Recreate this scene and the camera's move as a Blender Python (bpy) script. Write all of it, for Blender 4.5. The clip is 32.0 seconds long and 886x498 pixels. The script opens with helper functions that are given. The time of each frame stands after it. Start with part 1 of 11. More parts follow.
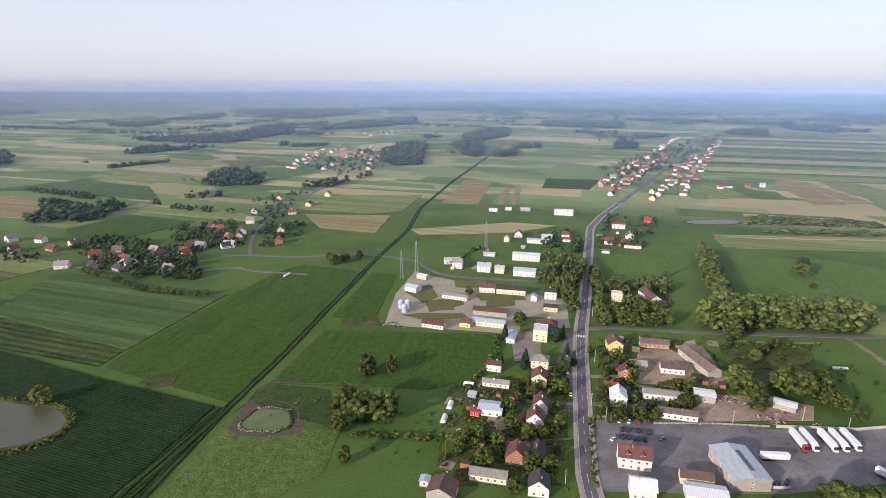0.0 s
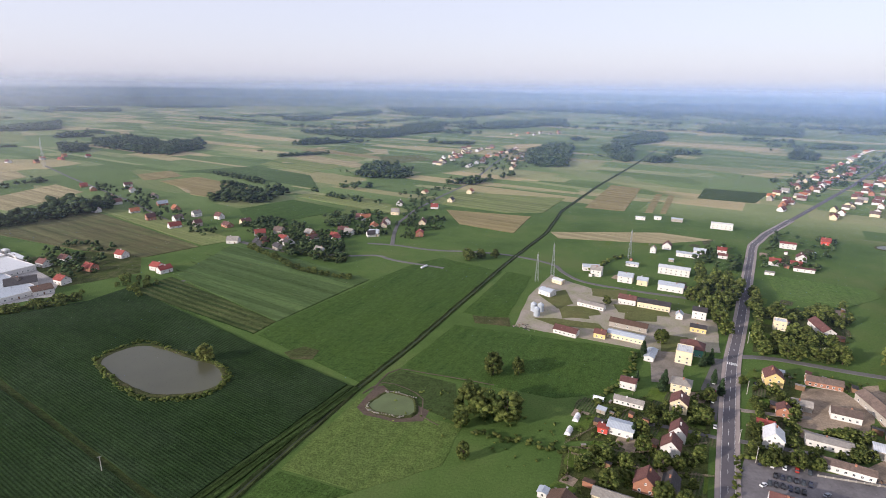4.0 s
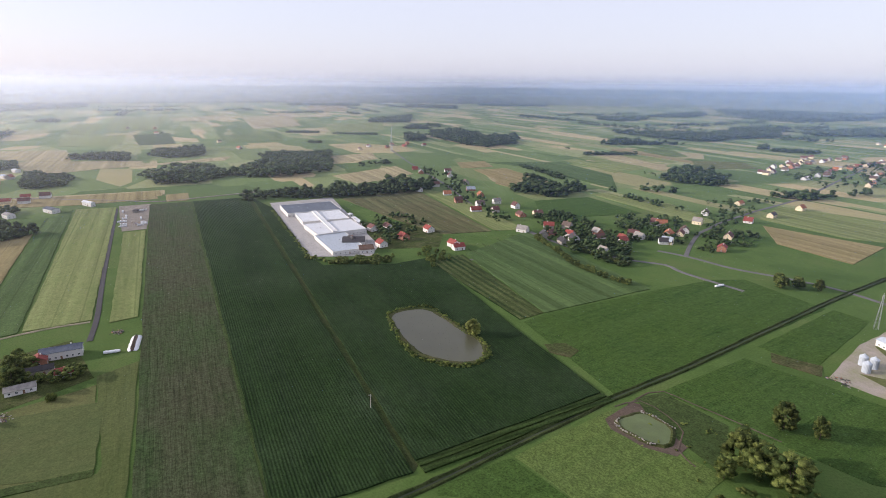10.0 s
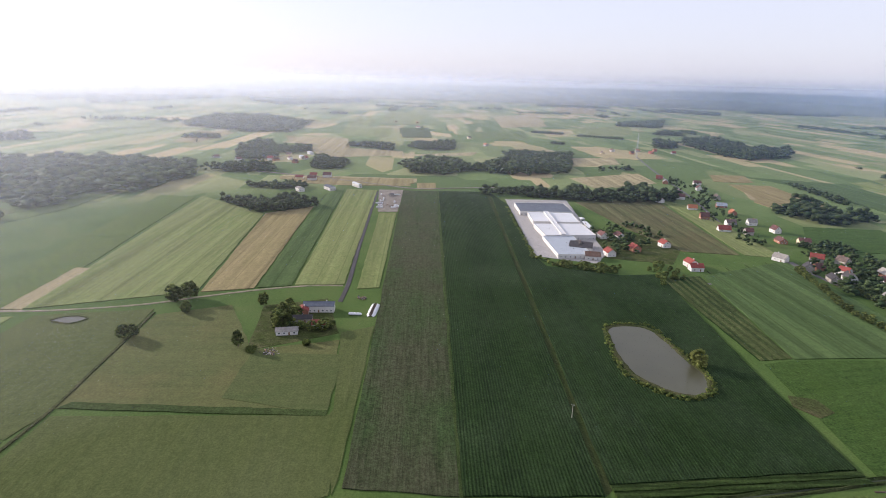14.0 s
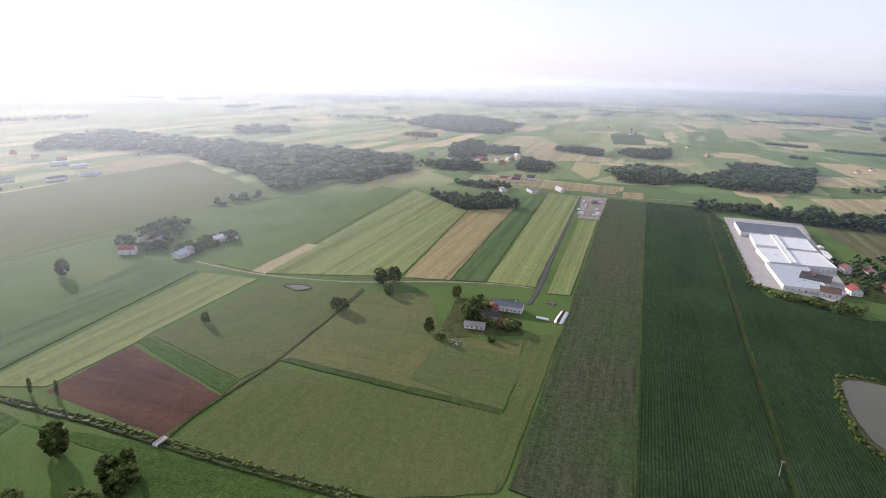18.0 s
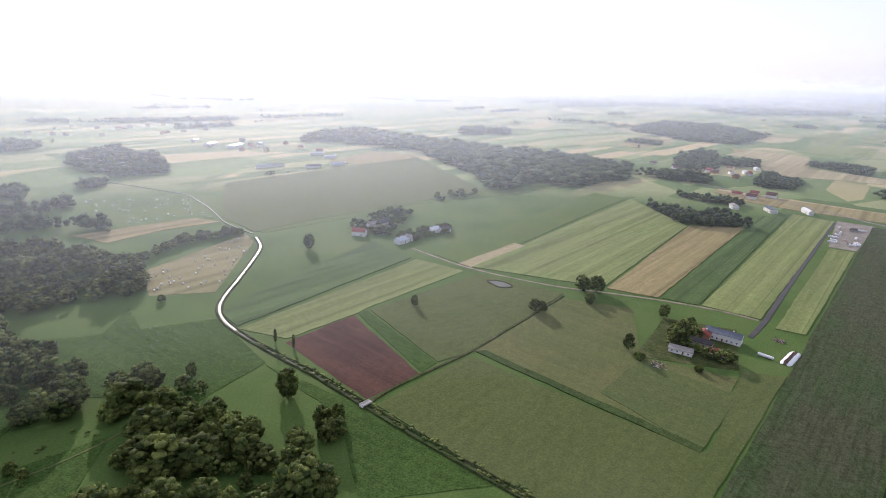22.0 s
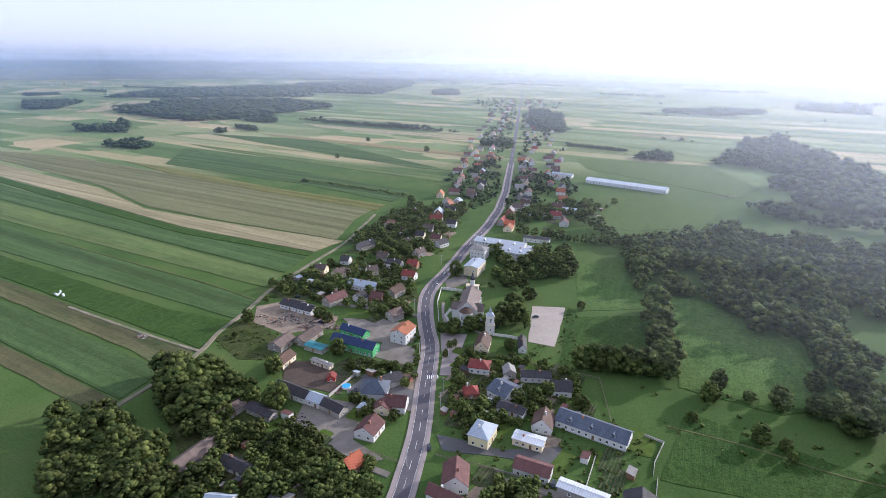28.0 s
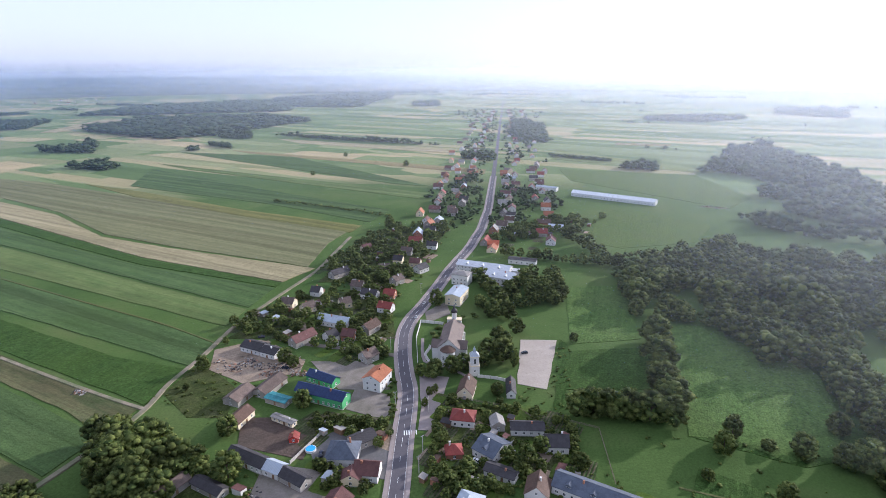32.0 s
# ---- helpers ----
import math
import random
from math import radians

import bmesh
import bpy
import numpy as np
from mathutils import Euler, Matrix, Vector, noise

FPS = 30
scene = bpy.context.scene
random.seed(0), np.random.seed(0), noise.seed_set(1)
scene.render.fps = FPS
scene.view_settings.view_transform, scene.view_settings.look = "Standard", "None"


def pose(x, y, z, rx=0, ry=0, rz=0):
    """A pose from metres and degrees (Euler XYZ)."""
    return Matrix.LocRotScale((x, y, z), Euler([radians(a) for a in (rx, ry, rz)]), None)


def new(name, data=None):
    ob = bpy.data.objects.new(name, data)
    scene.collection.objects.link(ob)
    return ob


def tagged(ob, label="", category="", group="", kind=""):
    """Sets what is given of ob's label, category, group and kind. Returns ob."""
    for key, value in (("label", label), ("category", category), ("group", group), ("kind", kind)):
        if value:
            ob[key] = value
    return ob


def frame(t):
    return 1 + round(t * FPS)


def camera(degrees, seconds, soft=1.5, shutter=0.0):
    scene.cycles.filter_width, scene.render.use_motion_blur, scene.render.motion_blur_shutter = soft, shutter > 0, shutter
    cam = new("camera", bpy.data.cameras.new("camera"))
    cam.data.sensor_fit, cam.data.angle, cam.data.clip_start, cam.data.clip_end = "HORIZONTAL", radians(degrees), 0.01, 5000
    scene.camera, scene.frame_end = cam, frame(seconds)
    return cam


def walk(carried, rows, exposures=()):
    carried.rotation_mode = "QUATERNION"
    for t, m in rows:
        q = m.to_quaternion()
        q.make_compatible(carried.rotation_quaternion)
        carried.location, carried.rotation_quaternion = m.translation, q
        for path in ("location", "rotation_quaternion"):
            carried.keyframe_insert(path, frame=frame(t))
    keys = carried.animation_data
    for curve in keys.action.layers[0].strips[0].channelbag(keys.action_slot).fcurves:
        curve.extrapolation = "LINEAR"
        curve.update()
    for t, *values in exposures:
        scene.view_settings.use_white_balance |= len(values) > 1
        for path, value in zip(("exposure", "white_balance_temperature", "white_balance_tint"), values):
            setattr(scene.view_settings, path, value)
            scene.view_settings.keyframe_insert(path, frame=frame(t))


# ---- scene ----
# ---- camera and its way ----
cam = camera(76.92, 32.0, soft=0.6, shutter=0.15)
ROWS = [
    (0, 0.00, 0.00, 174.00, 2.58, -16.22, 0.15),
    (0.5, -0.30, -0.01, 174.15, 1.18, -16.22, -0.04),
    (1, -0.85, -0.04, 174.42, -1.32, -16.24, -0.27),
    (1.5, -1.73, -0.03, 174.68, -4.90, -16.26, -0.57),
    (2, -2.61, -0.00, 174.73, -6.43, -16.23, -0.65),
    (2.5, -3.05, 0.03, 174.47, -4.89, -16.21, -0.49),
    (3, -2.76, 0.92, 173.74, 1.44, -16.16, 0.07),
    (3.5, -1.81, 2.77, 172.51, 10.82, -16.16, 0.70),
    (5.5, 2.51, 14.20, 166.99, 23.71, -16.36, 0.29),
    (6, 3.77, 16.79, 166.08, 26.83, -16.34, 0.41),
    (6.5, 4.98, 18.99, 165.49, 30.30, -16.42, 0.32),
    (7, 5.83, 20.63, 165.01, 33.41, -16.41, 0.34),
    (7.5, 6.11, 21.63, 164.52, 35.50, -16.40, 0.27),
    (8, 6.03, 22.07, 164.19, 37.61, -16.40, 0.37),
    (8.5, 5.83, 22.09, 164.15, 39.79, -16.42, 0.37),
    (9, 5.58, 21.92, 164.32, 42.36, -16.44, 0.38),
    (9.5, 5.38, 21.60, 164.50, 45.25, -16.51, 0.47),
    (10, 5.10, 21.43, 164.58, 48.15, -16.55, 0.65),
    (10.5, 4.63, 21.42, 164.61, 50.84, -16.57, 0.77),
    (11, 4.00, 21.50, 164.47, 53.91, -16.63, 0.99),
    (11.5, 3.21, 21.80, 164.20, 57.07, -16.67, 1.22),
    (12, 2.76, 22.35, 163.95, 60.12, -16.70, 1.35),
    (12.5, 3.07, 23.00, 163.87, 63.22, -16.73, 1.46),
    (13, 3.97, 23.61, 164.04, 66.38, -16.78, 1.53),
    (13.5, 4.92, 24.15, 164.38, 69.40, -16.81, 1.46),
    (14, 5.76, 24.58, 164.73, 72.33, -16.83, 1.55),
    (14.5, 6.15, 24.91, 164.93, 75.47, -16.85, 1.58),
    (16.5, 5.06, 26.27, 164.39, 86.54, -16.91, 1.61),
    (17, 4.83, 26.29, 164.31, 89.04, -16.95, 1.66),
    (17.5, 4.52, 26.21, 164.21, 91.23, -17.00, 1.70),
    (18, 4.21, 26.20, 163.96, 93.21, -17.01, 1.74),
    (18.5, 3.91, 26.30, 163.47, 95.33, -17.00, 1.68),
    (19, 3.64, 26.57, 162.92, 97.71, -17.02, 1.61),
    (19.5, 3.32, 27.05, 162.49, 100.51, -17.03, 1.53),
    (20, 3.23, 27.40, 162.37, 103.39, -17.05, 1.57),
    (20.5, 3.46, 27.51, 162.51, 106.56, -17.12, 1.65),
    (21, 4.01, 27.40, 162.81, 109.39, -17.16, 1.66),
    (21.5, 4.50, 27.34, 163.15, 112.09, -17.19, 1.68),
    (22, 4.65, 27.54, 163.33, 115.13, -17.26, 1.70),
    (22.5, 4.14, 28.10, 163.18, 118.92, -17.29, 1.59),
    (23, 3.16, 28.80, 162.81, 124.58, -17.40, 1.70),
    (23.5, 2.00, 29.49, 162.58, 132.61, -17.53, 1.51),
    (24, 0.91, 30.11, 162.55, 142.40, -17.51, 1.15),
    (24.5, 0.24, 30.62, 162.32, 154.35, -17.78, 1.74),
    (25, -0.36, 30.56, 161.21, 171.78, -18.47, 1.64),
    (25.5, -1.11, 29.47, 159.98, 184.35, -18.72, 2.06),
    (26, -1.62, 27.75, 159.00, 188.70, -18.84, 1.59),
    (26.5, -1.66, 25.42, 158.48, 191.93, -18.97, 1.40),
    (28.5, 0.20, 13.91, 158.03, 194.48, -18.59, 0.66),
    (29, 0.68, 9.88, 157.86, 194.23, -18.39, 0.58),
    (29.5, 1.19, 5.13, 157.61, 193.94, -18.25, 0.33),
    (30, 1.62, 0.02, 157.42, 193.72, -18.09, 0.18),
    (30.5, 2.09, -5.00, 157.50, 193.51, -17.97, -0.00),
    (31, 2.63, -9.67, 157.94, 193.29, -17.88, -0.26),
    (31.5, 3.25, -14.36, 158.53, 193.02, -17.80, -0.45),
    (32, 3.87, -19.12, 159.17, 192.86, -17.67, -0.42)
]
walk(cam, [(t, pose(x, y, z, 90 + pitch, 0, yaw) @ pose(0, 0, 0, 0, 0, roll)) for t, x, y, z, yaw, pitch, roll in ROWS],
     exposures=[(0.0, 0.22, 6120, 19), (20.0, 0.34, 6080, 19), (24.5, 0.40, 5700, 19), (28.0, 0.48, 5450, 18), (32.0, 0.48, 5450, 18)])

# ---- sky, sun, exposure ----
SUN_ELEVATION = 17.0
SUN_TURN = 225.0  # clockwise from +y
world = bpy.data.worlds.new("sky")
scene.world = world
world.use_nodes = True
wn = world.node_tree.nodes
sky = wn.new("ShaderNodeTexSky")
sky.sky_type = "NISHITA"
sky.sun_disc = False
sky.sun_elevation = radians(SUN_ELEVATION)
sky.sun_rotation = radians(SUN_TURN)
sky.air_density, sky.dust_density, sky.ozone_density = 1.0, 1.6, 1.5
veil = wn.new("ShaderNodeMix")  # thin high cloud all over the sky
veil.data_type = "RGBA"
veil.inputs[0].default_value = 0.7
veil.inputs[7].default_value = (5.15, 5.2, 5.55, 1)
world.node_tree.links.new(sky.outputs[0], veil.inputs[6])
world.node_tree.links.new(veil.outputs[2], wn["Background"].inputs[0])
wn["Background"].inputs[1].default_value = 0.15
sun_data = bpy.data.lights.new("sun", "SUN")
sun_data.energy, sun_data.angle, sun_data.color = 5.0, radians(0.6), (1.0, 0.90, 0.74)
sun = new("sun", sun_data)
to_sun = Vector((math.sin(radians(SUN_TURN)) * math.cos(radians(SUN_ELEVATION)), math.cos(radians(SUN_TURN)) * math.cos(radians(SUN_ELEVATION)), math.sin(radians(SUN_ELEVATION))))
sun.rotation_mode = "QUATERNION"
sun.rotation_quaternion = (-to_sun).to_track_quat("-Z", "Y")
sun.location = (-900, -900, 600)

# ---- materials ----
MATS = {}


def nodes_of(name, rough=0.9, metal=0.0):
    m = bpy.data.materials.new(name)
    m.use_nodes = True
    t = m.node_tree
    b = t.nodes["Principled BSDF"]
    b.inputs["Roughness"].default_value = rough
    b.inputs["Metallic"].default_value = metal
    b.inputs["Specular IOR Level"].default_value = 0.25
    MATS[name] = m
    return m, t, b


def add(t, kind, **values):
    n = t.nodes.new(kind)
    for k, v in values.items():
        if k in ("operation", "blend_type", "data_type", "noise_dimensions", "distance", "feature"):
            if k == "operation":
                n.operation = v
            elif k == "blend_type":
                n.blend_type = v
            elif k == "data_type":
                n.data_type = v
            elif k == "distance":
                n.distance = v
            elif k == "feature":
                n.feature = v
        else:
            n.inputs[k.replace("_", " ")].default_value = v
    return n


def rgb(c):
    return (*c, 1.0)


def mix_colour(t, fac, a, b, blend="MIX"):
    n = t.nodes.new("ShaderNodeMix")
    n.data_type, n.blend_type = "RGBA", blend
    for socket, value in ((n.inputs[0], fac), (n.inputs[6], a), (n.inputs[7], b)):
        if hasattr(value, "is_output"):
            t.links.new(value, socket)
        else:
            socket.default_value = rgb(value) if isinstance(value, tuple) and len(value) == 3 else value
    return n.outputs[2]


def ramp(t, fac, stops):
    n = t.nodes.new("ShaderNodeValToRGB")
    e = n.color_ramp.elements
    while len(e) < len(stops):
        e.new(0.5)
    for i, (p, c) in enumerate(stops):
        e[i].position = p
        e[i].color = rgb(c) if isinstance(c, tuple) else (c, c, c, 1)
    t.links.new(fac, n.inputs[0])
    return n.outputs[0]


def noise_at(t, vector, scale, detail=4.0, rough=0.6):
    n = t.nodes.new("ShaderNodeTexNoise")
    n.inputs["Scale"].default_value = scale
    n.inputs["Detail"].default_value = detail
    n.inputs["Roughness"].default_value = rough
    t.links.new(vector, n.inputs["Vector"])
    return n.outputs[0]


def place(t, angle=0.0, scale=(1, 1, 1)):
    g = t.nodes.new("ShaderNodeNewGeometry")
    if angle == 0.0 and scale == (1, 1, 1):
        return g.outputs["Position"]
    r = t.nodes.new("ShaderNodeMapping")
    r.vector_type = "POINT"
    r.inputs["Rotation"].default_value = (0, 0, radians(-angle))
    t.links.new(g.outputs["Position"], r.inputs["Vector"])
    s = t.nodes.new("ShaderNodeVectorMath")
    s.operation = "MULTIPLY"
    s.inputs[1].default_value = scale
    t.links.new(r.outputs[0], s.inputs[0])
    return s.outputs[0]


def bump(t, b, height, strength, distance):
    n = t.nodes.new("ShaderNodeBump")
    n.inputs["Strength"].default_value = strength
    n.inputs["Distance"].default_value = distance
    t.links.new(height, n.inputs["Height"])
    t.links.new(n.outputs[0], b.inputs["Normal"])


def crop(name, dark, light, angle, spacing, rows=0.5, blotch=0.018, patch=None, relief=0.3):
    """Rows of plants along one direction, with blotches and fine grain."""
    m, t, b = nodes_of(name, 0.95)
    b.inputs["Specular IOR Level"].default_value = 0.06
    across = place(t, angle, (0.03, 1.0 / spacing, 0.2))
    line = noise_at(t, across, 1.0, 3.0, 0.7)
    wide = noise_at(t, place(t, angle, (0.0025, 0.05, 0.05)), 1.0, 3.0)
    spots = noise_at(t, place(t), blotch, 5.0, 0.62)
    grain = noise_at(t, place(t), 0.9, 5.0, 0.75)
    wave = t.nodes.new("ShaderNodeTexWave")
    wave.bands_direction = "Y"
    wave.inputs["Scale"].default_value = 0.314 / spacing
    wave.inputs["Distortion"].default_value = 1.0
    wave.inputs["Detail"].default_value = 2.0
    wave.inputs["Detail Scale"].default_value = 0.25
    t.links.new(place(t, angle, (1.0, 1.0, 1.0001)), wave.inputs["Vector"])
    drill = t.nodes.new("ShaderNodeMix")
    drill.inputs[0].default_value = 0.42 * rows if rows > 0.6 else 0.0
    t.links.new(line, drill.inputs[2])
    t.links.new(wave.outputs["Fac"], drill.inputs[3])
    line = drill.outputs[0]
    tone = ramp(t, line, [(0.5 - 0.3 * (1.05 - rows), dark), (0.5 + 0.3 * (1.05 - rows), light)])
    tone = mix_colour(t, ramp(t, spots, [(0.40, 0.0), (0.66, 0.7)]), tone, patch or tuple(0.7 * c for c in dark))
    tone = mix_colour(t, ramp(t, wide, [(0.40, 0.0), (0.62, 0.55)]), tone, light)
    if rows <= 0.6 and angle == 165.0 and name != "vetch_pale":
        band = noise_at(t, place(t, angle, (0.0012, 0.11, 0.05)), 1.0, 2.0, 0.5)
        tone = mix_colour(t, 0.6, tone, ramp(t, band, [(0.36, 0.66), (0.5, 1.0), (0.64, 1.28)]), "MULTIPLY")
        track = t.nodes.new("ShaderNodeTexWave")
        track.bands_direction = "Y"
        track.inputs["Scale"].default_value = 0.314 / 17.0
        track.inputs["Distortion"].default_value = 0.35
        track.inputs["Detail Scale"].default_value = 0.1
        t.links.new(place(t, angle, (0.6, 1.0, 1.0)), track.inputs["Vector"])
        tone = mix_colour(t, 0.4, tone, ramp(t, track.outputs["Fac"], [(0.985, 1.0), (0.999, 0.45)]), "MULTIPLY")
    tuft = noise_at(t, place(t), 0.22, 4.0, 0.7)
    tone = mix_colour(t, 0.8 if rows > 0.6 or relief > 0.45 else 0.4, tone, ramp(t, tuft, [(0.3, 0.7), (0.7, 1.3)]), "MULTIPLY")
    tone = mix_colour(t, 0.85 if rows > 0.6 or relief > 0.45 else 0.42, tone, ramp(t, grain, [(0.32, 0.42), (0.68, 1.58)]), "MULTIPLY")
    t.links.new(tone, b.inputs["Base Color"])
    s = t.nodes.new("ShaderNodeMath")
    s.operation = "ADD"
    t.links.new(line, s.inputs[0])
    t.links.new(grain, s.inputs[1])
    bump(t, b, s.outputs[0], 1.0, relief)
    return m


ROW_CORN = 164.0
crop("corn", (0.0078, 0.0180, 0.0058), (0.0228, 0.0448, 0.0132), ROW_CORN, 1.6, 0.68, 0.02, (0.034, 0.055, 0.025), 0.9)
crop("corn_thin", (0.0362, 0.0465, 0.0207), (0.0646, 0.0688, 0.0378), ROW_CORN, 2.0, 0.6, 0.014, (0.035, 0.075, 0.02), 0.7)
crop("corn_cross", (0.0122, 0.0253, 0.0060), (0.0389, 0.0632, 0.0178), 76.0, 3.4, 0.85, 0.02, None, 0.9)
crop("orchard", (0.016, 0.04, 0.01), (0.085, 0.10, 0.036), 165.0, 6.5, 1.0, 0.02, None, 0.8)
crop("vetch", (0.0489, 0.0846, 0.0291), (0.0814, 0.1217, 0.0436), 165.0, 5.0, 0.4, 0.012, (0.05, 0.085, 0.024), 0.4)
crop("vetch_pale", (0.0599, 0.0812, 0.0256), (0.0855, 0.1043, 0.0342), 165.0, 4.0, 0.3, 0.012, (0.095, 0.11, 0.045), 0.4)
crop("olive", (0.06, 0.08, 0.03), (0.12, 0.115, 0.055), 165.0, 5.0, 0.6, 0.02, (0.10, 0.085, 0.045), 0.4)
crop("pale", (0.1180, 0.1590, 0.0510), (0.1820, 0.2060, 0.0780), 165.0, 6.0, 0.45, 0.012, (0.15, 0.165, 0.07), 0.35)
crop("pale_dark", (0.0733, 0.1183, 0.0348), (0.1332, 0.1655, 0.0582), 165.0, 6.0, 0.45, 0.012, None, 0.35)
crop("mustard", (0.12, 0.13, 0.04), (0.18, 0.17, 0.06), 165.0, 6.0, 0.45, 0.012, None, 0.35)
crop("wheat", (0.1750, 0.1450, 0.0700), (0.2450, 0.2000, 0.1000), 165.0, 5.0, 0.4, 0.014, (0.21, 0.18, 0.08), 0.3)
crop("wheat_pale", (0.2350, 0.2040, 0.1100), (0.3330, 0.2850, 0.1640), 165.0, 5.0, 0.4, 0.014, (0.23, 0.20, 0.11), 0.3)
crop("rye_green", (0.125, 0.13, 0.06), (0.165, 0.16, 0.08), 165.0, 9.0, 0.5, 0.012, (0.14, 0.145, 0.07), 0.3)
crop("stubble", (0.16, 0.15, 0.07), (0.24, 0.205, 0.11), 165.0, 4.0, 0.5, 0.014, (0.13, 0.14, 0.06), 0.25)
crop("hay_green", (0.058, 0.084, 0.028), (0.086, 0.106, 0.038), 75.0, 5.0, 0.4, 0.016, (0.09, 0.10, 0.04), 0.25)
crop("hay", (0.075, 0.093, 0.033), (0.105, 0.117, 0.044), 75.0, 5.0, 0.4, 0.016, (0.13, 0.12, 0.05), 0.25)
crop("meadow", (0.027, 0.059, 0.0125), (0.054, 0.094, 0.0225), 82.0, 3.0, 0.35, 0.02, (0.05, 0.088, 0.017), 0.5)
crop("meadow_pale", (0.0600, 0.1032, 0.0240), (0.0960, 0.1344, 0.0360), 82.0, 4.0, 0.3, 0.02, (0.09, 0.12, 0.04), 0.5)
# meadow green brightened, with extra warm sunlight put into its colour
crop("meadow_sun", (0.056, 0.108, 0.023), (0.092, 0.148, 0.037), 82.0, 3.5, 0.3, 0.02, (0.09, 0.13, 0.04), 0.5)
crop("meadow_dark", (0.0290, 0.0520, 0.0150), (0.0480, 0.0710, 0.0225), 70.0, 4.0, 0.3, 0.02, (0.06, 0.08, 0.026), 0.5)
crop("rough_grass", (0.0225, 0.0413, 0.0105), (0.0638, 0.0713, 0.0263), 20.0, 2.0, 0.3, 0.05, (0.11, 0.095, 0.05), 0.6)
crop("ditch_grass", (0.016, 0.032, 0.009), (0.046, 0.062, 0.020), 20.0, 2.0, 0.3, 0.05, (0.055, 0.058, 0.026), 0.6)
crop("garden", (0.0235, 0.0410, 0.0095), (0.0560, 0.0720, 0.0195), 80.0, 3.0, 0.3, 0.10, (0.11, 0.105, 0.05), 0.5)
crop("lawn", (0.0500, 0.0930, 0.0130), (0.0850, 0.1240, 0.0220), 80.0, 3.0, 0.3, 0.10, (0.10, 0.125, 0.04), 0.2)
crop("beds", (0.0340, 0.0595, 0.0170), (0.0850, 0.0765, 0.0467), 75.0, 1.6, 1.0, 0.10, (0.06, 0.10, 0.03), 0.5)
crop("soil", (0.068, 0.036, 0.027), (0.108, 0.056, 0.041), 75.0, 3.0, 0.5, 0.016, (0.040, 0.022, 0.024), 0.3)
crop("mud", (0.07, 0.05, 0.04), (0.115, 0.085, 0.068), 40.0, 3.0, 0.3, 0.06, (0.09, 0.075, 0.06), 0.3)
crop("soil_pale", (0.23, 0.172, 0.12), (0.33, 0.26, 0.19), 40.0, 3.0, 0.3, 0.06, (0.10, 0.08, 0.06), 0.3)


def ground_material():
    m, t, b = nodes_of("countryside", 0.95)
    b.inputs["Specular IOR Level"].default_value = 0.08
    near = noise_at(t, place(t), 0.012, 6.0, 0.65)
    grain = noise_at(t, place(t), 0.8, 5.0, 0.75)
    grass = ramp(t, near, [(0.3, (0.046, 0.084, 0.020)), (0.52, (0.071, 0.116, 0.029)), (0.72, (0.099, 0.126, 0.041))])
    grass = mix_colour(t, 0.7, grass, ramp(t, grain, [(0.25, 0.55), (0.75, 1.45)]), "MULTIPLY")
    tones = []
    for angle, sx, sy in ((164.5, 420.0, 46.0), (166.0, 210.0, 90.0)):
        v = t.nodes.new("ShaderNodeTexVoronoi")
        v.distance = "CHEBYCHEV"
        v.inputs["Scale"].default_value = 1.0
        v.inputs["Randomness"].default_value = 0.8
        t.links.new(place(t, angle, (1.0 / sx, 1.0 / sy, 0.0)), v.inputs["Vector"])
        sep = t.nodes.new("ShaderNodeSeparateColor")
        t.links.new(v.outputs["Color"], sep.inputs[0])
        tone = ramp(t, sep.outputs[0], [(0.0, (0.075, 0.120, 0.038)), (0.2, (0.145, 0.200, 0.072)), (0.36, (0.085, 0.135, 0.045)), (0.5, (0.200, 0.240, 0.100)),
                                        (0.62, (0.255, 0.262, 0.125)), (0.74, (0.115, 0.165, 0.060)), (0.87, (0.400, 0.320, 0.175)), (1.0, (0.300, 0.270, 0.140))])
        tones.append(tone)
    which = noise_at(t, place(t), 0.0011, 1.0)
    patch = mix_colour(t, ramp(t, which, [(0.5, 0.0), (0.51, 1.0)]), tones[0], tones[1])
    patch = mix_colour(t, ramp(t, near, [(0.3, 0.25), (0.7, 0.0)]), patch, (0.06, 0.09, 0.03))
    length = t.nodes.new("ShaderNodeVectorMath")
    length.operation = "LENGTH"
    t.links.new(place(t), length.inputs[0])
    far = t.nodes.new("ShaderNodeMapRange")
    far.inputs[1].default_value, far.inputs[2].default_value = 800.0, 920.0
    t.links.new(length.outputs["Value"], far.inputs[0])
    t.links.new(mix_colour(t, far.outputs[0], grass, patch), b.inputs["Base Color"])
    bump(t, b, grain, 0.8, 0.3)


ground_material()


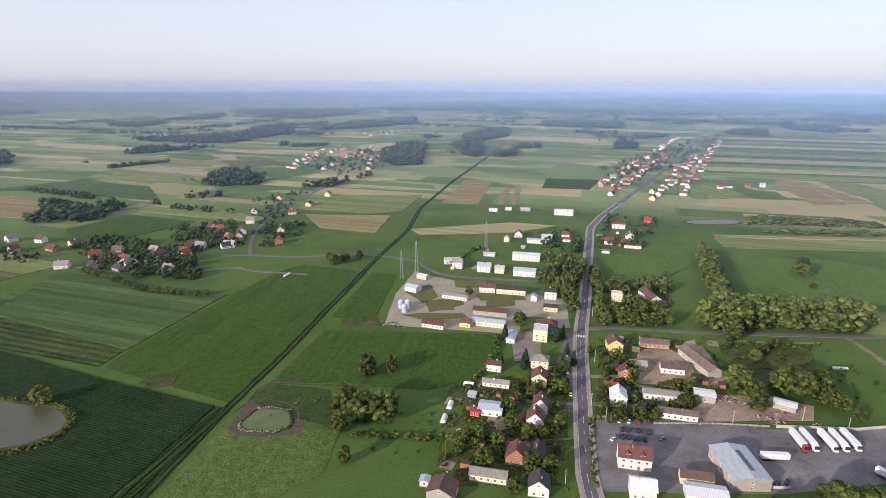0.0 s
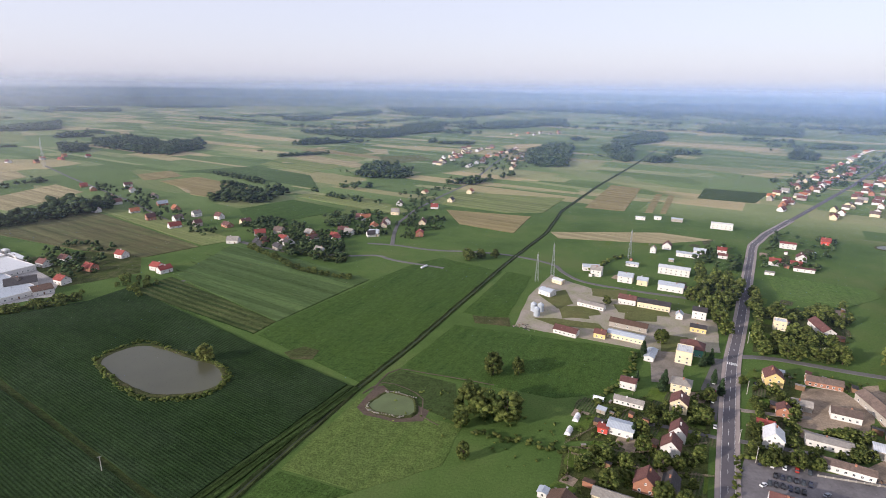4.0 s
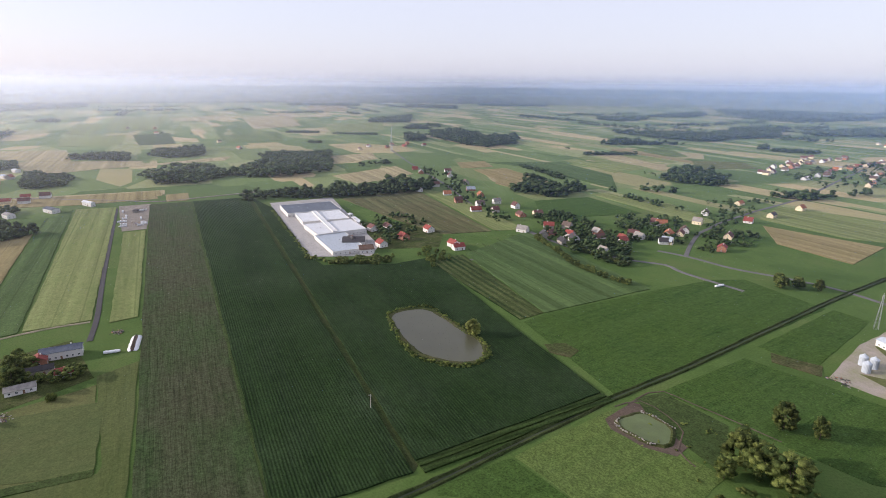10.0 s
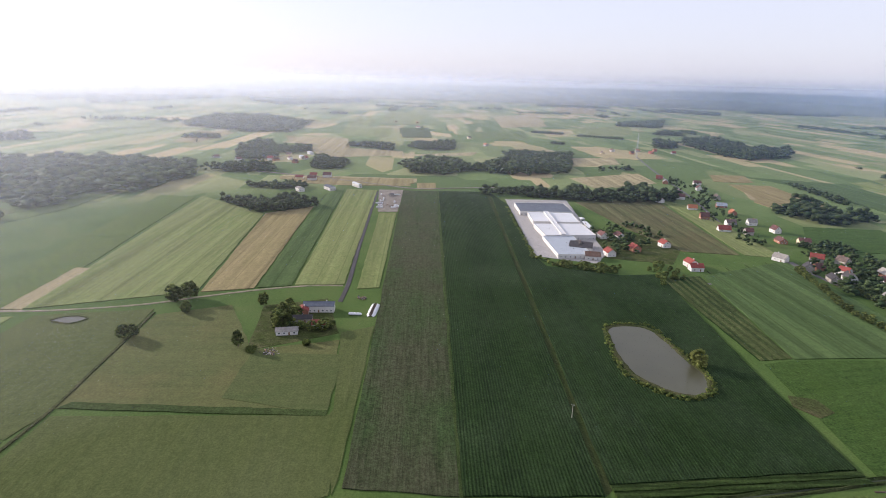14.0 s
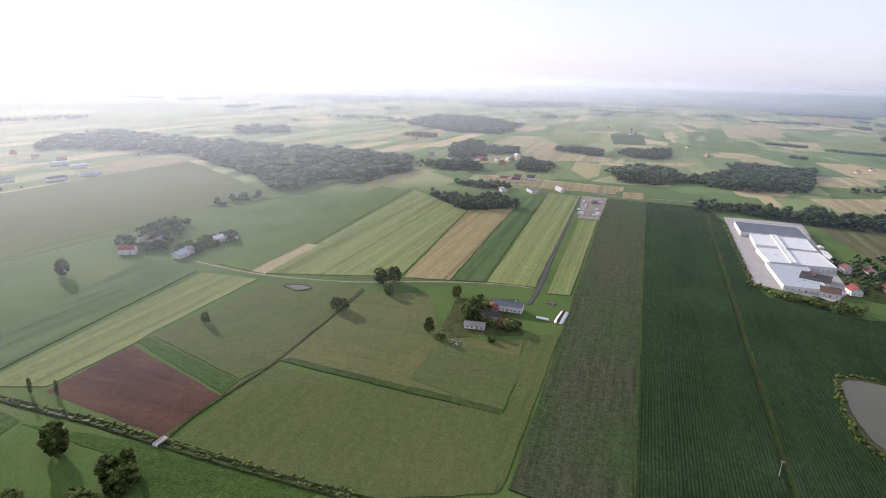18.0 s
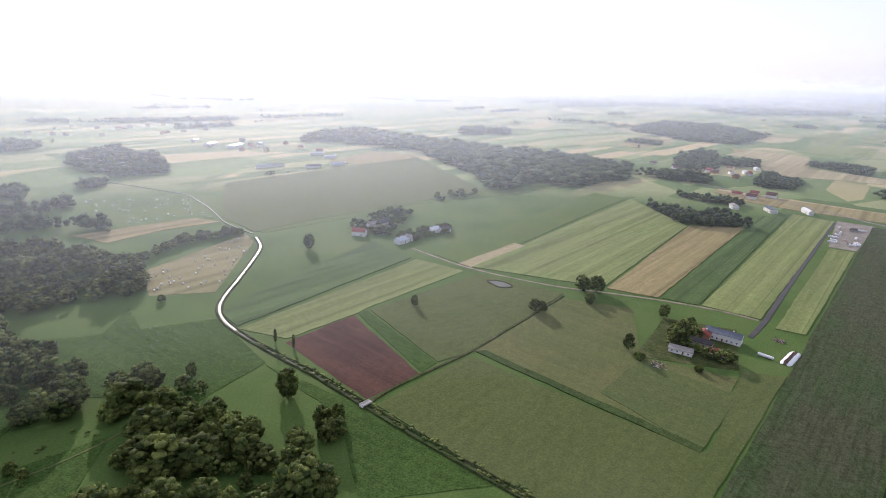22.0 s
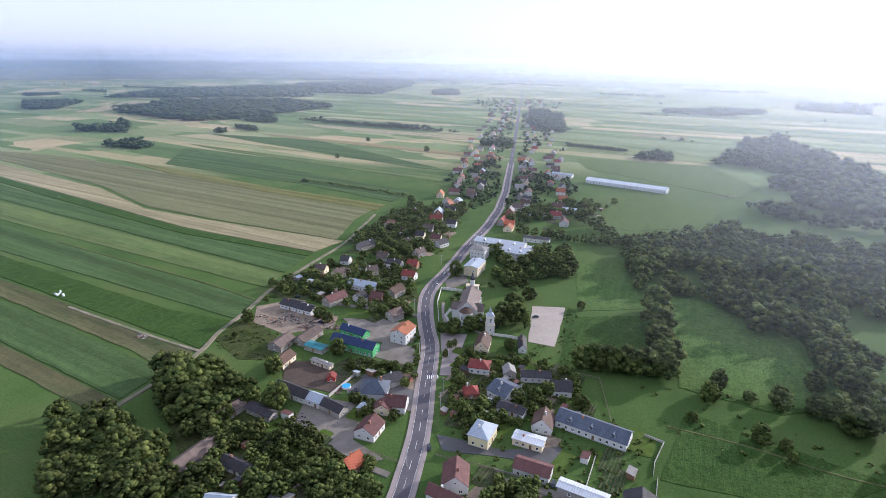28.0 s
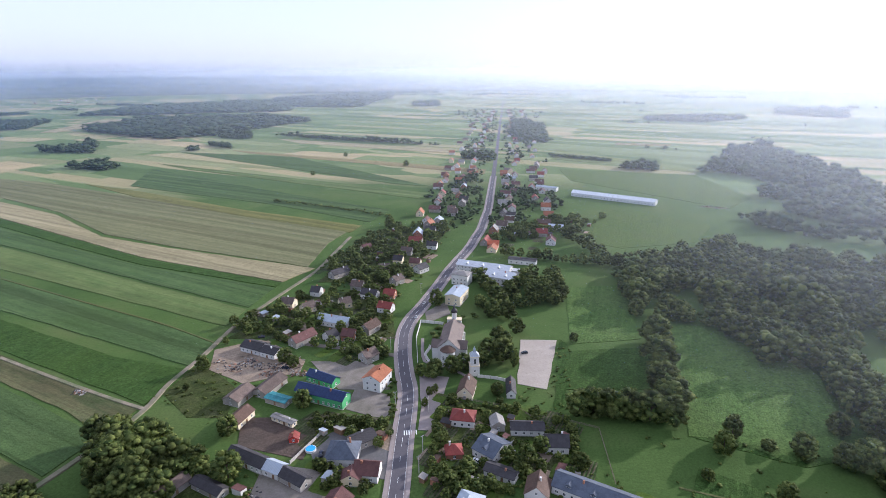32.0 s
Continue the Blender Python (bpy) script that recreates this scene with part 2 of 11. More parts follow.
def plain(name, colour, vary=0.15, rough=0.8, metal=0.0, scale=0.6, relief=0.0, island=False, stains=None):
    """A painted, sheet or mineral surface with stains and fine grain."""
    m, t, b = nodes_of(name, rough, metal)
    tex = t.nodes.new("ShaderNodeTexCoord")
    info = t.nodes.new("ShaderNodeObjectInfo")
    stain = noise_at(t, place(t), scale * 0.35, 4.0, 0.65)
    grain = noise_at(t, place(t), scale * 5.0, 4.0, 0.7)
    low = tuple(c * (1 - vary) for c in colour)
    high = tuple(min(1.0, c * (1 + vary)) for c in colour)
    tone = ramp(t, stain, [(0.3, stains or low), (0.6, colour), (0.8, high)])
    tone = mix_colour(t, 0.6, tone, ramp(t, grain, [(0.25, 1 - vary * 1.4), (0.75, 1 + vary * 1.4)]), "MULTIPLY")
    tone = mix_colour(t, 0.6, tone, ramp(t, info.outputs["Random"], [(0.0, 1 - vary), (1.0, 1 + vary)]), "MULTIPLY")
    t.links.new(tone, b.inputs["Base Color"])
    if relief:
        bump(t, b, grain, 0.8, relief)
    return m


def ribbed(name, colour, spacing, vary=0.2, rough=0.7, metal=0.0):
    """Roofing in courses: tile rows or sheet ribs along the slope."""
    m, t, b = nodes_of(name, rough, metal)
    tex = t.nodes.new("ShaderNodeTexCoord")
    info = t.nodes.new("ShaderNodeObjectInfo")
    w = t.nodes.new("ShaderNodeTexWave")
    w.bands_direction = "X"
    w.inputs["Scale"].default_value = 0.314 / spacing
    w.inputs["Distortion"].default_value = 0.6
    t.links.new(tex.outputs["Object"], w.inputs["Vector"])
    stain = noise_at(t, tex.outputs["Object"], 0.35, 5.0, 0.7)
    grain = noise_at(t, tex.outputs["Object"], 3.0, 4.0, 0.7)
    tone = ramp(t, stain, [(0.28, tuple(c * (1 - 1.6 * vary) for c in colour)), (0.55, colour), (0.78, tuple(min(1, c * (1 + vary)) for c in colour))])
    tone = mix_colour(t, 0.7, tone, ramp(t, grain, [(0.25, 1 - vary), (0.75, 1 + vary)]), "MULTIPLY")
    tone = mix_colour(t, 0.35, tone, ramp(t, w.outputs["Fac"], [(0.1, 0.62), (0.6, 1.0)]), "MULTIPLY")
    tone = mix_colour(t, 0.7, tone, ramp(t, info.outputs["Random"], [(0.0, 1 - vary), (1.0, 1 + vary)]), "MULTIPLY")
    t.links.new(tone, b.inputs["Base Color"])
    bump(t, b, w.outputs["Fac"], 0.7, 0.08)



plain("white", (0.63, 0.61, 0.575), 0.08)
plain("cream", (0.66, 0.56, 0.38), 0.1)
plain("yellow", (0.66, 0.50, 0.22), 0.1)
plain("pale_yellow", (0.68, 0.60, 0.36), 0.08)
plain("ochre", (0.50, 0.32, 0.14), 0.15)
plain("brickc", (0.34, 0.16, 0.10), 0.2, scale=1.2)
plain("grey_wall", (0.34, 0.31, 0.27), 0.2)
plain("red_wall", (0.50, 0.07, 0.05), 0.12)
plain("teal", (0.10, 0.30, 0.24), 0.12)
plain("green_wall", (0.10, 0.38, 0.15), 0.1)
plain("concrete", (0.46, 0.43, 0.39), 0.16, scale=0.4)
plain("yard_concrete", (0.32, 0.305, 0.29), 0.16, 0.9, scale=0.3)
plain("asphalt", (0.118, 0.107, 0.116), 0.16, 0.85, scale=0.25, relief=0.02)
plain("asphalt_old", (0.118, 0.112, 0.108), 0.2, 0.9, scale=0.25, relief=0.02)
plain("asphalt_yard", (0.162, 0.150, 0.154), 0.24, 0.85, scale=0.12, relief=0.02, stains=(0.08, 0.075, 0.075))
plain("dirt", (0.21, 0.175, 0.125), 0.25, 0.95, scale=0.3, relief=0.05, stains=(0.10, 0.115, 0.055))
plain("gravel", (0.225, 0.195, 0.165), 0.22, 0.95, scale=0.3, relief=0.05, stains=(0.14, 0.125, 0.095))
plain("gravel_pale", (0.27, 0.235, 0.195), 0.26, 0.95, scale=0.25, relief=0.05, stains=(0.20, 0.20, 0.11))
plain("cinder", (0.062, 0.058, 0.062), 0.2, 0.9, scale=0.3, relief=0.03)
plain("sand", (0.44, 0.375, 0.31), 0.16, 0.95, scale=0.2, relief=0.03)
plain("pavement", (0.28, 0.235, 0.215), 0.15, 0.9, scale=0.4)
plain("marking", (0.75, 0.75, 0.72), 0.1)
plain("bark", (0.10, 0.075, 0.055), 0.25, 0.95, scale=2.0, relief=0.05)
plain("steel", (0.45, 0.46, 0.47), 0.15, 0.5, 0.6)
plain("red_steel", (0.55, 0.14, 0.10), 0.15, 0.55)
plain("film", (0.70, 0.70, 0.70), 0.08, 0.35)
plain("rubber", (0.02, 0.02, 0.02), 0.2, 0.85)
plain("wood_pole", (0.24, 0.19, 0.14), 0.2, 0.9)
plain("frame_paint", (0.72, 0.71, 0.68), 0.05, 0.5)
plain("door_wood", (0.20, 0.12, 0.07), 0.2, 0.6)
plain("stone", (0.27, 0.25, 0.22), 0.25, 0.9, scale=1.0)
plain("algae", (0.10, 0.13, 0.045), 0.2, 0.35, scale=0.3)
plain("pool_blue", (0.05, 0.35, 0.70), 0.08, 0.25)
for i, c in enumerate(((0.02, 0.02, 0.025), (0.03, 0.035, 0.06), (0.55, 0.55, 0.55), (0.7, 0.7, 0.7), (0.35, 0.04, 0.03), (0.05, 0.06, 0.07), (0.25, 0.27, 0.3))):
    plain("paint_%d" % i, c, 0.05, 0.25)
ribbed("red", (0.25, 0.058, 0.045), 0.35)
ribbed("orange", (0.46, 0.12, 0.055), 0.35)
ribbed("brown", (0.135, 0.062, 0.054), 0.35)
ribbed("dark_brown", (0.115, 0.07, 0.05), 0.35)
ribbed("old_roof", (0.15, 0.11, 0.09), 0.45, 0.3)
ribbed("rust", (0.36, 0.135, 0.065), 0.35)
ribbed("dark", (0.055, 0.05, 0.052), 0.4)
ribbed("grey", (0.27, 0.25, 0.225), 0.5)
ribbed("church_roof", (0.175, 0.135, 0.115), 0.4)
ribbed("slate", (0.10, 0.115, 0.145), 0.35)
ribbed("navy", (0.035, 0.055, 0.13), 0.35)
ribbed("zinc", (0.40, 0.44, 0.485), 0.7, 0.1, 0.45, 0.0)
ribbed("white_roof", (0.60, 0.61, 0.62), 1.0, 0.08, 0.5)
ribbed("teal_roof", (0.05, 0.20, 0.22), 0.7)
ribbed("dark_panel", (0.05, 0.06, 0.08), 2.0, 0.15, 0.35)


def glass_material():
    m, t, b = nodes_of("pane", 0.08)
    b.inputs["Base Color"].default_value = (0.03, 0.035, 0.04, 1)
    b.inputs["Specular IOR Level"].default_value = 0.6
    for name, colour, rough in (("water", (0.09, 0.095, 0.085), 0.5), ("water_dark", (0.045, 0.055, 0.035), 0.7), ("pond_water", (0.075, 0.075, 0.045), 0.3)):
        m, t, b = nodes_of(name, rough)
        b.inputs["Specular IOR Level"].default_value = 0.3 if name == "pond_water" else 0.1
        n = noise_at(t, place(t), 0.03, 4.0)
        t.links.new(ramp(t, n, [(0.3, tuple(c * 0.75 for c in colour)), (0.7, colour)]), b.inputs["Base Color"])
        bump(t, b, noise_at(t, place(t), 1.5, 3.0), 0.15, 0.05)


glass_material()


def leaf_material(name, dark, light):
    m, t, b = nodes_of(name, 0.8)
    b.inputs["Specular IOR Level"].default_value = 0.12
    g = t.nodes.new("ShaderNodeNewGeometry")
    info = t.nodes.new("ShaderNodeObjectInfo")
    tone = ramp(t, g.outputs["Random Per Island"], [(0.0, dark), (1.0, light)])
    tone = mix_colour(t, 0.8, tone, ramp(t, noise_at(t, place(t), 1.6, 4.0, 0.75), [(0.28, 0.45), (0.72, 1.6)]), "MULTIPLY")
    tone = mix_colour(t, 0.8, tone, ramp(t, noise_at(t, place(t), 0.085, 2.0), [(0.34, 0.5), (0.66, 1.5)]), "MULTIPLY")
    tone = mix_colour(t, 0.6, tone, ramp(t, info.outputs["Random"], [(0.0, 0.75), (1.0, 1.3)]), "MULTIPLY")
    t.links.new(tone, b.inputs["Base Color"])
    bump(t, b, noise_at(t, place(t), 2.2, 4.0, 0.8), 0.7, 0.4)
    thin = t.nodes.new("ShaderNodeBsdfTranslucent")
    t.links.new(mix_colour(t, 1.0, tone, (1.6, 1.65, 0.9), "MULTIPLY"), thin.inputs[0])
    both = t.nodes.new("ShaderNodeMixShader")
    both.inputs[0].default_value = 0.2
    t.links.new(b.outputs[0], both.inputs[1])
    t.links.new(thin.outputs[0], both.inputs[2])
    t.links.new(both.outputs[0], t.nodes["Material Output"].inputs[0])
    return m


leaf_material("leaf", (0.032, 0.052, 0.014), (0.132, 0.152, 0.040))
leaf_material("leaf_far", (0.024, 0.045, 0.018), (0.062, 0.086, 0.031))
leaf_material("leaf_bush", (0.036, 0.060, 0.014), (0.122, 0.140, 0.036))
leaf_material("leaf_willow", (0.13, 0.155, 0.04), (0.24, 0.25, 0.08))
leaf_material("leaf_conifer", (0.02, 0.04, 0.018), (0.045, 0.07, 0.032))


def distance_material():
    """Land beyond the rim, seen edge-on: thin layers, woods to the north, open fields to the west and south."""
    m, t, b = nodes_of("distance", 0.95)
    b.inputs["Specular IOR Level"].default_value = 0.05
    layer = noise_at(t, place(t, 0.0, (0.0016, 0.0016, 0.22)), 1.0, 5.0, 0.65)
    woods = ramp(t, layer, [(0.36, (0.030, 0.048, 0.034)), (0.46, (0.10, 0.125, 0.075)), (0.52, (0.24, 0.25, 0.16)), (0.57, (0.05, 0.075, 0.05)), (0.64, (0.28, 0.27, 0.18)), (0.70, (0.05, 0.075, 0.05))])
    fields = ramp(t, layer, [(0.34, (0.10, 0.13, 0.08)), (0.44, (0.24, 0.26, 0.16)), (0.54, (0.36, 0.33, 0.23)), (0.62, (0.20, 0.23, 0.13)), (0.72, (0.09, 0.115, 0.075))])
    sep = t.nodes.new("ShaderNodeSeparateXYZ")
    t.links.new(place(t), sep.inputs[0])
    north = t.nodes.new("ShaderNodeMapRange")
    north.inputs[1].default_value, north.inputs[2].default_value = 1200.0, 3600.0
    t.links.new(sep.outputs[1], north.inputs[0])
    t.links.new(mix_colour(t, north.outputs[0], fields, woods), b.inputs["Base Color"])


distance_material()


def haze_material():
    """Forward-scattering see-through surface of shells standing in for summer haze; clear at ground level."""
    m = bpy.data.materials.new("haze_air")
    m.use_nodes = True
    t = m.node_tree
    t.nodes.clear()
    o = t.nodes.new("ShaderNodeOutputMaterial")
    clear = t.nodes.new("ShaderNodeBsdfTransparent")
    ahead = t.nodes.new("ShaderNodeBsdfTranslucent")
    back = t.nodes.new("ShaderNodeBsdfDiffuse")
    # white and blue tones of the haze are put into the shell colours
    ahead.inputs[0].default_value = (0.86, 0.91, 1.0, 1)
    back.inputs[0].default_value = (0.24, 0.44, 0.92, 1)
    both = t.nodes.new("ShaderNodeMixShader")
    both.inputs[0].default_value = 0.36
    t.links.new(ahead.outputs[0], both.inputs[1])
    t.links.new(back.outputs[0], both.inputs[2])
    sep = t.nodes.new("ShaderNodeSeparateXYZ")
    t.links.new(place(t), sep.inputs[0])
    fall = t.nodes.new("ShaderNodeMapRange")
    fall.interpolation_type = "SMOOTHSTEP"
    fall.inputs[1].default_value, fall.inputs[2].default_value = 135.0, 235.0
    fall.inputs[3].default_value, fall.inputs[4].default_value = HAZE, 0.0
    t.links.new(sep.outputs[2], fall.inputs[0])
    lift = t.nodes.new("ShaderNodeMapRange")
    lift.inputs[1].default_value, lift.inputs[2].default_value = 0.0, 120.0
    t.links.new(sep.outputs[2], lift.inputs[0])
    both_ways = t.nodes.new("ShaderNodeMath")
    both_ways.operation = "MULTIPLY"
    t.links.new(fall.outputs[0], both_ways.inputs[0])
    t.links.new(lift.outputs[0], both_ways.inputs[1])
    # the sun-side glow is put into the shells' opacity, by compass direction
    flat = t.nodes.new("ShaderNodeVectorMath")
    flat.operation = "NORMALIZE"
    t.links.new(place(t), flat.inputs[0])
    sunward = t.nodes.new("ShaderNodeVectorMath")
    sunward.operation = "DOT_PRODUCT"
    sunward.inputs[1].default_value = (-0.707, -0.707, 0.0)
    t.links.new(flat.outputs[0], sunward.inputs[0])
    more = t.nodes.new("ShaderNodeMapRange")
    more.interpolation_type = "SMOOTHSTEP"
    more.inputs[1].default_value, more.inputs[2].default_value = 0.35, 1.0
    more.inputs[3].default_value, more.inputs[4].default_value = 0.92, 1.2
    t.links.new(sunward.outputs["Value"], more.inputs[0])
    sunward_haze = t.nodes.new("ShaderNodeMath")
    sunward_haze.operation = "MULTIPLY"
    t.links.new(both_ways.outputs[0], sunward_haze.inputs[0])
    t.links.new(more.outputs[0], sunward_haze.inputs[1])
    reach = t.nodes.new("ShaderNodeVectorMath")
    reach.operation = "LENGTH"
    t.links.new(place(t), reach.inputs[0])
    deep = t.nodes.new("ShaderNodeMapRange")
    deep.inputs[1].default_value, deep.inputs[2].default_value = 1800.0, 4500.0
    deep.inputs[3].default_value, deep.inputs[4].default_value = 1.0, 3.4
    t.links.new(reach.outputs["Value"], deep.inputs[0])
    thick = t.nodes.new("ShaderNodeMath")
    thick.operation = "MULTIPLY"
    t.links.new(sunward_haze.outputs[0], thick.inputs[0])
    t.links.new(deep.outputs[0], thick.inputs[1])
    # near shells thicken only on the sun side, to add brightness there
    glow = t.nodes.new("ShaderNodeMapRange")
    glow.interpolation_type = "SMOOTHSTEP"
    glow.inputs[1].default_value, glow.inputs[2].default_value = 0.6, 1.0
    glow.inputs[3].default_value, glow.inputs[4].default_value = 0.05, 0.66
    t.links.new(sunward.outputs["Value"], glow.inputs[0])
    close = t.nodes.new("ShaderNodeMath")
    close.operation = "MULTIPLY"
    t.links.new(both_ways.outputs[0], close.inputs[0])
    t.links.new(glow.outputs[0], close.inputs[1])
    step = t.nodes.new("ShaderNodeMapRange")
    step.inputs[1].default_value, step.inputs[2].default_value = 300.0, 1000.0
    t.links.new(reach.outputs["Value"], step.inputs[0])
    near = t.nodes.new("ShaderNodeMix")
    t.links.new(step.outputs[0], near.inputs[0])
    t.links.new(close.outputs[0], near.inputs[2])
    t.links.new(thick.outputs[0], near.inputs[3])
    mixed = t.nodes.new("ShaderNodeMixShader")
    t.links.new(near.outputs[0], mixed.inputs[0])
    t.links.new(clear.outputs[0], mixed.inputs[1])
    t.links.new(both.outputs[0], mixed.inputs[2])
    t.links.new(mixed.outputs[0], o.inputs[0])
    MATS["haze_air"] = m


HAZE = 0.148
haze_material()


# ---- mesh helpers ----
def mesh(name, verts, faces, mats, index=None, smooth=False):
    me = bpy.data.meshes.new(name)
    me.from_pydata([tuple(v) for v in verts], [], faces)
    for m in mats if isinstance(mats, (list, tuple)) else [mats]:
        me.materials.append(MATS[m])
    if index is not None:
        me.polygons.foreach_set("material_index", index)
    if smooth:
        me.polygons.foreach_set("use_smooth", [True] * len(me.polygons))
    me.update()
    return me


def tri_mesh(name, verts, tris, mat, smooth=True):
    """A large triangle mesh from arrays."""
    verts, tris = np.asarray(verts, np.float32), np.asarray(tris, np.int32)
    me = bpy.data.meshes.new(name)
    me.vertices.add(len(verts))
    me.vertices.foreach_set("co", verts.ravel())
    me.loops.add(tris.size)
    me.loops.foreach_set("vertex_index", tris.ravel())
    me.polygons.add(len(tris))
    me.polygons.foreach_set("loop_start", np.arange(0, tris.size, 3, dtype=np.int32))
    me.polygons.foreach_set("use_smooth", np.full(len(tris), smooth))
    me.materials.append(MATS[mat])
    me.update(calc_edges=True)
    me.validate()
    return me


def thing(name, x, y, rot=0.0, z=0.0, label="", category="", group=""):
    ob = new(name)
    ob.empty_display_size = 0.1
    ob.matrix_basis = pose(x, y, z, 0, 0, rot)
    return tagged(ob, label, category, group)


def part(name, me, parent, m=None, label=""):
    ob = new(name, me)
    ob.parent = parent
    if m is not None:
        ob.matrix_basis = m
    return tagged(ob, label)


def box(x0, y0, z0, x1, y1, z1):
    v = [(x, y, z) for z in (z0, z1) for x, y in ((x0, y0), (x1, y0), (x1, y1), (x0, y1))]
    return v, [(0, 3, 2, 1), (4, 5, 6, 7), (0, 1, 5, 4), (1, 2, 6, 5), (2, 3, 7, 6), (3, 0, 4, 7)]


def join(pieces):
    verts, faces = [], []
    for v, f in pieces:
        k = len(verts)
        verts += v
        faces += [tuple(i + k for i in p) for p in f]
    return verts, faces


def turned(n, rings):
    """Rings of (radius, height) turned round z, closed at both ends."""
    v, f = [], []
    for r, z in rings:
        v += [(r * math.cos(2 * math.pi * i / n), r * math.sin(2 * math.pi * i / n), z) for i in range(n)]
    for k in range(len(rings) - 1):
        f += [(k * n + i, k * n + (i + 1) % n, (k + 1) * n + (i + 1) % n, (k + 1) * n + i) for i in range(n)]
    f += [tuple(range(n))[::-1], tuple(range((len(rings) - 1) * n, len(rings) * n))]
    return v, f


def smooth_line(pts, step=6.0, closed=False):
    p = [Vector(q) for q in pts]
    if not closed:
        fine = [p[0]]
        for q in p[1:]:
            k = int((q - fine[-1]).length / 70) + 1
            a = fine[-1]
            fine += [a.lerp(q, (i + 1) / k) for i in range(k)]
        p = fine
    n = len(p)
    out = []
    for i in range(n if closed else n - 1):
        if closed:
            a, b, c, d = p[i - 1], p[i], p[(i + 1) % n], p[(i + 2) % n]
        else:
            a, b, c, d = p[max(i - 1, 0)], p[i], p[i + 1], p[min(i + 2, n - 1)]
        k = max(1, min(60, int((c - b).length / step)))
        for j in range(k):
            u = j / k
            out.append(0.5 * (2 * b + (c - a) * u + (2 * a - 5 * b + 4 * c - d) * u * u + (3 * b - a - 3 * c + d) * u ** 3))
    if not closed:
        out.append(p[-1])
    return out


def sides(line):
    """Unit vectors to the left of a line, at each of its points."""
    out = []
    for i in range(len(line)):
        d = (line[min(i + 1, len(line) - 1)] - line[max(i - 1, 0)]).normalized()
        out.append(Vector((-d.y, d.x)))
    return out


def shifted(line, off):
    return [p + n * off for p, n in zip(line, sides(line))]


def strip(line, profile):
    """Faces along a line; profile: (offset to the left, height)."""
    v, f = [], []
    k = len(profile)
    for p, n in zip(line, sides(line)):
        v += [(p.x + n.x * o, p.y + n.y * o, z) for o, z in profile]
    for i in range(len(line) - 1):
        f += [(i * k + j, i * k + j + 1, (i + 1) * k + j + 1, (i + 1) * k + j)[::-1] for j in range(k - 1)]
    return v, f


def inside(p, poly):
    hit = False
    for i in range(len(poly)):
        (x0, y0), (x1, y1) = poly[i - 1], poly[i]
        if (y0 > p[1]) != (y1 > p[1]) and p[0] < (x1 - x0) * (p[1] - y0) / (y1 - y0) + x0:
            hit = not hit
    return hit


def area_of(poly):
    return 0.5 * sum(a[0] * b[1] - b[0] * a[1] for a, b in zip(poly, poly[1:] + poly[:1]))


LAYER = [0]
YARDS = []
PLOTS = []
FOOT = []


def field(name, pts, mat, h, label, category):
    """A plot with the height of its crop and slightly ragged edges."""
    PLOTS.append(pts)
    if name == "yard":
        YARDS.append(pts)
    LAYER[0] += 1
    rng = random.Random(LAYER[0])
    if area_of(pts) < 0:
        pts = pts[::-1]
    ring = []
    for a, b in zip(pts, pts[1:] + pts[:1]):
        a, b = Vector(a), Vector(b)
        n = max(1, min(40, int((b - a).length / 9)))
        side = Vector((a.y - b.y, b.x - a.x)).normalized()
        for i in range(n):
            ring.append(a.lerp(b, i / n) + side * (rng.uniform(-0.5, 0.5) if i else 0.0))
    top = h + 0.0037 * (LAYER[0] % 27)
    n = len(ring)
    v = [(p.x, p.y, top) for p in ring] + [(p.x, p.y, -0.2) for p in ring]
    f = [tuple(range(n))] + [(i, i + n, (i + 1) % n + n, (i + 1) % n) for i in range(n)]
    tagged(new(name, mesh(name, v, f, mat)), label, category, kind="structure")


def ribbon(name, pts, width, mat, z, label, category):
    LAYER[0] += 1
    z = z + 0.16 + 0.003 * (LAYER[0] % 17)
    line = smooth_line(pts)
    w = width / 2
    v, f = strip(line, [(w + 0.25, -0.1), (w, z), (0, z + 0.03), (-w, z), (-w - 0.25, -0.1)])
    tagged(new(name, mesh(name, v, f, mat)), label, category, kind="structure")


def ditch(pts):
    line = smooth_line(pts)
    v, f = strip(line, [(2.7, 0.0), (2.0, 0.8), (1.5, 0.75), (0.5, 0.13), (-0.5, 0.13), (-1.5, 0.75), (-2.0, 0.8), (-2.7, 0.0)])
    rng = random.Random(4)
    v = [(x + rng.uniform(-0.3, 0.3), y + rng.uniform(-0.3, 0.3), z + (rng.uniform(-0.3, 0.3) if z > 0.2 else 0)) for x, y, z in v]
    tagged(new("ditch_bank", mesh("ditch_bank", v, f, "ditch_grass")), "straight ditch with rough grassy banks", "ditch", kind="structure")
    v, f = strip(line, [(0.42, 0.18), (0, 0.19), (-0.42, 0.18)])
    tagged(new("ditch_water", mesh("ditch_water", v, f, "water_dark")), "dark still water in a ditch", "ditch", kind="structure")


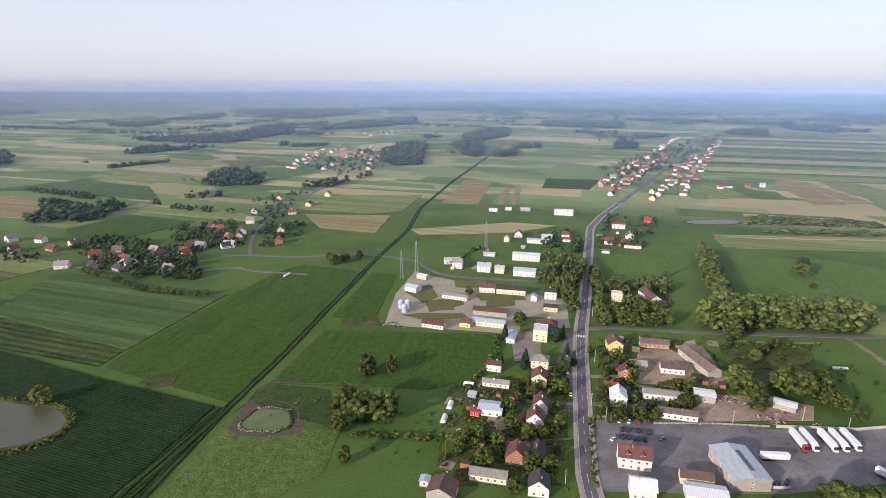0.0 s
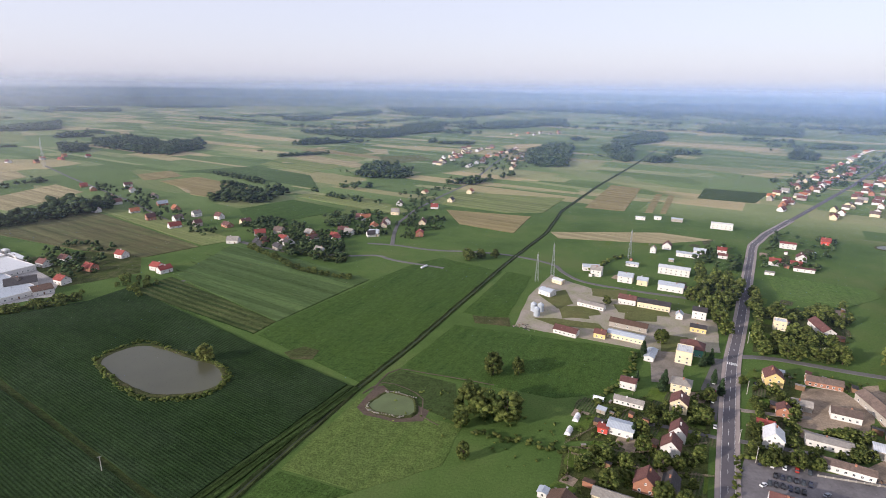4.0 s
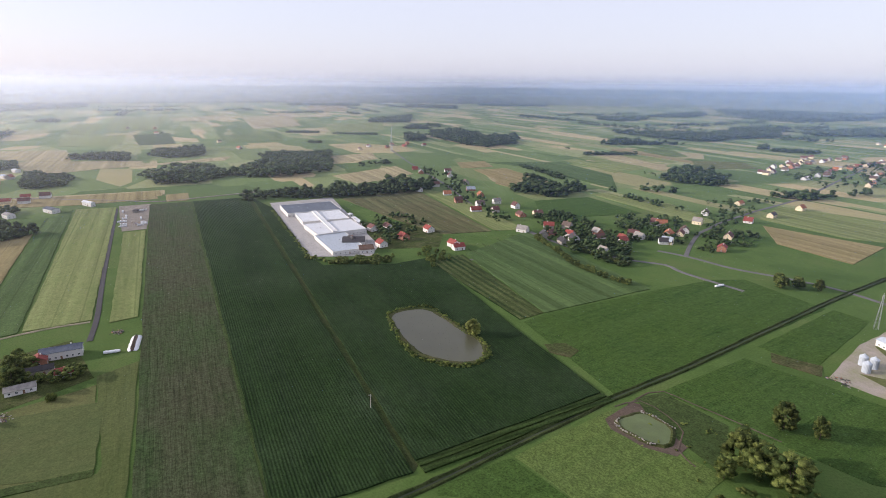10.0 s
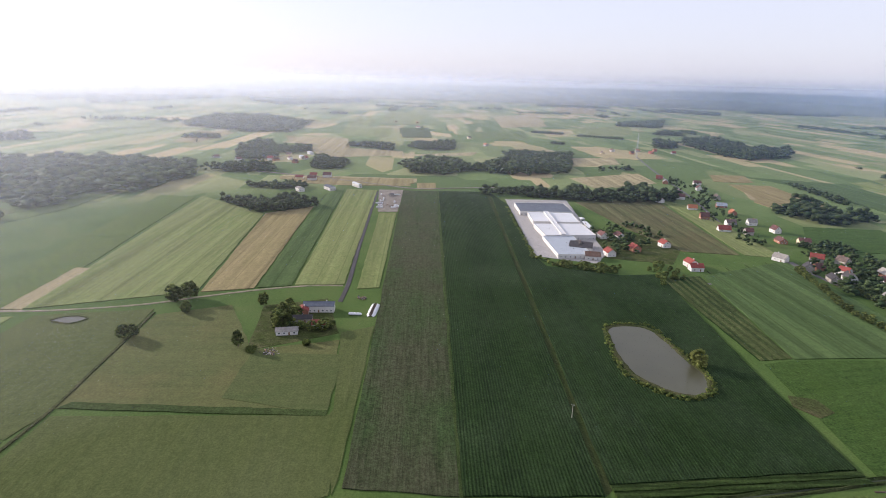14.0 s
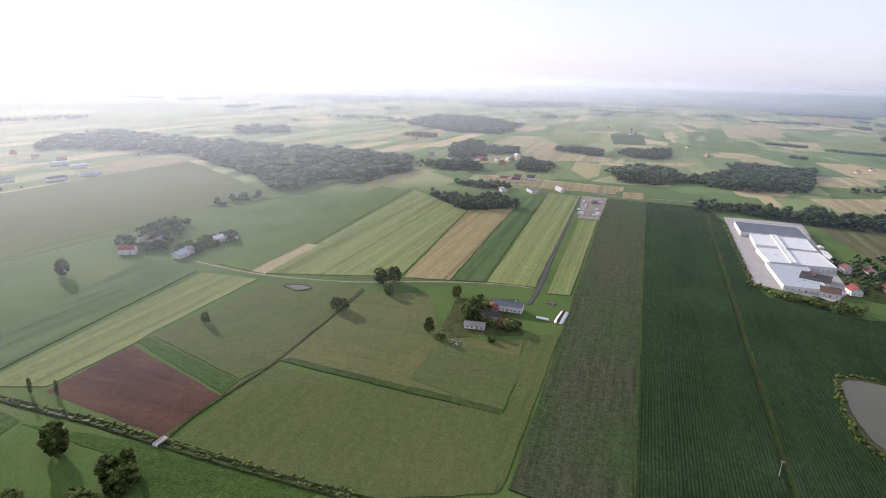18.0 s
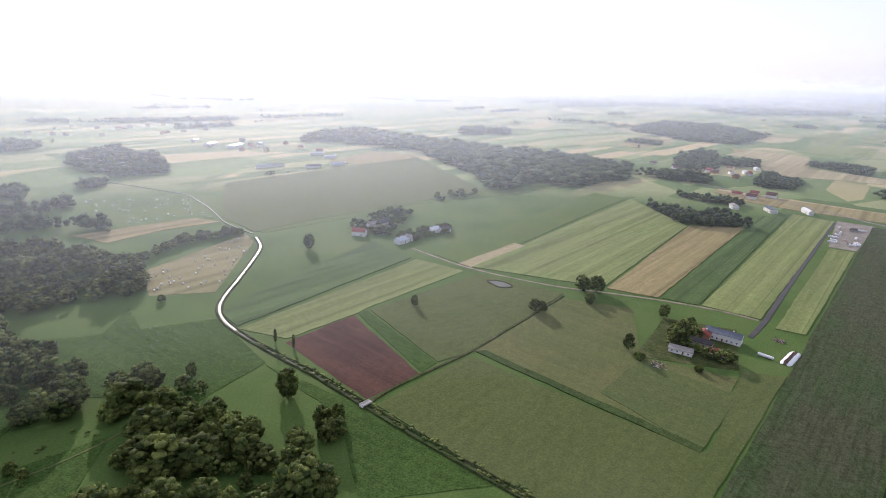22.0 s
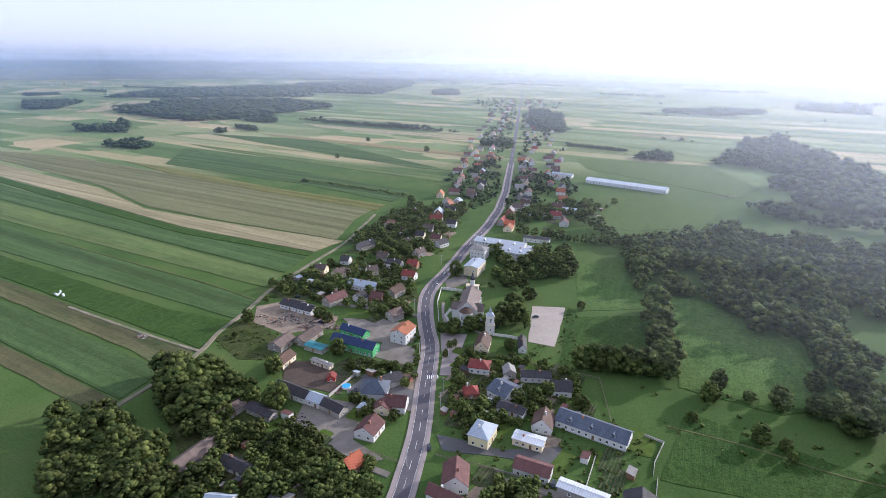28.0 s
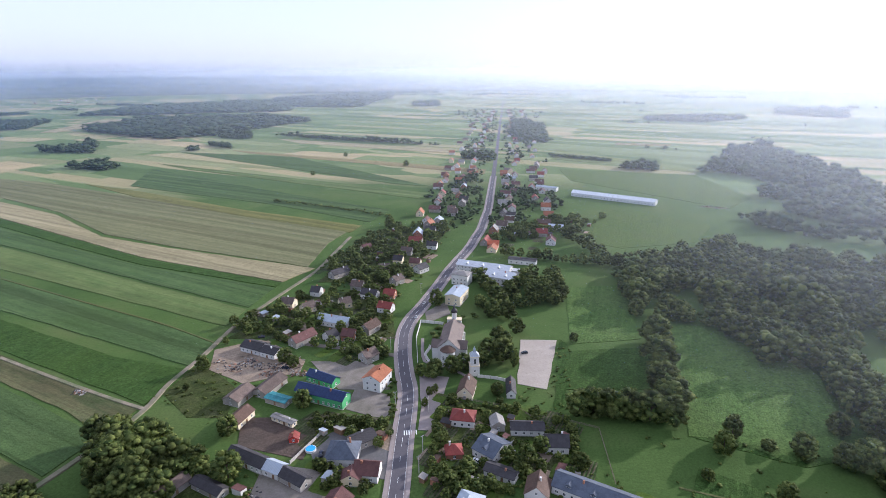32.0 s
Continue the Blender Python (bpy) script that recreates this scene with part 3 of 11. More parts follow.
def pond(pts, label):
    big = abs(area_of(pts)) > 1300
    if area_of(pts) < 0:
        pts = pts[::-1]
    z = 1.0 if big else 0.62
    ring = smooth_line(pts, 3.0, True)
    me = mesh("pond_water", [(p.x, p.y, z) for p in ring], [tuple(range(len(ring)))], "algae" if "algae" in label else "pond_water")
    tagged(new("pond_water", me), label, "pond", kind="structure")
    ring = ring + ring[:2]
    w = 3.2 if big else 1.4
    rng = random.Random(len(ring))
    ring = [p + Vector((rng.uniform(-0.5, 0.5), rng.uniform(-0.5, 0.5))) for p in ring[:-2]]
    ring = ring + ring[:2]
    v, f = strip(ring, [(0.6, z - 0.2), (-0.3, z + 0.25), (-w * 0.5, z + 0.4), (-w, z + 0.1), (-w - 1.2, -0.1)])
    tagged(new("pond_bank", mesh("pond_bank", v, f, "rough_grass")), "grassy bank round a pond", "bank", kind="structure")


# ---- ground, far rim, haze shells ----
def ground():
    v, f = [(0, 0, 0)], []
    radii, n = (150, 400, 900, 1800, 3200, 4960), 96
    for r in radii:
        v += [(r * math.cos(2 * math.pi * i / n), r * math.sin(2 * math.pi * i / n), 0) for i in range(n)]
    f += [(0, 1 + i, 1 + (i + 1) % n) for i in range(n)]
    for k in range(len(radii) - 1):
        a = 1 + k * n
        f += [(a + i, a + n + i, a + n + (i + 1) % n, a + (i + 1) % n) for i in range(n)]
    tagged(new("ground", mesh("ground", v, f, "countryside")), "wide flat green farmland reaching the horizon", "ground", kind="structure")
    # the land past the rim, seen edge-on as low dark wooded rises
    rng = random.Random(2)
    v, f, m = [], [], 288
    for i in range(m):
        a = 2 * math.pi * i / m
        top = 131 + 4 * noise.noise(Vector((math.cos(a) * 6, math.sin(a) * 6, 0))) + 2 * noise.noise(Vector((math.cos(a) * 30, math.sin(a) * 30, 4)))
        v += [(4880 * math.cos(a), 4880 * math.sin(a), -1), (4900 * math.cos(a), 4900 * math.sin(a), top)]
    f = [(2 * i, 2 * ((i + 1) % m), 2 * ((i + 1) % m) + 1, 2 * i + 1)[::-1] for i in range(m)]
    tagged(new("backdrop", mesh("backdrop", v, f, "distance", smooth=True)), "distant wooded horizon in haze", "horizon", kind="structure")


ground()


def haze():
    # concentric see-through cylinders added round the origin to imitate haze
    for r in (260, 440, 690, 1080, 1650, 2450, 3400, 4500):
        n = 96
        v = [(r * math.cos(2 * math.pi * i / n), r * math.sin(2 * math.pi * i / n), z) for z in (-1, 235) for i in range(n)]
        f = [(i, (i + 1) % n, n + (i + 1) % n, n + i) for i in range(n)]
        tagged(new("haze", mesh("haze", v, f, "haze_air", smooth=True)), "see-through cylinder standing in for summer haze", "haze", kind="structure")


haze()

# ---- fields, roads, water ----
field("field", [(-191.3, 45.7), (-173.2, 91.7), (-809.1, 270.7), (-822.9, 221.3)], "corn_thin", 0.5, "thin patchy young corn crop in straight rows", "crop field")
field("field", [(-172.7, 93.0), (-157.0, 150.6), (-788.5, 344.6), (-808.2, 274.0)], "corn", 0.9, "dense dark green corn crop in straight rows", "crop field")
field("field", [(-162.6, 156.3), (-140.7, 270.8), (-223.2, 297.6), (-392.2, 358.1), (-397.5, 322.5), (-437.0, 268.2), (-462.8, 269.3), (-694.6, 341.0), (-778.1, 347.9)], "corn", 0.95, "dense dark green corn round a pond", "crop field")
field("field_edge", [(-173.2, 91.7), (-172.7, 93.0), (-808.2, 274.0), (-809.1, 270.7)], "meadow_dark", 0.5, "narrow grassy furrow between corn plots", "field edge")
# the corn's shade is put into this furrow's dark green
field("field_edge", [(-156.9, 150.8), (-159.6, 155.6), (-777.9, 347.6), (-788.3, 344.9)], "ditch_grass", 0.05, "narrow grassy furrow between corn plots", "field edge")
field("field_edge", [(-162.6, 156.3), (-140.7, 270.8), (-138.8, 270.5), (-160.7, 156.0)], "meadow_dark", 0.4, "grassy gap beside the corn headland", "field edge")
field("field", [(-160.7, 156.0), (-138.8, 270.5), (-136.2, 270.0), (-158.1, 155.5)], "corn_cross", 0.95, "corn headland with rows along the ditch", "crop field")
field("field_edge", [(-158.1, 155.5), (-136.2, 270.0), (-134.6, 269.7), (-156.5, 155.2)], "meadow_dark", 0.4, "grassy gap beside the corn headland", "field edge")
field("field", [(-156.5, 155.2), (-134.6, 269.7), (-131.7, 269.1), (-153.6, 154.6)], "corn_cross", 0.95, "corn headland with rows along the ditch", "crop field")
field("field", [(-385.0, 352.6), (-380.1, 392.9), (-233.4, 336.8), (-236.3, 313.5)], "orchard", 0.4, "low berry bushes in long dark rows", "crop field")
field("field", [(-379.4, 396.2), (-398.8, 512.5), (-207.3, 446.8), (-232.5, 337.7)], "vetch", 0.45, "grey-green crop with faint tramlines", "crop field")
field("field", [(-694.9, 447.6), (-691.4, 581.3), (-425.7, 483.0), (-449.7, 431.9), (-533.0, 429.4)], "olive", 0.4, "dull olive crop with brown streaks", "crop field")
field("field", [(-686.3, 586.4), (-636.2, 601.7), (-405.7, 520.8), (-424.7, 487.7)], "pale", 0.35, "pale green cereal strip", "crop field")
field("field", [(-232.2, 313.1), (-230.8, 336.2), (-203.7, 444.2), (-182.6, 512.4), (-164.8, 533.9), (-96.3, 510.6), (-131.1, 274.5)], "meadow", 0.12, "lush bright green hay meadow", "meadow")
field("field", [(-135.6, 192.9), (-127.8, 260.1), (-110.2, 256.0), (-64.9, 252.1), (-65.8, 218.5), (-96.0, 190.4)], "meadow_pale", 0.1, "mown light green meadow", "meadow")
field("field", [(-143.1, 152.7), (-135.8, 191.1), (-96.9, 189.6), (-139.8, 149.7)], "meadow", 0.14, "bright green meadow strip", "meadow")
field("field", [(-105.4, 400.6), (-91.8, 513.0), (-67.2, 507.7), (-70.6, 395.8)], "meadow", 0.13, "green paddock beside the ditch", "meadow")
field("field", [(-121.7, 284.7), (-104.6, 376.5), (27.1, 376.3), (20.3, 318.8), (-21.2, 296.1), (-111.0, 298.2)], "meadow", 0.11, "dark green rough pasture", "meadow")
field("field", [(-125.5, 281.4), (-117.8, 297.8), (-80.2, 293.1), (-66.2, 253.7), (-86.3, 260.5), (-111.5, 270.3)], "meadow_dark", 0.13, "rough grass behind the small pond", "meadow")
field("field", [(-67.2, -375.8), (-84.1, -377.7), (-101.8, -357.8), (-129.6, -345.1), (-135.2, -322.8), (-128.8, -279.9), (-116.3, -252.7), (-94.3, -243.7), (-75.5, -256.2), (-56.7, -254.1), (-57.7, -276.4), (-60.6, -312.3)], "meadow_sun", 0.17, "bright sunlit hay meadow at the edge of the wood", "meadow")
field("field", [(-259.2, 904.7), (-75.4, 915.6), (-95.0, 791.1), (-144.8, 773.1), (-248.5, 797.9)], "pale", 0.4, "pale green ripening wheat", "crop field")
field("field", [(-229.5, 761.0), (-107.4, 760.7), (-113.7, 662.7), (-188.5, 684.4)], "wheat", 0.4, "golden ripe wheat", "crop field")
field("field", [(-7.1, 1078.3), (44.8, 1061.4), (15.8, 846.3), (-40.3, 851.7)], "wheat", 0.4, "tan wheat field", "crop field")
field("field", [(67.6, 1012.3), (77.9, 1012.9), (55.0, 848.6), (44.5, 848.0)], "wheat", 0.4, "narrow tan wheat strip", "crop field")
field("field", [(88.2, 1013.6), (96.4, 1002.2), (73.3, 849.7), (65.4, 849.2)], "wheat", 0.4, "narrow tan wheat strip", "crop field")
field("field", [(156.1, 1109.3), (257.0, 1094.6), (215.2, 986.2), (131.4, 998.4)], "meadow_dark", 0.2, "dark green clover", "crop field")
field("field", [(-71.1, 685.0), (58.6, 729.3), (118.4, 713.7), (54.7, 674.8), (-58.7, 657.5)], "wheat_pale", 0.3, "stubble strip beside the yards", "crop field")
field("field", [(580.4, 1087.5), (621.8, 1090.1), (586.9, 875.2), (534.1, 872.1)], "wheat", 0.4, "golden wheat strip", "crop field")
field("field", [(626.1, 1090.3), (661.0, 1092.5), (642.0, 900.4), (594.2, 879.9)], "wheat_pale", 0.4, "pale wheat strip", "crop field")
field("field", [(379.0, 1031.2), (403.1, 1038.7), (393.2, 909.0), (365.6, 907.4)], "pale", 0.3, "pale green cereal strip", "crop field")
field("field", [(409.4, 1039.1), (430.7, 1046.5), (426.7, 915.7), (398.7, 909.3)], "pale", 0.3, "pale green cereal strip", "crop field")
field("field", [(311.8, 656.9), (487.7, 649.0), (462.6, 612.8), (304.0, 617.7)], "pale", 0.3, "pale green hay strip", "crop field")
field("field", [(309.2, 672.5), (496.6, 662.0), (491.2, 654.1), (310.0, 662.0)], "wheat_pale", 0.3, "narrow bare strip", "crop field")
field("field", [(387.3, 572.4), (491.8, 472.0), (443.0, 421.2), (307.8, 419.3), (282.0, 485.4), (277.1, 589.5)], "meadow_sun", 0.2, "wide green hayfield behind the tree belt", "meadow")
field("field", [(304.1, 406.4), (424.9, 402.4), (306.7, 279.4), (266.3, 300.0)], "meadow_pale", 0.2, "light green field beside the track", "crop field")
field("field", [(276.6, 323.7), (350.8, 325.3), (326.3, 299.7), (286.7, 300.3)], "meadow_dark", 0.35, "dark green crop", "crop field")
field("field", [(147.1, 591.3), (232.4, 571.0), (228.6, 551.5), (191.3, 514.3), (145.1, 521.9)], "meadow_sun", 0.2, "pale green paddock", "meadow")
field("field", [(-730.1, 824.8), (-621.2, 835.7), (-546.1, 742.9), (-588.3, 712.5), (-644.9, 723.1)], "wheat", 0.4, "ripe tan wheat", "crop field")
field("field", [(-723.5, 1083.8), (-580.8, 1123.0), (-578.1, 1050.0), (-710.2, 1021.7)], "pale", 0.3, "pale cereal strip", "crop field")
field("field", [(-747.1, 1169.5), (-573.8, 1197.9), (-570.9, 1139.4), (-725.9, 1106.2)], "wheat_pale", 0.3, "pale stubble strip", "crop field")
field("field", [(-768.9, 1259.6), (-589.7, 1291.2), (-579.6, 1224.4), (-746.5, 1195.7)], "pale", 0.3, "pale cereal strip", "crop field")
field("field", [(-818.5, 1433.9), (-618.7, 1460.1), (-568.8, 1356.1), (-780.0, 1331.2)], "wheat_pale", 0.3, "pale cereal strip", "crop field")
field("field", [(-485.0, 792.3), (-368.1, 799.0), (-308.9, 756.4), (-423.5, 757.2)], "pale", 0.3, "pale cereal strip", "crop field")
field("field", [(-881.4, 853.3), (-859.5, 894.5), (-789.2, 860.4), (-815.0, 803.2)], "wheat", 0.3, "small tan field", "crop field")
field("field", [(-769.4, 812.8), (-759.9, 868.3), (-615.0, 782.9), (-658.9, 732.4)], "wheat_pale", 0.3, "pale wheat", "crop field")
field("field", [(-886.8, 545.8), (-916.6, 713.8), (-813.7, 678.2), (-786.2, 538.4)], "wheat_pale", 0.3, "pale ripening field", "crop field")
field("field", [(-420.3, 87.6), (-419.4, 105.7), (-678.9, 178.8), (-681.8, 156.8)], "pale", 0.45, "pale green cereal beside the farm track", "crop field")
field("field", [(-441.0, 39.8), (-433.5, 79.1), (-832.5, 182.8), (-850.1, 139.3)], "pale", 0.45, "pale green cereal strip", "crop field")
field("field", [(-441.5, 10.4), (-440.4, 37.0), (-849.1, 135.9), (-814.1, 101.5)], "vetch", 0.4, "green crop strip", "crop field")
field("field", [(-442.1, -32.1), (-440.9, 7.6), (-736.9, 79.6), (-707.3, 18.3)], "wheat", 0.4, "ripe tan wheat strip", "crop field")
field("field", [(-435.4, -149.7), (-442.9, -35.2), (-703.4, 16.2), (-832.1, -66.5)], "pale", 0.42, "pale green cereal with tramlines", "crop field")
field("field", [(-451.8, -197.9), (-434.6, -153.5), (-825.2, -74.3), (-849.4, -122.1)], "meadow_pale", 0.3, "light green strip", "crop field")
field("field", [(-438.3, -164.3), (-433.8, -150.1), (-522.2, -128.1), (-527.6, -140.4)], "wheat_pale", 0.44, "bare tan strip", "crop field")
field("field", [(-244.1, -238.6), (-431.4, -209.2), (-458.4, -268.0), (-308.9, -273.9), (-254.3, -263.8)], "vetch", 0.5, "dark grey-green crop", "crop field")
field("field", [(-241.6, -234.8), (-429.8, -202.2), (-421.7, -150.9), (-312.1, -180.4), (-300.5, -181.3), (-245.5, -198.1)], "pale", 0.35, "pale green hay", "crop field")
field("field", [(-310.2, -176.8), (-420.3, -137.9), (-413.8, -60.7), (-284.6, -87.4), (-264.4, -100.0)], "vetch_pale", 0.35, "dull grey-green ley", "crop field")
field("field", [(-300.5, -181.3), (-308.3, -177.3), (-263.0, -100.1), (-248.9, -102.9)], "meadow", 0.2, "grassy strip beside ploughed soil", "meadow")
field("field", [(-241.0, -195.3), (-296.9, -182.2), (-247.6, -103.6), (-210.9, -115.1)], "soil", 0.06, "bare red-brown ploughed soil", "ploughed field")
field("field", [(-208.5, -107.9), (-280.5, -86.6), (-246.5, 46.4), (-270.7, 61.7), (-188.4, 39.8), (-178.9, -14.7)], "vetch_pale", 0.3, "wide grey-green ley", "crop field")
field("field", [(-287.7, -86.4), (-402.9, -57.5), (-408.7, -7.4), (-329.9, 7.8), (-330.9, 62.5), (-248.3, 45.4)], "hay", 0.2, "yellowish mown hay meadow", "meadow")
field("field", [(-246.8, 48.2), (-341.3, 64.7), (-346.0, 87.9), (-196.3, 44.6), (-188.6, 40.9)], "vetch_pale", 0.28, "grey-green strip along the corn", "crop field")
field("field", [(-424.7, -383.0), (-530.2, -343.6), (-628.5, -317.4), (-775.2, -218.2), (-895.7, -178.0), (-803.0, -280.3), (-673.2, -301.4), (-446.1, -464.7)], "meadow_pale", 0.2, "light meadow by the farmstead", "meadow")
field("field", [(-603.0, -622.9), (-1027.6, -525.7), (-769.7, -267.9), (-679.5, -304.4), (-487.7, -377.6), (-422.6, -392.0), (-454.2, -472.9)], "vetch_pale", 0.4, "wide pale grey-green crop", "crop field")
field("field", [(-873.8, -631.9), (-1038.9, -640.1), (-1060.2, -530.6), (-996.9, -521.1), (-864.2, -562.5)], "wheat", 0.4, "tan wheat by the wood", "crop field")
field("field", [(-999.8, 45.8), (-924.0, 269.8), (-888.4, 259.7), (-946.6, 64.3)], "wheat_pale", 0.4, "tan strip along a lane", "crop field")
field("field", [(-884.1, 260.4), (-879.3, 290.7), (-825.6, 274.5), (-829.6, 245.8)], "wheat", 0.4, "small square of wheat", "crop field")
field("field", [(-320.5, -534.9), (-432.6, -491.7), (-435.1, -455.1), (-380.4, -477.8), (-320.3, -482.9)], "wheat", 0.3, "tan stubble", "crop field")
field("field", [(-282.7, -384.2), (-413.3, -396.2), (-396.0, -369.0), (-280.7, -297.7), (-251.2, -333.7)], "stubble", 0.08, "mown stubble with round bales", "crop field")
field("field", [(-122.9, -389.8), (-185.0, -312.1), (-246.1, -259.2), (-215.7, -188.0), (-162.2, -189.9), (-146.9, -238.2), (-109.4, -286.4)], "meadow", 0.12, "bright green river meadow", "meadow")
field("field", [(-213.1, -185.5), (-204.3, -109.1), (-183.1, -30.1), (-147.2, -77.8), (-191.5, -117.6)], "meadow", 0.13, "bright green meadow along the ditch", "meadow")
field("field", [(-58.7, -297.3), (-134.2, -305.8), (-126.2, -252.6), (-100.6, -242.0), (-59.5, -253.3)], "meadow", 0.13, "bright green meadow between hedges", "meadow")
field("field", [(-56.8, -233.0), (-130.6, -202.4), (-94.4, -177.3), (-40.3, -180.9)], "meadow", 0.12, "bright green paddock", "meadow")
field("field", [(-164.2, -284.4), (-230.0, -326.3), (-186.5, -244.1), (-152.7, -237.3)], "meadow", 0.14, "bright green meadow behind trees", "meadow")
field("field", [(1.5, -428.7), (-41.2, -443.6), (-46.2, -351.4), (-3.5, -334.7)], "meadow_sun", 0.16, "light green mown plot", "meadow")
field("field", [(-3.5, -325.9), (-46.6, -340.1), (-47.0, -292.2), (-1.0, -282.4)], "meadow", 0.2, "dark green plot", "meadow")
field("field", [(3.4, -340.9), (-2.1, -332.9), (-1.8, -266.7), (4.0, -258.1)], "meadow", 0.17, "bright grass strip", "meadow")
field("field", [(1085.1, -705.4), (593.4, -544.3), (466.2, -475.8), (371.2, -456.1), (209.8, -430.5), (221.0, -395.5), (378.1, -427.0), (480.8, -462.6), (1010.3, -642.5)], "wheat_pale", 0.4, "broad curving band of pale ripe rye", "crop field")
field("field", [(1126.8, -740.6), (805.8, -717.4), (226.5, -545.3), (228.6, -499.8), (217.4, -433.4), (376.2, -462.4), (471.5, -485.3), (602.2, -556.7)], "rye_green", 0.3, "olive-tan ripening crop band", "crop field")
field("field", [(719.7, -715.0), (590.9, -680.3), (388.3, -610.3), (219.9, -569.5), (221.9, -541.8), (379.2, -583.7), (574.0, -649.6)], "mustard", 0.35, "yellow-green crop edge", "crop field")
field("field", [(1004.5, -637.6), (478.6, -459.1), (374.6, -422.8), (220.7, -393.1), (220.9, -384.4), (366.9, -410.2), (465.6, -440.6), (971.5, -609.8)], "meadow", 0.3, "bright green strip", "crop field")
field("field", [(961.2, -601.1), (461.0, -436.1), (363.6, -406.3), (220.5, -382.0), (220.2, -344.5), (384.9, -388.7), (869.7, -524.0)], "vetch", 0.35, "grey-green crop strip", "crop field")
field("field", [(862.3, -517.8), (380.5, -384.0), (220.1, -341.5), (218.2, -313.9), (778.8, -447.5)], "pale_dark", 0.33, "mid-green crop strip", "crop field")
field("field", [(771.1, -441.0), (331.6, -326.4), (210.5, -292.5), (206.1, -262.2), (688.9, -371.8)], "vetch", 0.37, "dark green crop strip", "crop field")
field("field", [(684.7, -368.2), (259.7, -262.9), (205.7, -259.1), (203.5, -244.3), (205.3, -223.2), (645.8, -335.5)], "meadow", 0.3, "bright green crop strip", "crop field")
field("field", [(641.8, -332.2), (257.5, -232.8), (206.0, -220.1), (207.4, -198.4), (238.2, -210.2), (615.4, -309.9)], "olive", 0.3, "patchy olive strip", "crop field")
field("field", [(609.9, -305.3), (262.8, -214.0), (207.0, -196.4), (209.2, -169.1), (560.9, -264.0)], "vetch", 0.33, "dark green crop strip", "crop field")
field("field", [(558.7, -262.2), (208.8, -167.5), (210.6, -156.7), (533.8, -241.2)], "olive", 0.25, "dry grass strip", "crop field")
field("field", [(637.7, -712.8), (712.0, -851.7), (368.5, -703.7), (212.2, -644.8), (215.7, -584.8), (369.6, -644.8)], "vetch", 0.3, "dark green cereal band", "crop field")
field("field", [(718.4, -1102.6), (141.8, -955.7), (137.1, -912.0), (652.7, -1061.0)], "wheat", 0.3, "long tan strip", "crop field")
field("field", [(727.2, -1315.4), (262.1, -1189.8), (237.9, -1133.1), (626.9, -1238.4)], "wheat_pale", 0.3, "long pale tan strip", "crop field")
field("field", [(746.4, -908.9), (189.1, -749.4), (195.0, -711.9), (652.7, -862.5)], "pale_dark", 0.32, "long green strip", "crop field")
field("field", [(805.8, -1051.7), (536.5, -1032.8), (200.6, -795.4), (254.4, -802.7), (615.2, -959.8)], "vetch", 0.31, "long green strip", "crop field")
field("field", [(1490.4, -1348.1), (1679.2, -1776.2), (1528.6, -1796.7), (1439.9, -1355.9)], "wheat_pale", 0.3, "pale stubble", "crop field")
field("field", [(38.2, -1228.1), (-210.6, -1019.9), (-195.0, -983.8), (33.4, -1091.7)], "pale", 0.3, "pale strip", "crop field")
field("field", [(-97.1, -1369.2), (-217.5, -1357.8), (-200.9, -1325.0), (-94.4, -1327.0)], "wheat", 0.3, "thin tan strip", "crop field")
field("field", [(20.0, -977.9), (-191.0, -962.1), (-229.5, -800.7), (-185.3, -728.4), (0.6, -877.6)], "meadow_pale", 0.2, "light green meadow behind the sheds", "meadow")
field("field", [(29.6, -631.7), (-60.4, -704.0), (-148.4, -642.8), (-118.7, -573.8), (-48.4, -541.2), (9.3, -567.6)], "meadow_pale", 0.15, "pale green pasture", "meadow")
field("field", [(296.3, 662.6), (531.5, 656.0), (487.3, 623.2), (292.2, 623.2)], "pale", 0.46, "pale green ripening cereal strip", "crop field")
field("field", [(302.5, 677.1), (545.1, 673.7), (536.0, 661.8), (299.7, 665.1)], "wheat", 0.46, "ripe golden wheat strip on flat land", "crop field")
field("field", [(559.3, 797.7), (588.9, 792.7), (600.8, 585.3), (558.3, 541.1), (564.3, 698.7)], "pale", 0.46, "pale green ripening cereal strip", "crop field")
field("field", [(599.1, 1112.7), (621.8, 1108.3), (590.7, 882.9), (548.9, 890.3)], "wheat", 0.46, "ripe golden wheat strip on flat land", "crop field")
field("field", [(623.3, 1099.7), (645.8, 1095.4), (634.4, 886.2), (595.3, 882.0)], "wheat", 0.46, "ripe golden wheat strip on flat land", "crop field")
field("field", [(672.7, 1098.5), (734.5, 1086.6), (745.3, 866.5), (643.7, 884.6)], "pale", 0.46, "pale green ripening cereal strip", "crop field")
field("field", [(736.7, 1086.2), (801.3, 1073.7), (805.3, 798.0), (777.8, 769.3), (753.6, 782.8)], "wheat_pale", 0.46, "pale ripe rye strip on flat land", "crop field")
field("field", [(805.7, 1072.9), (901.1, 1071.1), (871.4, 866.7), (813.5, 806.5)], "pale", 0.46, "pale green ripening cereal strip", "crop field")
field("field", [(912.2, 1069.0), (990.2, 990.2), (900.9, 897.4)], "meadow_dark", 0.46, "dark green clover strip on flat land", "crop field")
field("field", [(394.8, 1043.5), (424.0, 1059.7), (427.0, 923.2), (403.0, 927.5)], "pale", 0.46, "pale green ripening cereal strip", "crop field")
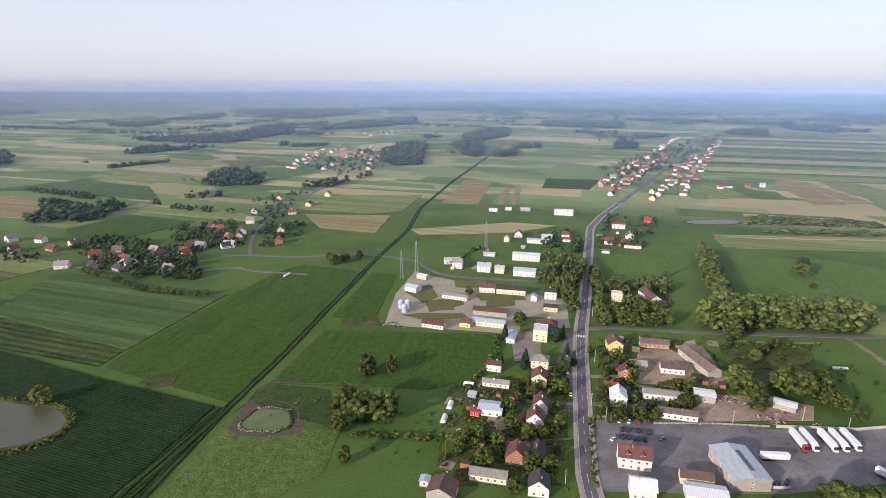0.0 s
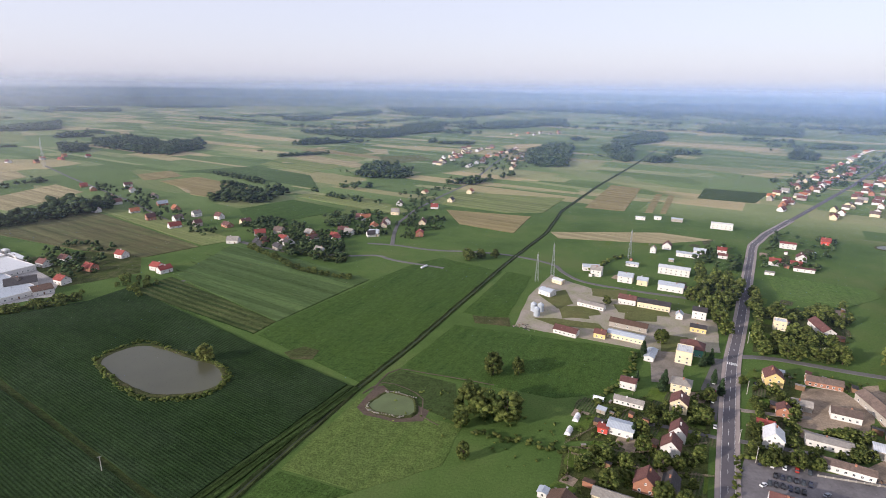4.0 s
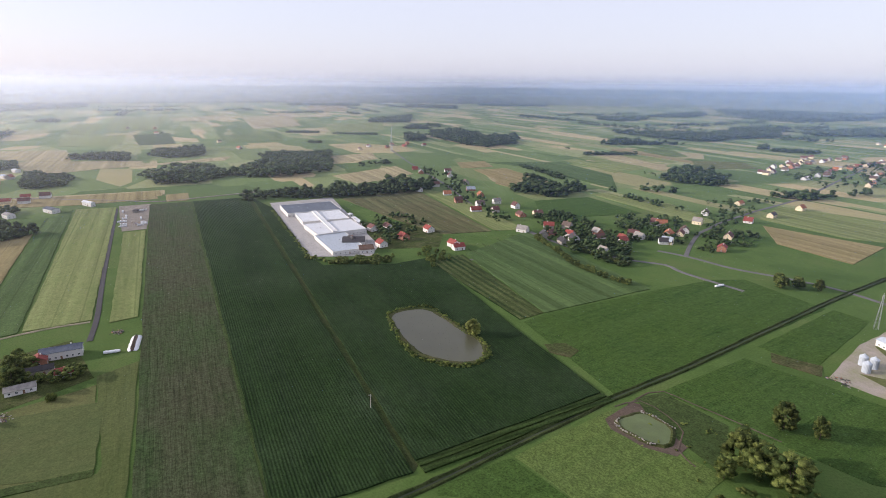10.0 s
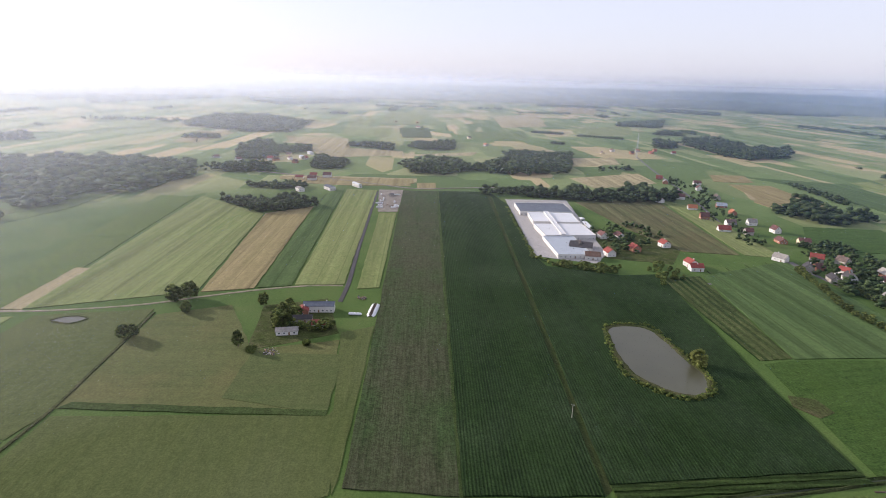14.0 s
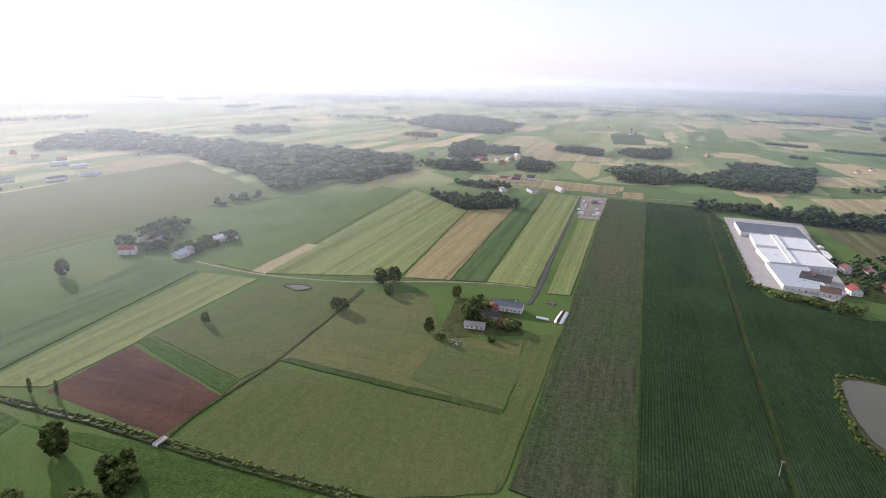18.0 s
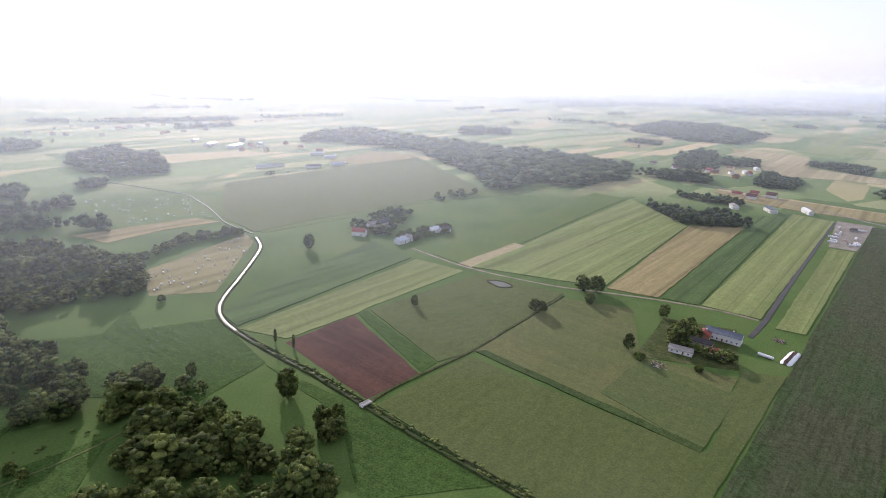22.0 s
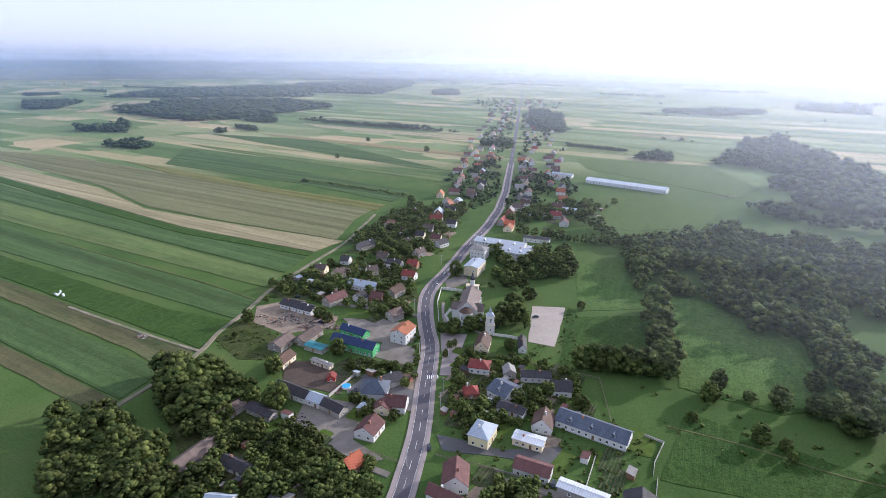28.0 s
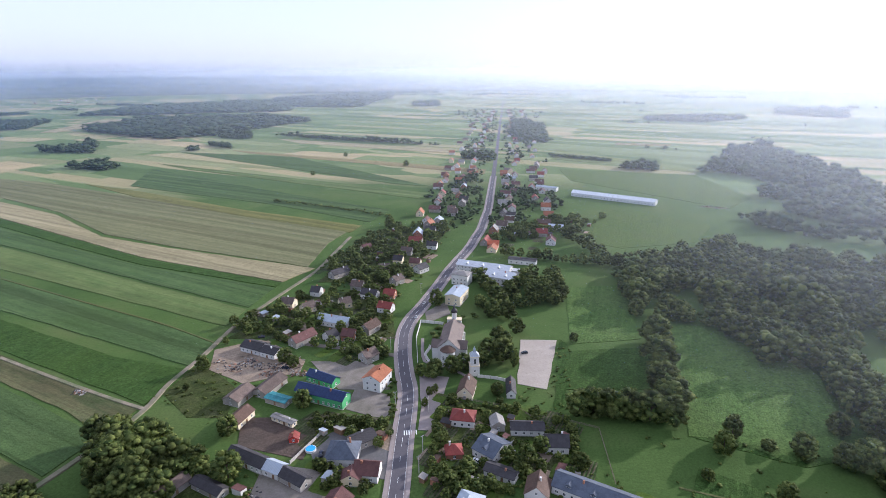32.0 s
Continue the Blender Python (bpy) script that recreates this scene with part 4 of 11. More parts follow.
field("field", [(437.5, 1064.5), (459.6, 1075.4), (455.6, 918.1), (431.8, 922.4)], "pale", 0.46, "pale green ripening cereal strip", "crop field")
field("field", [(471.2, 1088.6), (494.2, 1100.0), (512.5, 908.0), (465.1, 916.4)], "meadow_pale", 0.46, "light green mown strip", "crop field")
field("field", [(325.1, 437.0), (438.1, 416.0), (405.0, 381.6), (290.7, 387.0)], "pale", 0.46, "pale green ripening cereal strip", "crop field")
field("field", [(-1517.6, 63.2), (-1671.0, 123.2), (-1608.1, 247.5), (-1383.3, 207.6)], "wheat_pale", 0.46, "pale ripe rye strip on flat land", "crop field")
field("field", [(-1332.7, 127.5), (-1367.6, 216.3), (-1241.9, 349.5), (-1268.3, 511.1), (-1206.7, 473.9), (-1225.9, 235.0), (-1204.1, 133.4)], "wheat_pale", 0.46, "pale ripe rye strip on flat land", "crop field")
field("field", [(-983.7, 43.4), (-921.0, 261.1), (-879.5, 253.9), (-898.4, 135.4), (-959.2, 42.2)], "wheat", 0.46, "ripe golden wheat strip on flat land", "crop field")
field("field", [(-882.1, 258.9), (-878.5, 283.9), (-822.3, 270.5), (-831.8, 246.2)], "wheat", 0.46, "ripe golden wheat strip on flat land", "crop field")
field("field", [(-1141.2, 681.3), (-1127.6, 800.3), (-1034.1, 751.7), (-1019.9, 624.9)], "wheat_pale", 0.46, "pale ripe rye strip on flat land", "crop field")
field("field", [(-782.2, 806.2), (-753.5, 871.8), (-630.5, 821.5), (-593.4, 716.1)], "wheat", 0.46, "ripe golden wheat strip on flat land", "crop field")
field("field", [(-876.5, 848.3), (-859.2, 915.9), (-789.7, 869.5), (-804.4, 812.2)], "wheat", 0.46, "ripe golden wheat strip on flat land", "crop field")
field("field", [(-756.5, 1064.7), (-759.5, 1115.3), (-581.8, 1030.3), (-585.2, 997.9)], "pale", 0.46, "pale green ripening cereal strip", "crop field")
field("field", [(-769.0, 1136.9), (-775.7, 1185.4), (-568.7, 1108.4), (-578.2, 1063.7)], "pale", 0.46, "pale green ripening cereal strip", "crop field")
field("field", [(-791.8, 1219.9), (-790.4, 1290.2), (-518.3, 1140.5), (-541.5, 1100.1)], "wheat_pale", 0.46, "pale ripe rye strip on flat land", "crop field")
field("field", [(-815.6, 1339.2), (-808.1, 1404.0), (-501.8, 1269.5), (-552.5, 1257.9)], "wheat", 0.46, "ripe golden wheat strip on flat land", "crop field")
field("field", [(-793.5, 1405.9), (-755.0, 1530.9), (-610.3, 1366.5), (-651.1, 1331.6)], "pale_dark", 0.46, "mid-green cereal strip on flat land", "crop field")
field("field", [(-574.0, 1303.3), (-488.8, 1370.7), (-429.2, 1295.2), (-500.7, 1171.0)], "hay", 0.46, "dull yellow-green hay strip", "crop field")
field("field", [(-846.3, 902.8), (-742.6, 1036.5), (-572.6, 968.9), (-480.8, 839.8), (-553.8, 863.6), (-735.6, 918.6)], "vetch", 0.46, "deep green crop strip on flat land", "crop field")
field("field", [(-506.0, 659.3), (-472.1, 745.3), (-362.8, 707.8), (-427.7, 575.6)], "meadow", 0.46, "bright green hay meadow strip", "crop field")
field("field", [(-485.4, 771.7), (-469.2, 798.5), (-274.9, 741.0), (-283.4, 703.2)], "pale", 0.46, "pale green ripening cereal strip", "crop field")
field("field", [(-1965.4, 294.2), (-1959.1, 457.8), (-1641.8, 370.0), (-1705.2, 241.9)], "pale", 0.46, "pale green ripening cereal strip", "crop field")
field("field", [(-1952.0, 473.5), (-1952.0, 581.9), (-1613.1, 497.9), (-1622.4, 409.2)], "meadow_dark", 0.46, "dark green clover strip on flat land", "crop field")
field("field", [(-1788.9, 677.6), (-1814.6, 889.6), (-1534.1, 773.1), (-1574.0, 614.3)], "pale_dark", 0.46, "mid-green cereal strip on flat land", "crop field")
field("field", [(-2616.3, 1097.2), (-2773.3, 1416.8), (-2021.9, 1087.5), (-1960.2, 869.2)], "wheat_pale", 0.46, "pale ripe rye strip on flat land", "crop field")
field("field", [(-3760.3, 2052.7), (-4233.2, 2694.9), (-2950.5, 1885.5), (-2838.9, 1590.3)], "wheat", 0.46, "ripe golden wheat strip on flat land", "crop field")
field("field", [(-1935.1, 1140.5), (-2039.2, 1486.6), (-1663.5, 1227.9), (-1701.3, 1027.8)], "pale", 0.46, "pale green ripening cereal strip", "crop field")
field("field", [(-2717.5, 806.9), (-2862.6, 1137.5), (-2529.8, 953.3), (-2512.7, 770.7)], "wheat_pale", 0.46, "pale ripe rye strip on flat land", "crop field")
field("field", [(-2789.2, 600.9), (-2946.8, 874.3), (-2084.2, 581.4), (-2143.3, 444.4)], "pale", 0.46, "pale green ripening cereal strip", "crop field")
field("field", [(-954.1, 63.4), (-926.5, 144.1), (-890.6, 248.8), (-859.1, 242.3), (-882.1, 140.0), (-919.5, 63.1)], "wheat", 0.46, "ripe golden wheat strip on flat land", "crop field")
field("field", [(-1697.6, 77.4), (-1471.3, 238.2), (-1379.1, 216.9), (-1560.1, 81.9)], "wheat", 0.46, "ripe golden wheat strip on flat land", "crop field")
field("field", [(-1440.2, 125.5), (-1300.1, 333.9), (-1221.0, 317.5), (-1305.7, 198.8), (-1319.7, 109.3)], "wheat_pale", 0.46, "pale ripe rye strip on flat land", "crop field")
field("field", [(-1536.1, -200.1), (-1858.6, -166.0), (-1786.0, -62.8), (-1522.9, -141.2)], "wheat", 0.46, "ripe golden wheat strip on flat land", "crop field")
field("field", [(-2102.5, 314.8), (-2522.7, 419.7), (-2488.8, 501.0), (-2001.5, 373.6)], "pale", 0.46, "pale green ripening cereal strip", "crop field")
field("field", [(946.6, 2226.8), (1872.3, 1935.2), (1801.8, 1860.7), (902.4, 2134.4)], "pale_dark", 0.5, "mid-green cereal strip on flat land", "crop field")
field("field", [(895.9, 2118.7), (1790, 1848.2), (1743.9, 1799.6), (867, 2058.8)], "wheat_pale", 0.5, "pale ripe rye strip on flat land", "crop field")
field("field", [(860.9, 2044.2), (1732.8, 1787.8), (1680.8, 1732.9), (828.7, 1977)], "vetch", 0.5, "deep green crop strip on flat land", "crop field")
field("field", [(823.1, 1963.4), (1670.5, 1722), (1622.2, 1671), (793.2, 1901.3)], "pale", 0.5, "pale green ripening cereal strip", "crop field")
field("field", [(788, 1888.8), (1612.5, 1660.8), (1575, 1621.2), (764.8, 1840.8)], "meadow_pale", 0.5, "light green mown strip of grass", "crop field")
field("field", [(760, 1829), (1565.9, 1611.6), (1516.2, 1559.1), (729.7, 1765.8)], "wheat_pale", 0.5, "pale ripe rye strip on flat land", "crop field")
field("field", [(725.3, 1754.9), (1507.8, 1550.2), (1461.7, 1501.5), (697.2, 1696.5)], "vetch", 0.5, "deep green crop strip on flat land", "crop field")
field("field", [(693.2, 1686.4), (1453.8, 1493.2), (1410.9, 1447.8), (667.1, 1632.3)], "pale_dark", 0.5, "mid-green cereal strip on flat land", "crop field")
field("field", [(663.4, 1623), (1403.5, 1440.1), (1357.7, 1391.7), (635.9, 1565.6)], "pale", 0.5, "pale green ripening cereal strip", "crop field")
field("field", [(632.4, 1557), (1351, 1384.6), (1298, 1328.6), (600.9, 1490.9)], "vetch", 0.5, "deep green crop strip on flat land", "crop field")
field("field", [(597.8, 1483.1), (1291.8, 1322.1), (1238.5, 1265.8), (566.2, 1417)], "wheat_pale", 0.5, "pale ripe rye strip on flat land", "crop field")
field("field", [(563.4, 1409.9), (1232.9, 1259.8), (1192.9, 1217.7), (539.8, 1360.6)], "vetch", 0.5, "deep green crop strip on flat land", "crop field")
field("field", [(537.3, 1354), (1187.7, 1212.1), (1146.5, 1168.6), (513, 1303.4)], "pale", 0.5, "pale green ripening cereal strip", "crop field")
field("field", [(510.7, 1297.4), (1141.6, 1163.5), (1103.5, 1123.2), (488.3, 1250.7)], "wheat_pale", 0.5, "pale ripe rye strip on flat land", "crop field")
field("field", [(486.2, 1245.2), (1099, 1118.5), (1074.2, 1092.3), (471.5, 1214.9)], "meadow_pale", 0.5, "light green mown strip of grass", "crop field")
field("field", [(469.5, 1209.7), (1069.9, 1087.8), (1033, 1048.8), (448, 1164.8)], "pale", 0.5, "pale green ripening cereal strip", "crop field")
field("field", [(-276.6, -6.7), (-247.5, 45.0), (-309.0, 62.0), (-326.1, 8.1)], "hay_green", 0.3, "greener mown part of the farm meadow", "meadow")
field("field_edge", [(-287.6, -85.4), (-245.6, 44.2), (-250.6, 45.9), (-292.0, -80.0)], "meadow_dark", 0.36, "uncut green margin of a hay meadow", "field edge")
field("grass_patch", [(-96.7, 397.3), (-68.8, 402.5), (-64.8, 386.5), (-91.4, 384.2)], "rough_grass", 0.2, "brown weedy patch beside the ditch", "grass")
MAIN = [(375.5, -3154.4), (249.4, -2019.0), (161.5, -1254.2), (116.4, -855.9), (96.7, -673.3), (90.8, -583.6), (91.4, -512.8), (96.0, -456.8), (97.6, -411.1), (99.5, -374.9), (101.7, -350.0), (100.1, -328.6), (93.6, -303.1), (86.1, -281.4), (78.0, -260.0), (61.7, -185.0), (57.8, -154.6), (56.7, -135.0), (57.1, 212.5), (60.2, 240.9), (68.8, 294.2), (76.2, 336.8), (84.6, 381.2), (104.3, 464.1), (131.4, 586.2), (157.4, 700.7), (184.2, 766.7), (218.2, 832.9), (303.0, 997.2), (444.0, 1271.8), (566.5, 1527.4), (783.0, 1989.0), (1118.1, 2665.4)]
ribbon("road", MAIN, 6.5, "asphalt", 0.10, "two-lane grey asphalt main road with white centre dashes", "road")
ribbon("side_road", [(89.3, 388.5), (113.0, 392.7), (157.3, 387.9), (209.6, 385.7), (304.5, 384.8)], 5.0, "asphalt_old", 0.08, "narrow worn asphalt side road", "road")
ribbon("field_track", [(276.0, 383.1), (276.7, 347.3), (270.7, 295.5), (265.7, 250.7), (263.1, 234.1)], 3.4, "dirt", 0.09, "pale gravel farm track", "track")
ribbon("bridge_road", [(107.0, 493.8), (70.7, 495.0), (23.5, 498.8), (-19.5, 508.1), (-40.2, 529.7), (-53.6, 551.7), (-95.8, 567.6), (-137.3, 567.4), (-183.7, 558.7), (-227.9, 562.5), (-260.1, 558.7)], 4.2, "asphalt_old", 0.09, "narrow asphalt lane over the ditch", "road")
ribbon("village_road", [(-232.1, 562.3), (-249.4, 611.0), (-264.1, 662.7), (-271.1, 740.8), (-269.4, 838.4), (-263.3, 919.8), (-257.3, 1004.8), (-270.0, 1208.5), (-281.6, 1470.2)], 4.2, "asphalt_old", 0.12, "grey village lane", "road")
ribbon("lane", [(-390.3, 315.1), (-380.5, 347.3), (-356.5, 407.5), (-378.8, 506.7), (-467.7, 525.7), (-684.7, 645.9), (-949.8, 773.0), (-1142.1, 872.6)], 3.5, "asphalt_old", 0.11, "narrow lane past houses", "road")
ribbon("lane", [(-395.0, 516.2), (-334.2, 500.1), (-267.7, 505.5), (-231.2, 519.1), (-209.3, 510.2), (-153.0, 502.2)], 4.0, "asphalt_old", 0.13, "narrow lane past gardens", "road")
ribbon("farm_track", [(-823.9, 181.4), (-542.2, 109.1), (-434.3, 82.7), (-396.0, 70.9)], 3.4, "cinder", 0.1, "dark cinder track to the farm", "track")
ribbon("farm_track", [(-430.7, 77.9), (-436.6, 50.9), (-436.6, 13.5), (-431.6, -28.7), (-425.1, -70.8), (-427.0, -120.4), (-433.5, -158.2), (-444.0, -188.8), (-456.6, -222.1)], 2.6, "dirt", 0.12, "pale gravel farm track", "track")
ribbon("lane", [(-819.2, 404.0), (-836.3, 241.1), (-969.7, 103.4), (-1045.5, 4.2)], 4.0, "gravel", 0.5, "lane along the woods", "track")
ribbon("village_track", [(208.4, -150.2), (205.9, -164.8), (202.5, -193.2), (202.1, -219.4), (206.5, -243.7), (208.0, -275.3), (212.3, -317.7), (209.4, -373.8), (205.9, -425.6), (215.7, -526.2)], 2.6, "dirt", 0.42, "sandy track behind the gardens", "track")
ribbon("village_track", [(324.3, -247.8), (270.5, -234.7), (224.7, -224.3), (202.8, -220.2)], 2.0, "dirt", 0.45, "sandy field track", "track")
ribbon("village_track", [(452.3, -355.6), (343.1, -328.2), (260.4, -307.6), (211.0, -290.8)], 1.3, "hay", 0.43, "two-rut field track", "track")
ribbon("field_track", [(-46.7, -218.3), (-80.0, -212.4), (-109.6, -203.0), (-136.4, -199.7), (-164.3, -202.2)], 0.9, "hay", 0.2, "faint path across the pasture", "path")
ribbon("church_path", [(86.8, -323.3), (78.3, -296.0), (64.8, -292.3), (50.3, -284.1)], 1.6, "pavement", 0.2, "pale paved churchyard path", "path")
ribbon("church_path", [(78.7, -315.8), (80.3, -303.8), (74.4, -294.1), (65.3, -294.8)], 1.6, "concrete", 0.2, "pale kerbed path round the apse", "path")
ribbon("drive", [(78.6, -157.6), (71.7, -156.1), (65.1, -154.6)], 3.0, "gravel", 0.2, "gravel drive to the road", "track")
ribbon("drive", [(21.3, -163.4), (-2.4, -161.1), (-16.0, -152.6)], 4.0, "gravel", 0.2, "gravel drive between houses", "track")
ribbon("pond_path", [(-128.3, 265.0), (-122.0, 280.5), (-105.7, 278.4), (-93.1, 270.6), (-88.3, 255.4), (-77.0, 249.2)], 0.6, "mud", 0.1, "trodden earth path round the small pond", "path")
ribbon("drive", [(62.9, 284.1), (33.6, 286.2), (10.5, 283.3)], 3.0, "asphalt_old", 0.2, "narrow paved drive", "track")
ribbon("drive", [(78.3, 316.9), (102.3, 318.4), (113.8, 320.2)], 3.0, "gravel", 0.2, "sandy drive", "track")
ribbon("drive", [(71.3, 285.0), (86.0, 284.6), (109.3, 285.1)], 3.0, "asphalt_old", 0.2, "narrow paved drive", "track")
ribbon("drive", [(96.8, -298.9), (118.9, -301.4), (148.0, -301.1), (176.3, -304.4)], 3.5, "gravel", 0.2, "grey cinder lane", "track")
ribbon("field_track", [(-205.5, -112.2), (-227.9, -108.3), (-285.9, -87.9), (-359.1, -70.4), (-407.5, -59.8)], 1.6, "rough_grass", 0.42, "rutted farm path", "path")
for ends in ([(-391.0, 411.0), (-228.5, 357.0)], [(-395.0, 436.0), (-222.5, 380.0)], [(-398.0, 462.0), (-216.5, 404.0)], [(-399.0, 488.0), (-211.0, 427.0)]):
    ribbon("tramline", ends, 0.5, "meadow_dark", 0.36, "faint wheel track through a green crop", "track")
for ends in ([(-452.0, -128.0), (-800.0, -52.0)], [(-449.0, -104.0), (-770.0, -32.0)], [(-447.0, -80.0), (-740.0, -12.0)], [(-445.0, -58.0), (-715.0, 4.0)]):
    ribbon("tramline", ends, 0.6, "pale_dark", 0.33, "faint wheel track through a pale cereal crop", "track")
DITCH = [(-409.1, -378.0), (-389.7, -354.2), (-369.2, -338.6), (-317.0, -307.4), (-275.6, -283.9), (-257.6, -269.3), (-246.1, -252.7), (-238.5, -234.1), (-227.1, -193.4), (-218.2, -154.7), (-205.5, -112.2), (-197.7, -84.4), (-189.5, -54.5), (-179.8, -14.9), (-148.1, 141.6), (-142.3, 191.3), (-133.6, 269.7), (-123.8, 330.1), (-97.5, 541.0), (-76.3, 674.6), (-69.9, 816.2), (-30.6, 1056.8), (44.4, 1431.1), (108.5, 1801.6)]
ditch(DITCH)
ribbon("stream_water", DITCH[:8], 1.9, "water", 0.30, "open stream reflecting pale sky", "stream")
ribbon("stream_water", DITCH[7:10], 0.35, "water", 0.02, "narrow stream reflecting pale sky", "stream")
ribbon("stream_water", [(-416.4, -389.1), (-433.9, -444.4), (-481.3, -526.5), (-514.9, -599.6), (-517.0, -692.1), (-516.5, -777.7)], 1.5, "water_dark", 0.5, "narrow reedy stream", "stream")
pond([(-301.8, 247.5), (-295.1, 271.1), (-273.5, 271.4), (-250.2, 267.0), (-232.3, 265.5), (-218.3, 257.3), (-211.9, 246.5), (-218.4, 234.4), (-234.9, 225.9), (-251.0, 226.6), (-273.4, 232.9)], "large murky green fish pond with reedy banks")
field("earth_bank", [(-125.0, 251.0), (-124.0, 276.0), (-112.0, 280.0), (-94.0, 277.0), (-86.0, 266.0), (-86.0, 250.0), (-100.0, 244.5), (-118.0, 245.5)], "mud", 0.14, "trampled earth round a small pond", "bank")
pond([(-119.5, 254.5), (-115.0, 269.0), (-106.0, 270.0), (-98.0, 267.5), (-93.5, 256.0), (-97.0, 251.0), (-104.0, 249.8), (-116.0, 251.0)], "small algae-green pond with stony rim")
pond([(-408.3, -122.8), (-411.9, -112.5), (-406.2, -102.1), (-400.4, -110.6)], "tiny pale field pond")
pond([(302.6, 752.9), (362.7, 756.3), (353.8, 736.3), (298.2, 733.1)], "narrow far pond")
field("yard", [(72.5, 271.8), (137.1, 270.4), (161.5, 264.7), (258.9, 271.9), (254.9, 250.4), (261.7, 235.4), (229.5, 214.7), (193.9, 224.0), (143.0, 214.9), (108.0, 213.2), (62.7, 213.0), (64.3, 246.0)], "asphalt_yard", 0.14, "wide worn asphalt lorry yard", "yard")
field("yard", [(-62.1, 388.9), (-62.0, 455.4), (-50.5, 518.4), (-30.1, 502.5), (22.6, 474.2), (84.2, 449.5), (78.9, 391.0), (27.3, 378.3), (-18.8, 383.9)], "gravel_pale", 0.13, "dusty gravel works yard", "yard")
field("yard", [(60.2, 336.0), (73.0, 380.6), (79.6, 381.0), (63.9, 300.3), (59.9, 300.1)], "asphalt_old", 0.15, "grey paved forecourt", "yard")
field("yard", [(33.5, 378.6), (57.0, 384.8), (49.0, 335.4), (32.2, 334.6)], "gravel", 0.16, "gravel courtyard", "yard")
field("yard", [(119.1, 355.4), (140.0, 360.9), (149.8, 340.5), (140.3, 310.8), (102.3, 308.9)], "soil_pale", 0.14, "bare brown farmyard", "yard")
field("yard", [(149.5, 365.8), (167.1, 375.9), (161.1, 311.8), (147.9, 304.6)], "soil_pale", 0.17, "bare farmyard lane", "yard")
field("yard", [(145.3, 298.0), (175.2, 299.5), (198.1, 288.6), (189.8, 274.2), (116.0, 270.5)], "soil_pale", 0.15, "muddy scrapyard ground", "yard")
field("yard", [(-732.4, 353.2), (-712.4, 441.8), (-461.9, 348.1), (-433.7, 321.1), (-471.3, 270.5)], "yard_concrete", 0.2, "pale concrete factory yard", "yard")
field("yard", [(-837.8, 186.9), (-827.9, 225.0), (-685.1, 181.4), (-690.4, 156.8)], "gravel", 0.2, "pale gravel storage yard", "yard")
field("yard", [(27.0, -334.4), (5.1, -338.2), (8.3, -280.4), (23.8, -282.7)], "sand", 0.2, "bare pale sandy pitch", "yard")
field("yard", [(205.7, -283.0), (183.3, -302.9), (146.0, -281.6), (143.4, -269.2), (167.7, -252.0), (194.7, -261.4)], "soil_pale", 0.16, "littered earth scrapyard", "yard")
field("yard", [(106.8, -259.3), (103.7, -261.1), (87.1, -258.0), (80.7, -238.3), (89.3, -238.3), (104.6, -241.4)], "gravel", 0.16, "grey gravel forecourt", "yard")
field("yard", [(150.6, -224.2), (134.5, -227.7), (110.1, -219.4), (108.4, -201.8), (141.2, -204.4)], "mud", 0.16, "bare brown cattle yard", "yard")
field("yard", [(142.8, -282.3), (110.8, -289.1), (93.5, -279.8), (88.8, -263.2), (115.0, -257.5)], "gravel", 0.12, "dusty grey yard", "yard")
field("yard", [(103.3, -223.1), (85.0, -218.6), (73.2, -215.1), (67.7, -198.1), (100.1, -198.1), (110.3, -211.1)], "asphalt_old", 0.16, "grey paved driveway", "yard")
field("yard", [(77.5, -280.8), (60.9, -281.9), (59.7, -258.6), (59.5, -233.8), (65.1, -232.6), (68.5, -251.6)], "pavement", 0.11, "pale paved church square", "yard")
field("yard", [(95.5, -362.7), (84.8, -383.2), (77.3, -363.6), (89.7, -346.2)], "gravel", 0.12, "paved church forecourt", "yard")
field("yard", [(53.5, -184.5), (24.0, -181.9), (-0.9, -191.0), (-0.2, -178.7), (48.5, -175.0)], "asphalt_old", 0.13, "grey gravel drive", "yard")
field("yard", [(123.3, -196.3), (94.0, -197.2), (87.9, -171.3), (70.4, -162.9), (78.6, -157.6), (118.7, -175.8)], "gravel", 0.13, "dirt drive behind long barns", "yard")
field("garden", [(-1.0, 297.1), (65.7, 336.3), (58.1, 281.6), (-12.5, 256.4)], "garden", 0.1, "mixed vegetable garden and rough grass", "garden")
field("garden", [(-12.2, 251.4), (57.2, 275.8), (48.2, 215.8), (-12.9, 212.8)], "garden", 0.1, "mixed vegetable garden and rough grass", "garden")
field("garden", [(91.8, 354.1), (120.3, 359.8), (104.1, 309.0), (79.5, 301.1)], "garden", 0.1, "mixed vegetable garden and rough grass", "garden")
field("garden", [(78.5, 301.1), (110.6, 302.7), (101.1, 271.4), (70.5, 268.3)], "garden", 0.1, "mixed vegetable garden and rough grass", "garden")
field("garden", [(122.7, 494.6), (185.8, 497.9), (157.1, 405.6), (100.3, 400.5)], "garden", 0.1, "mixed vegetable garden and rough grass", "garden")
field("garden", [(177.4, 367.2), (245.3, 370.7), (202.2, 307.3), (161.5, 305.2)], "garden", 0.1, "mixed vegetable garden and rough grass", "garden")
field("garden", [(207.7, -297.8), (191.8, -366.2), (137.2, -412.9), (103.4, -319.8), (151.9, -309.5)], "garden", 0.1, "mixed vegetable garden and rough grass", "garden")
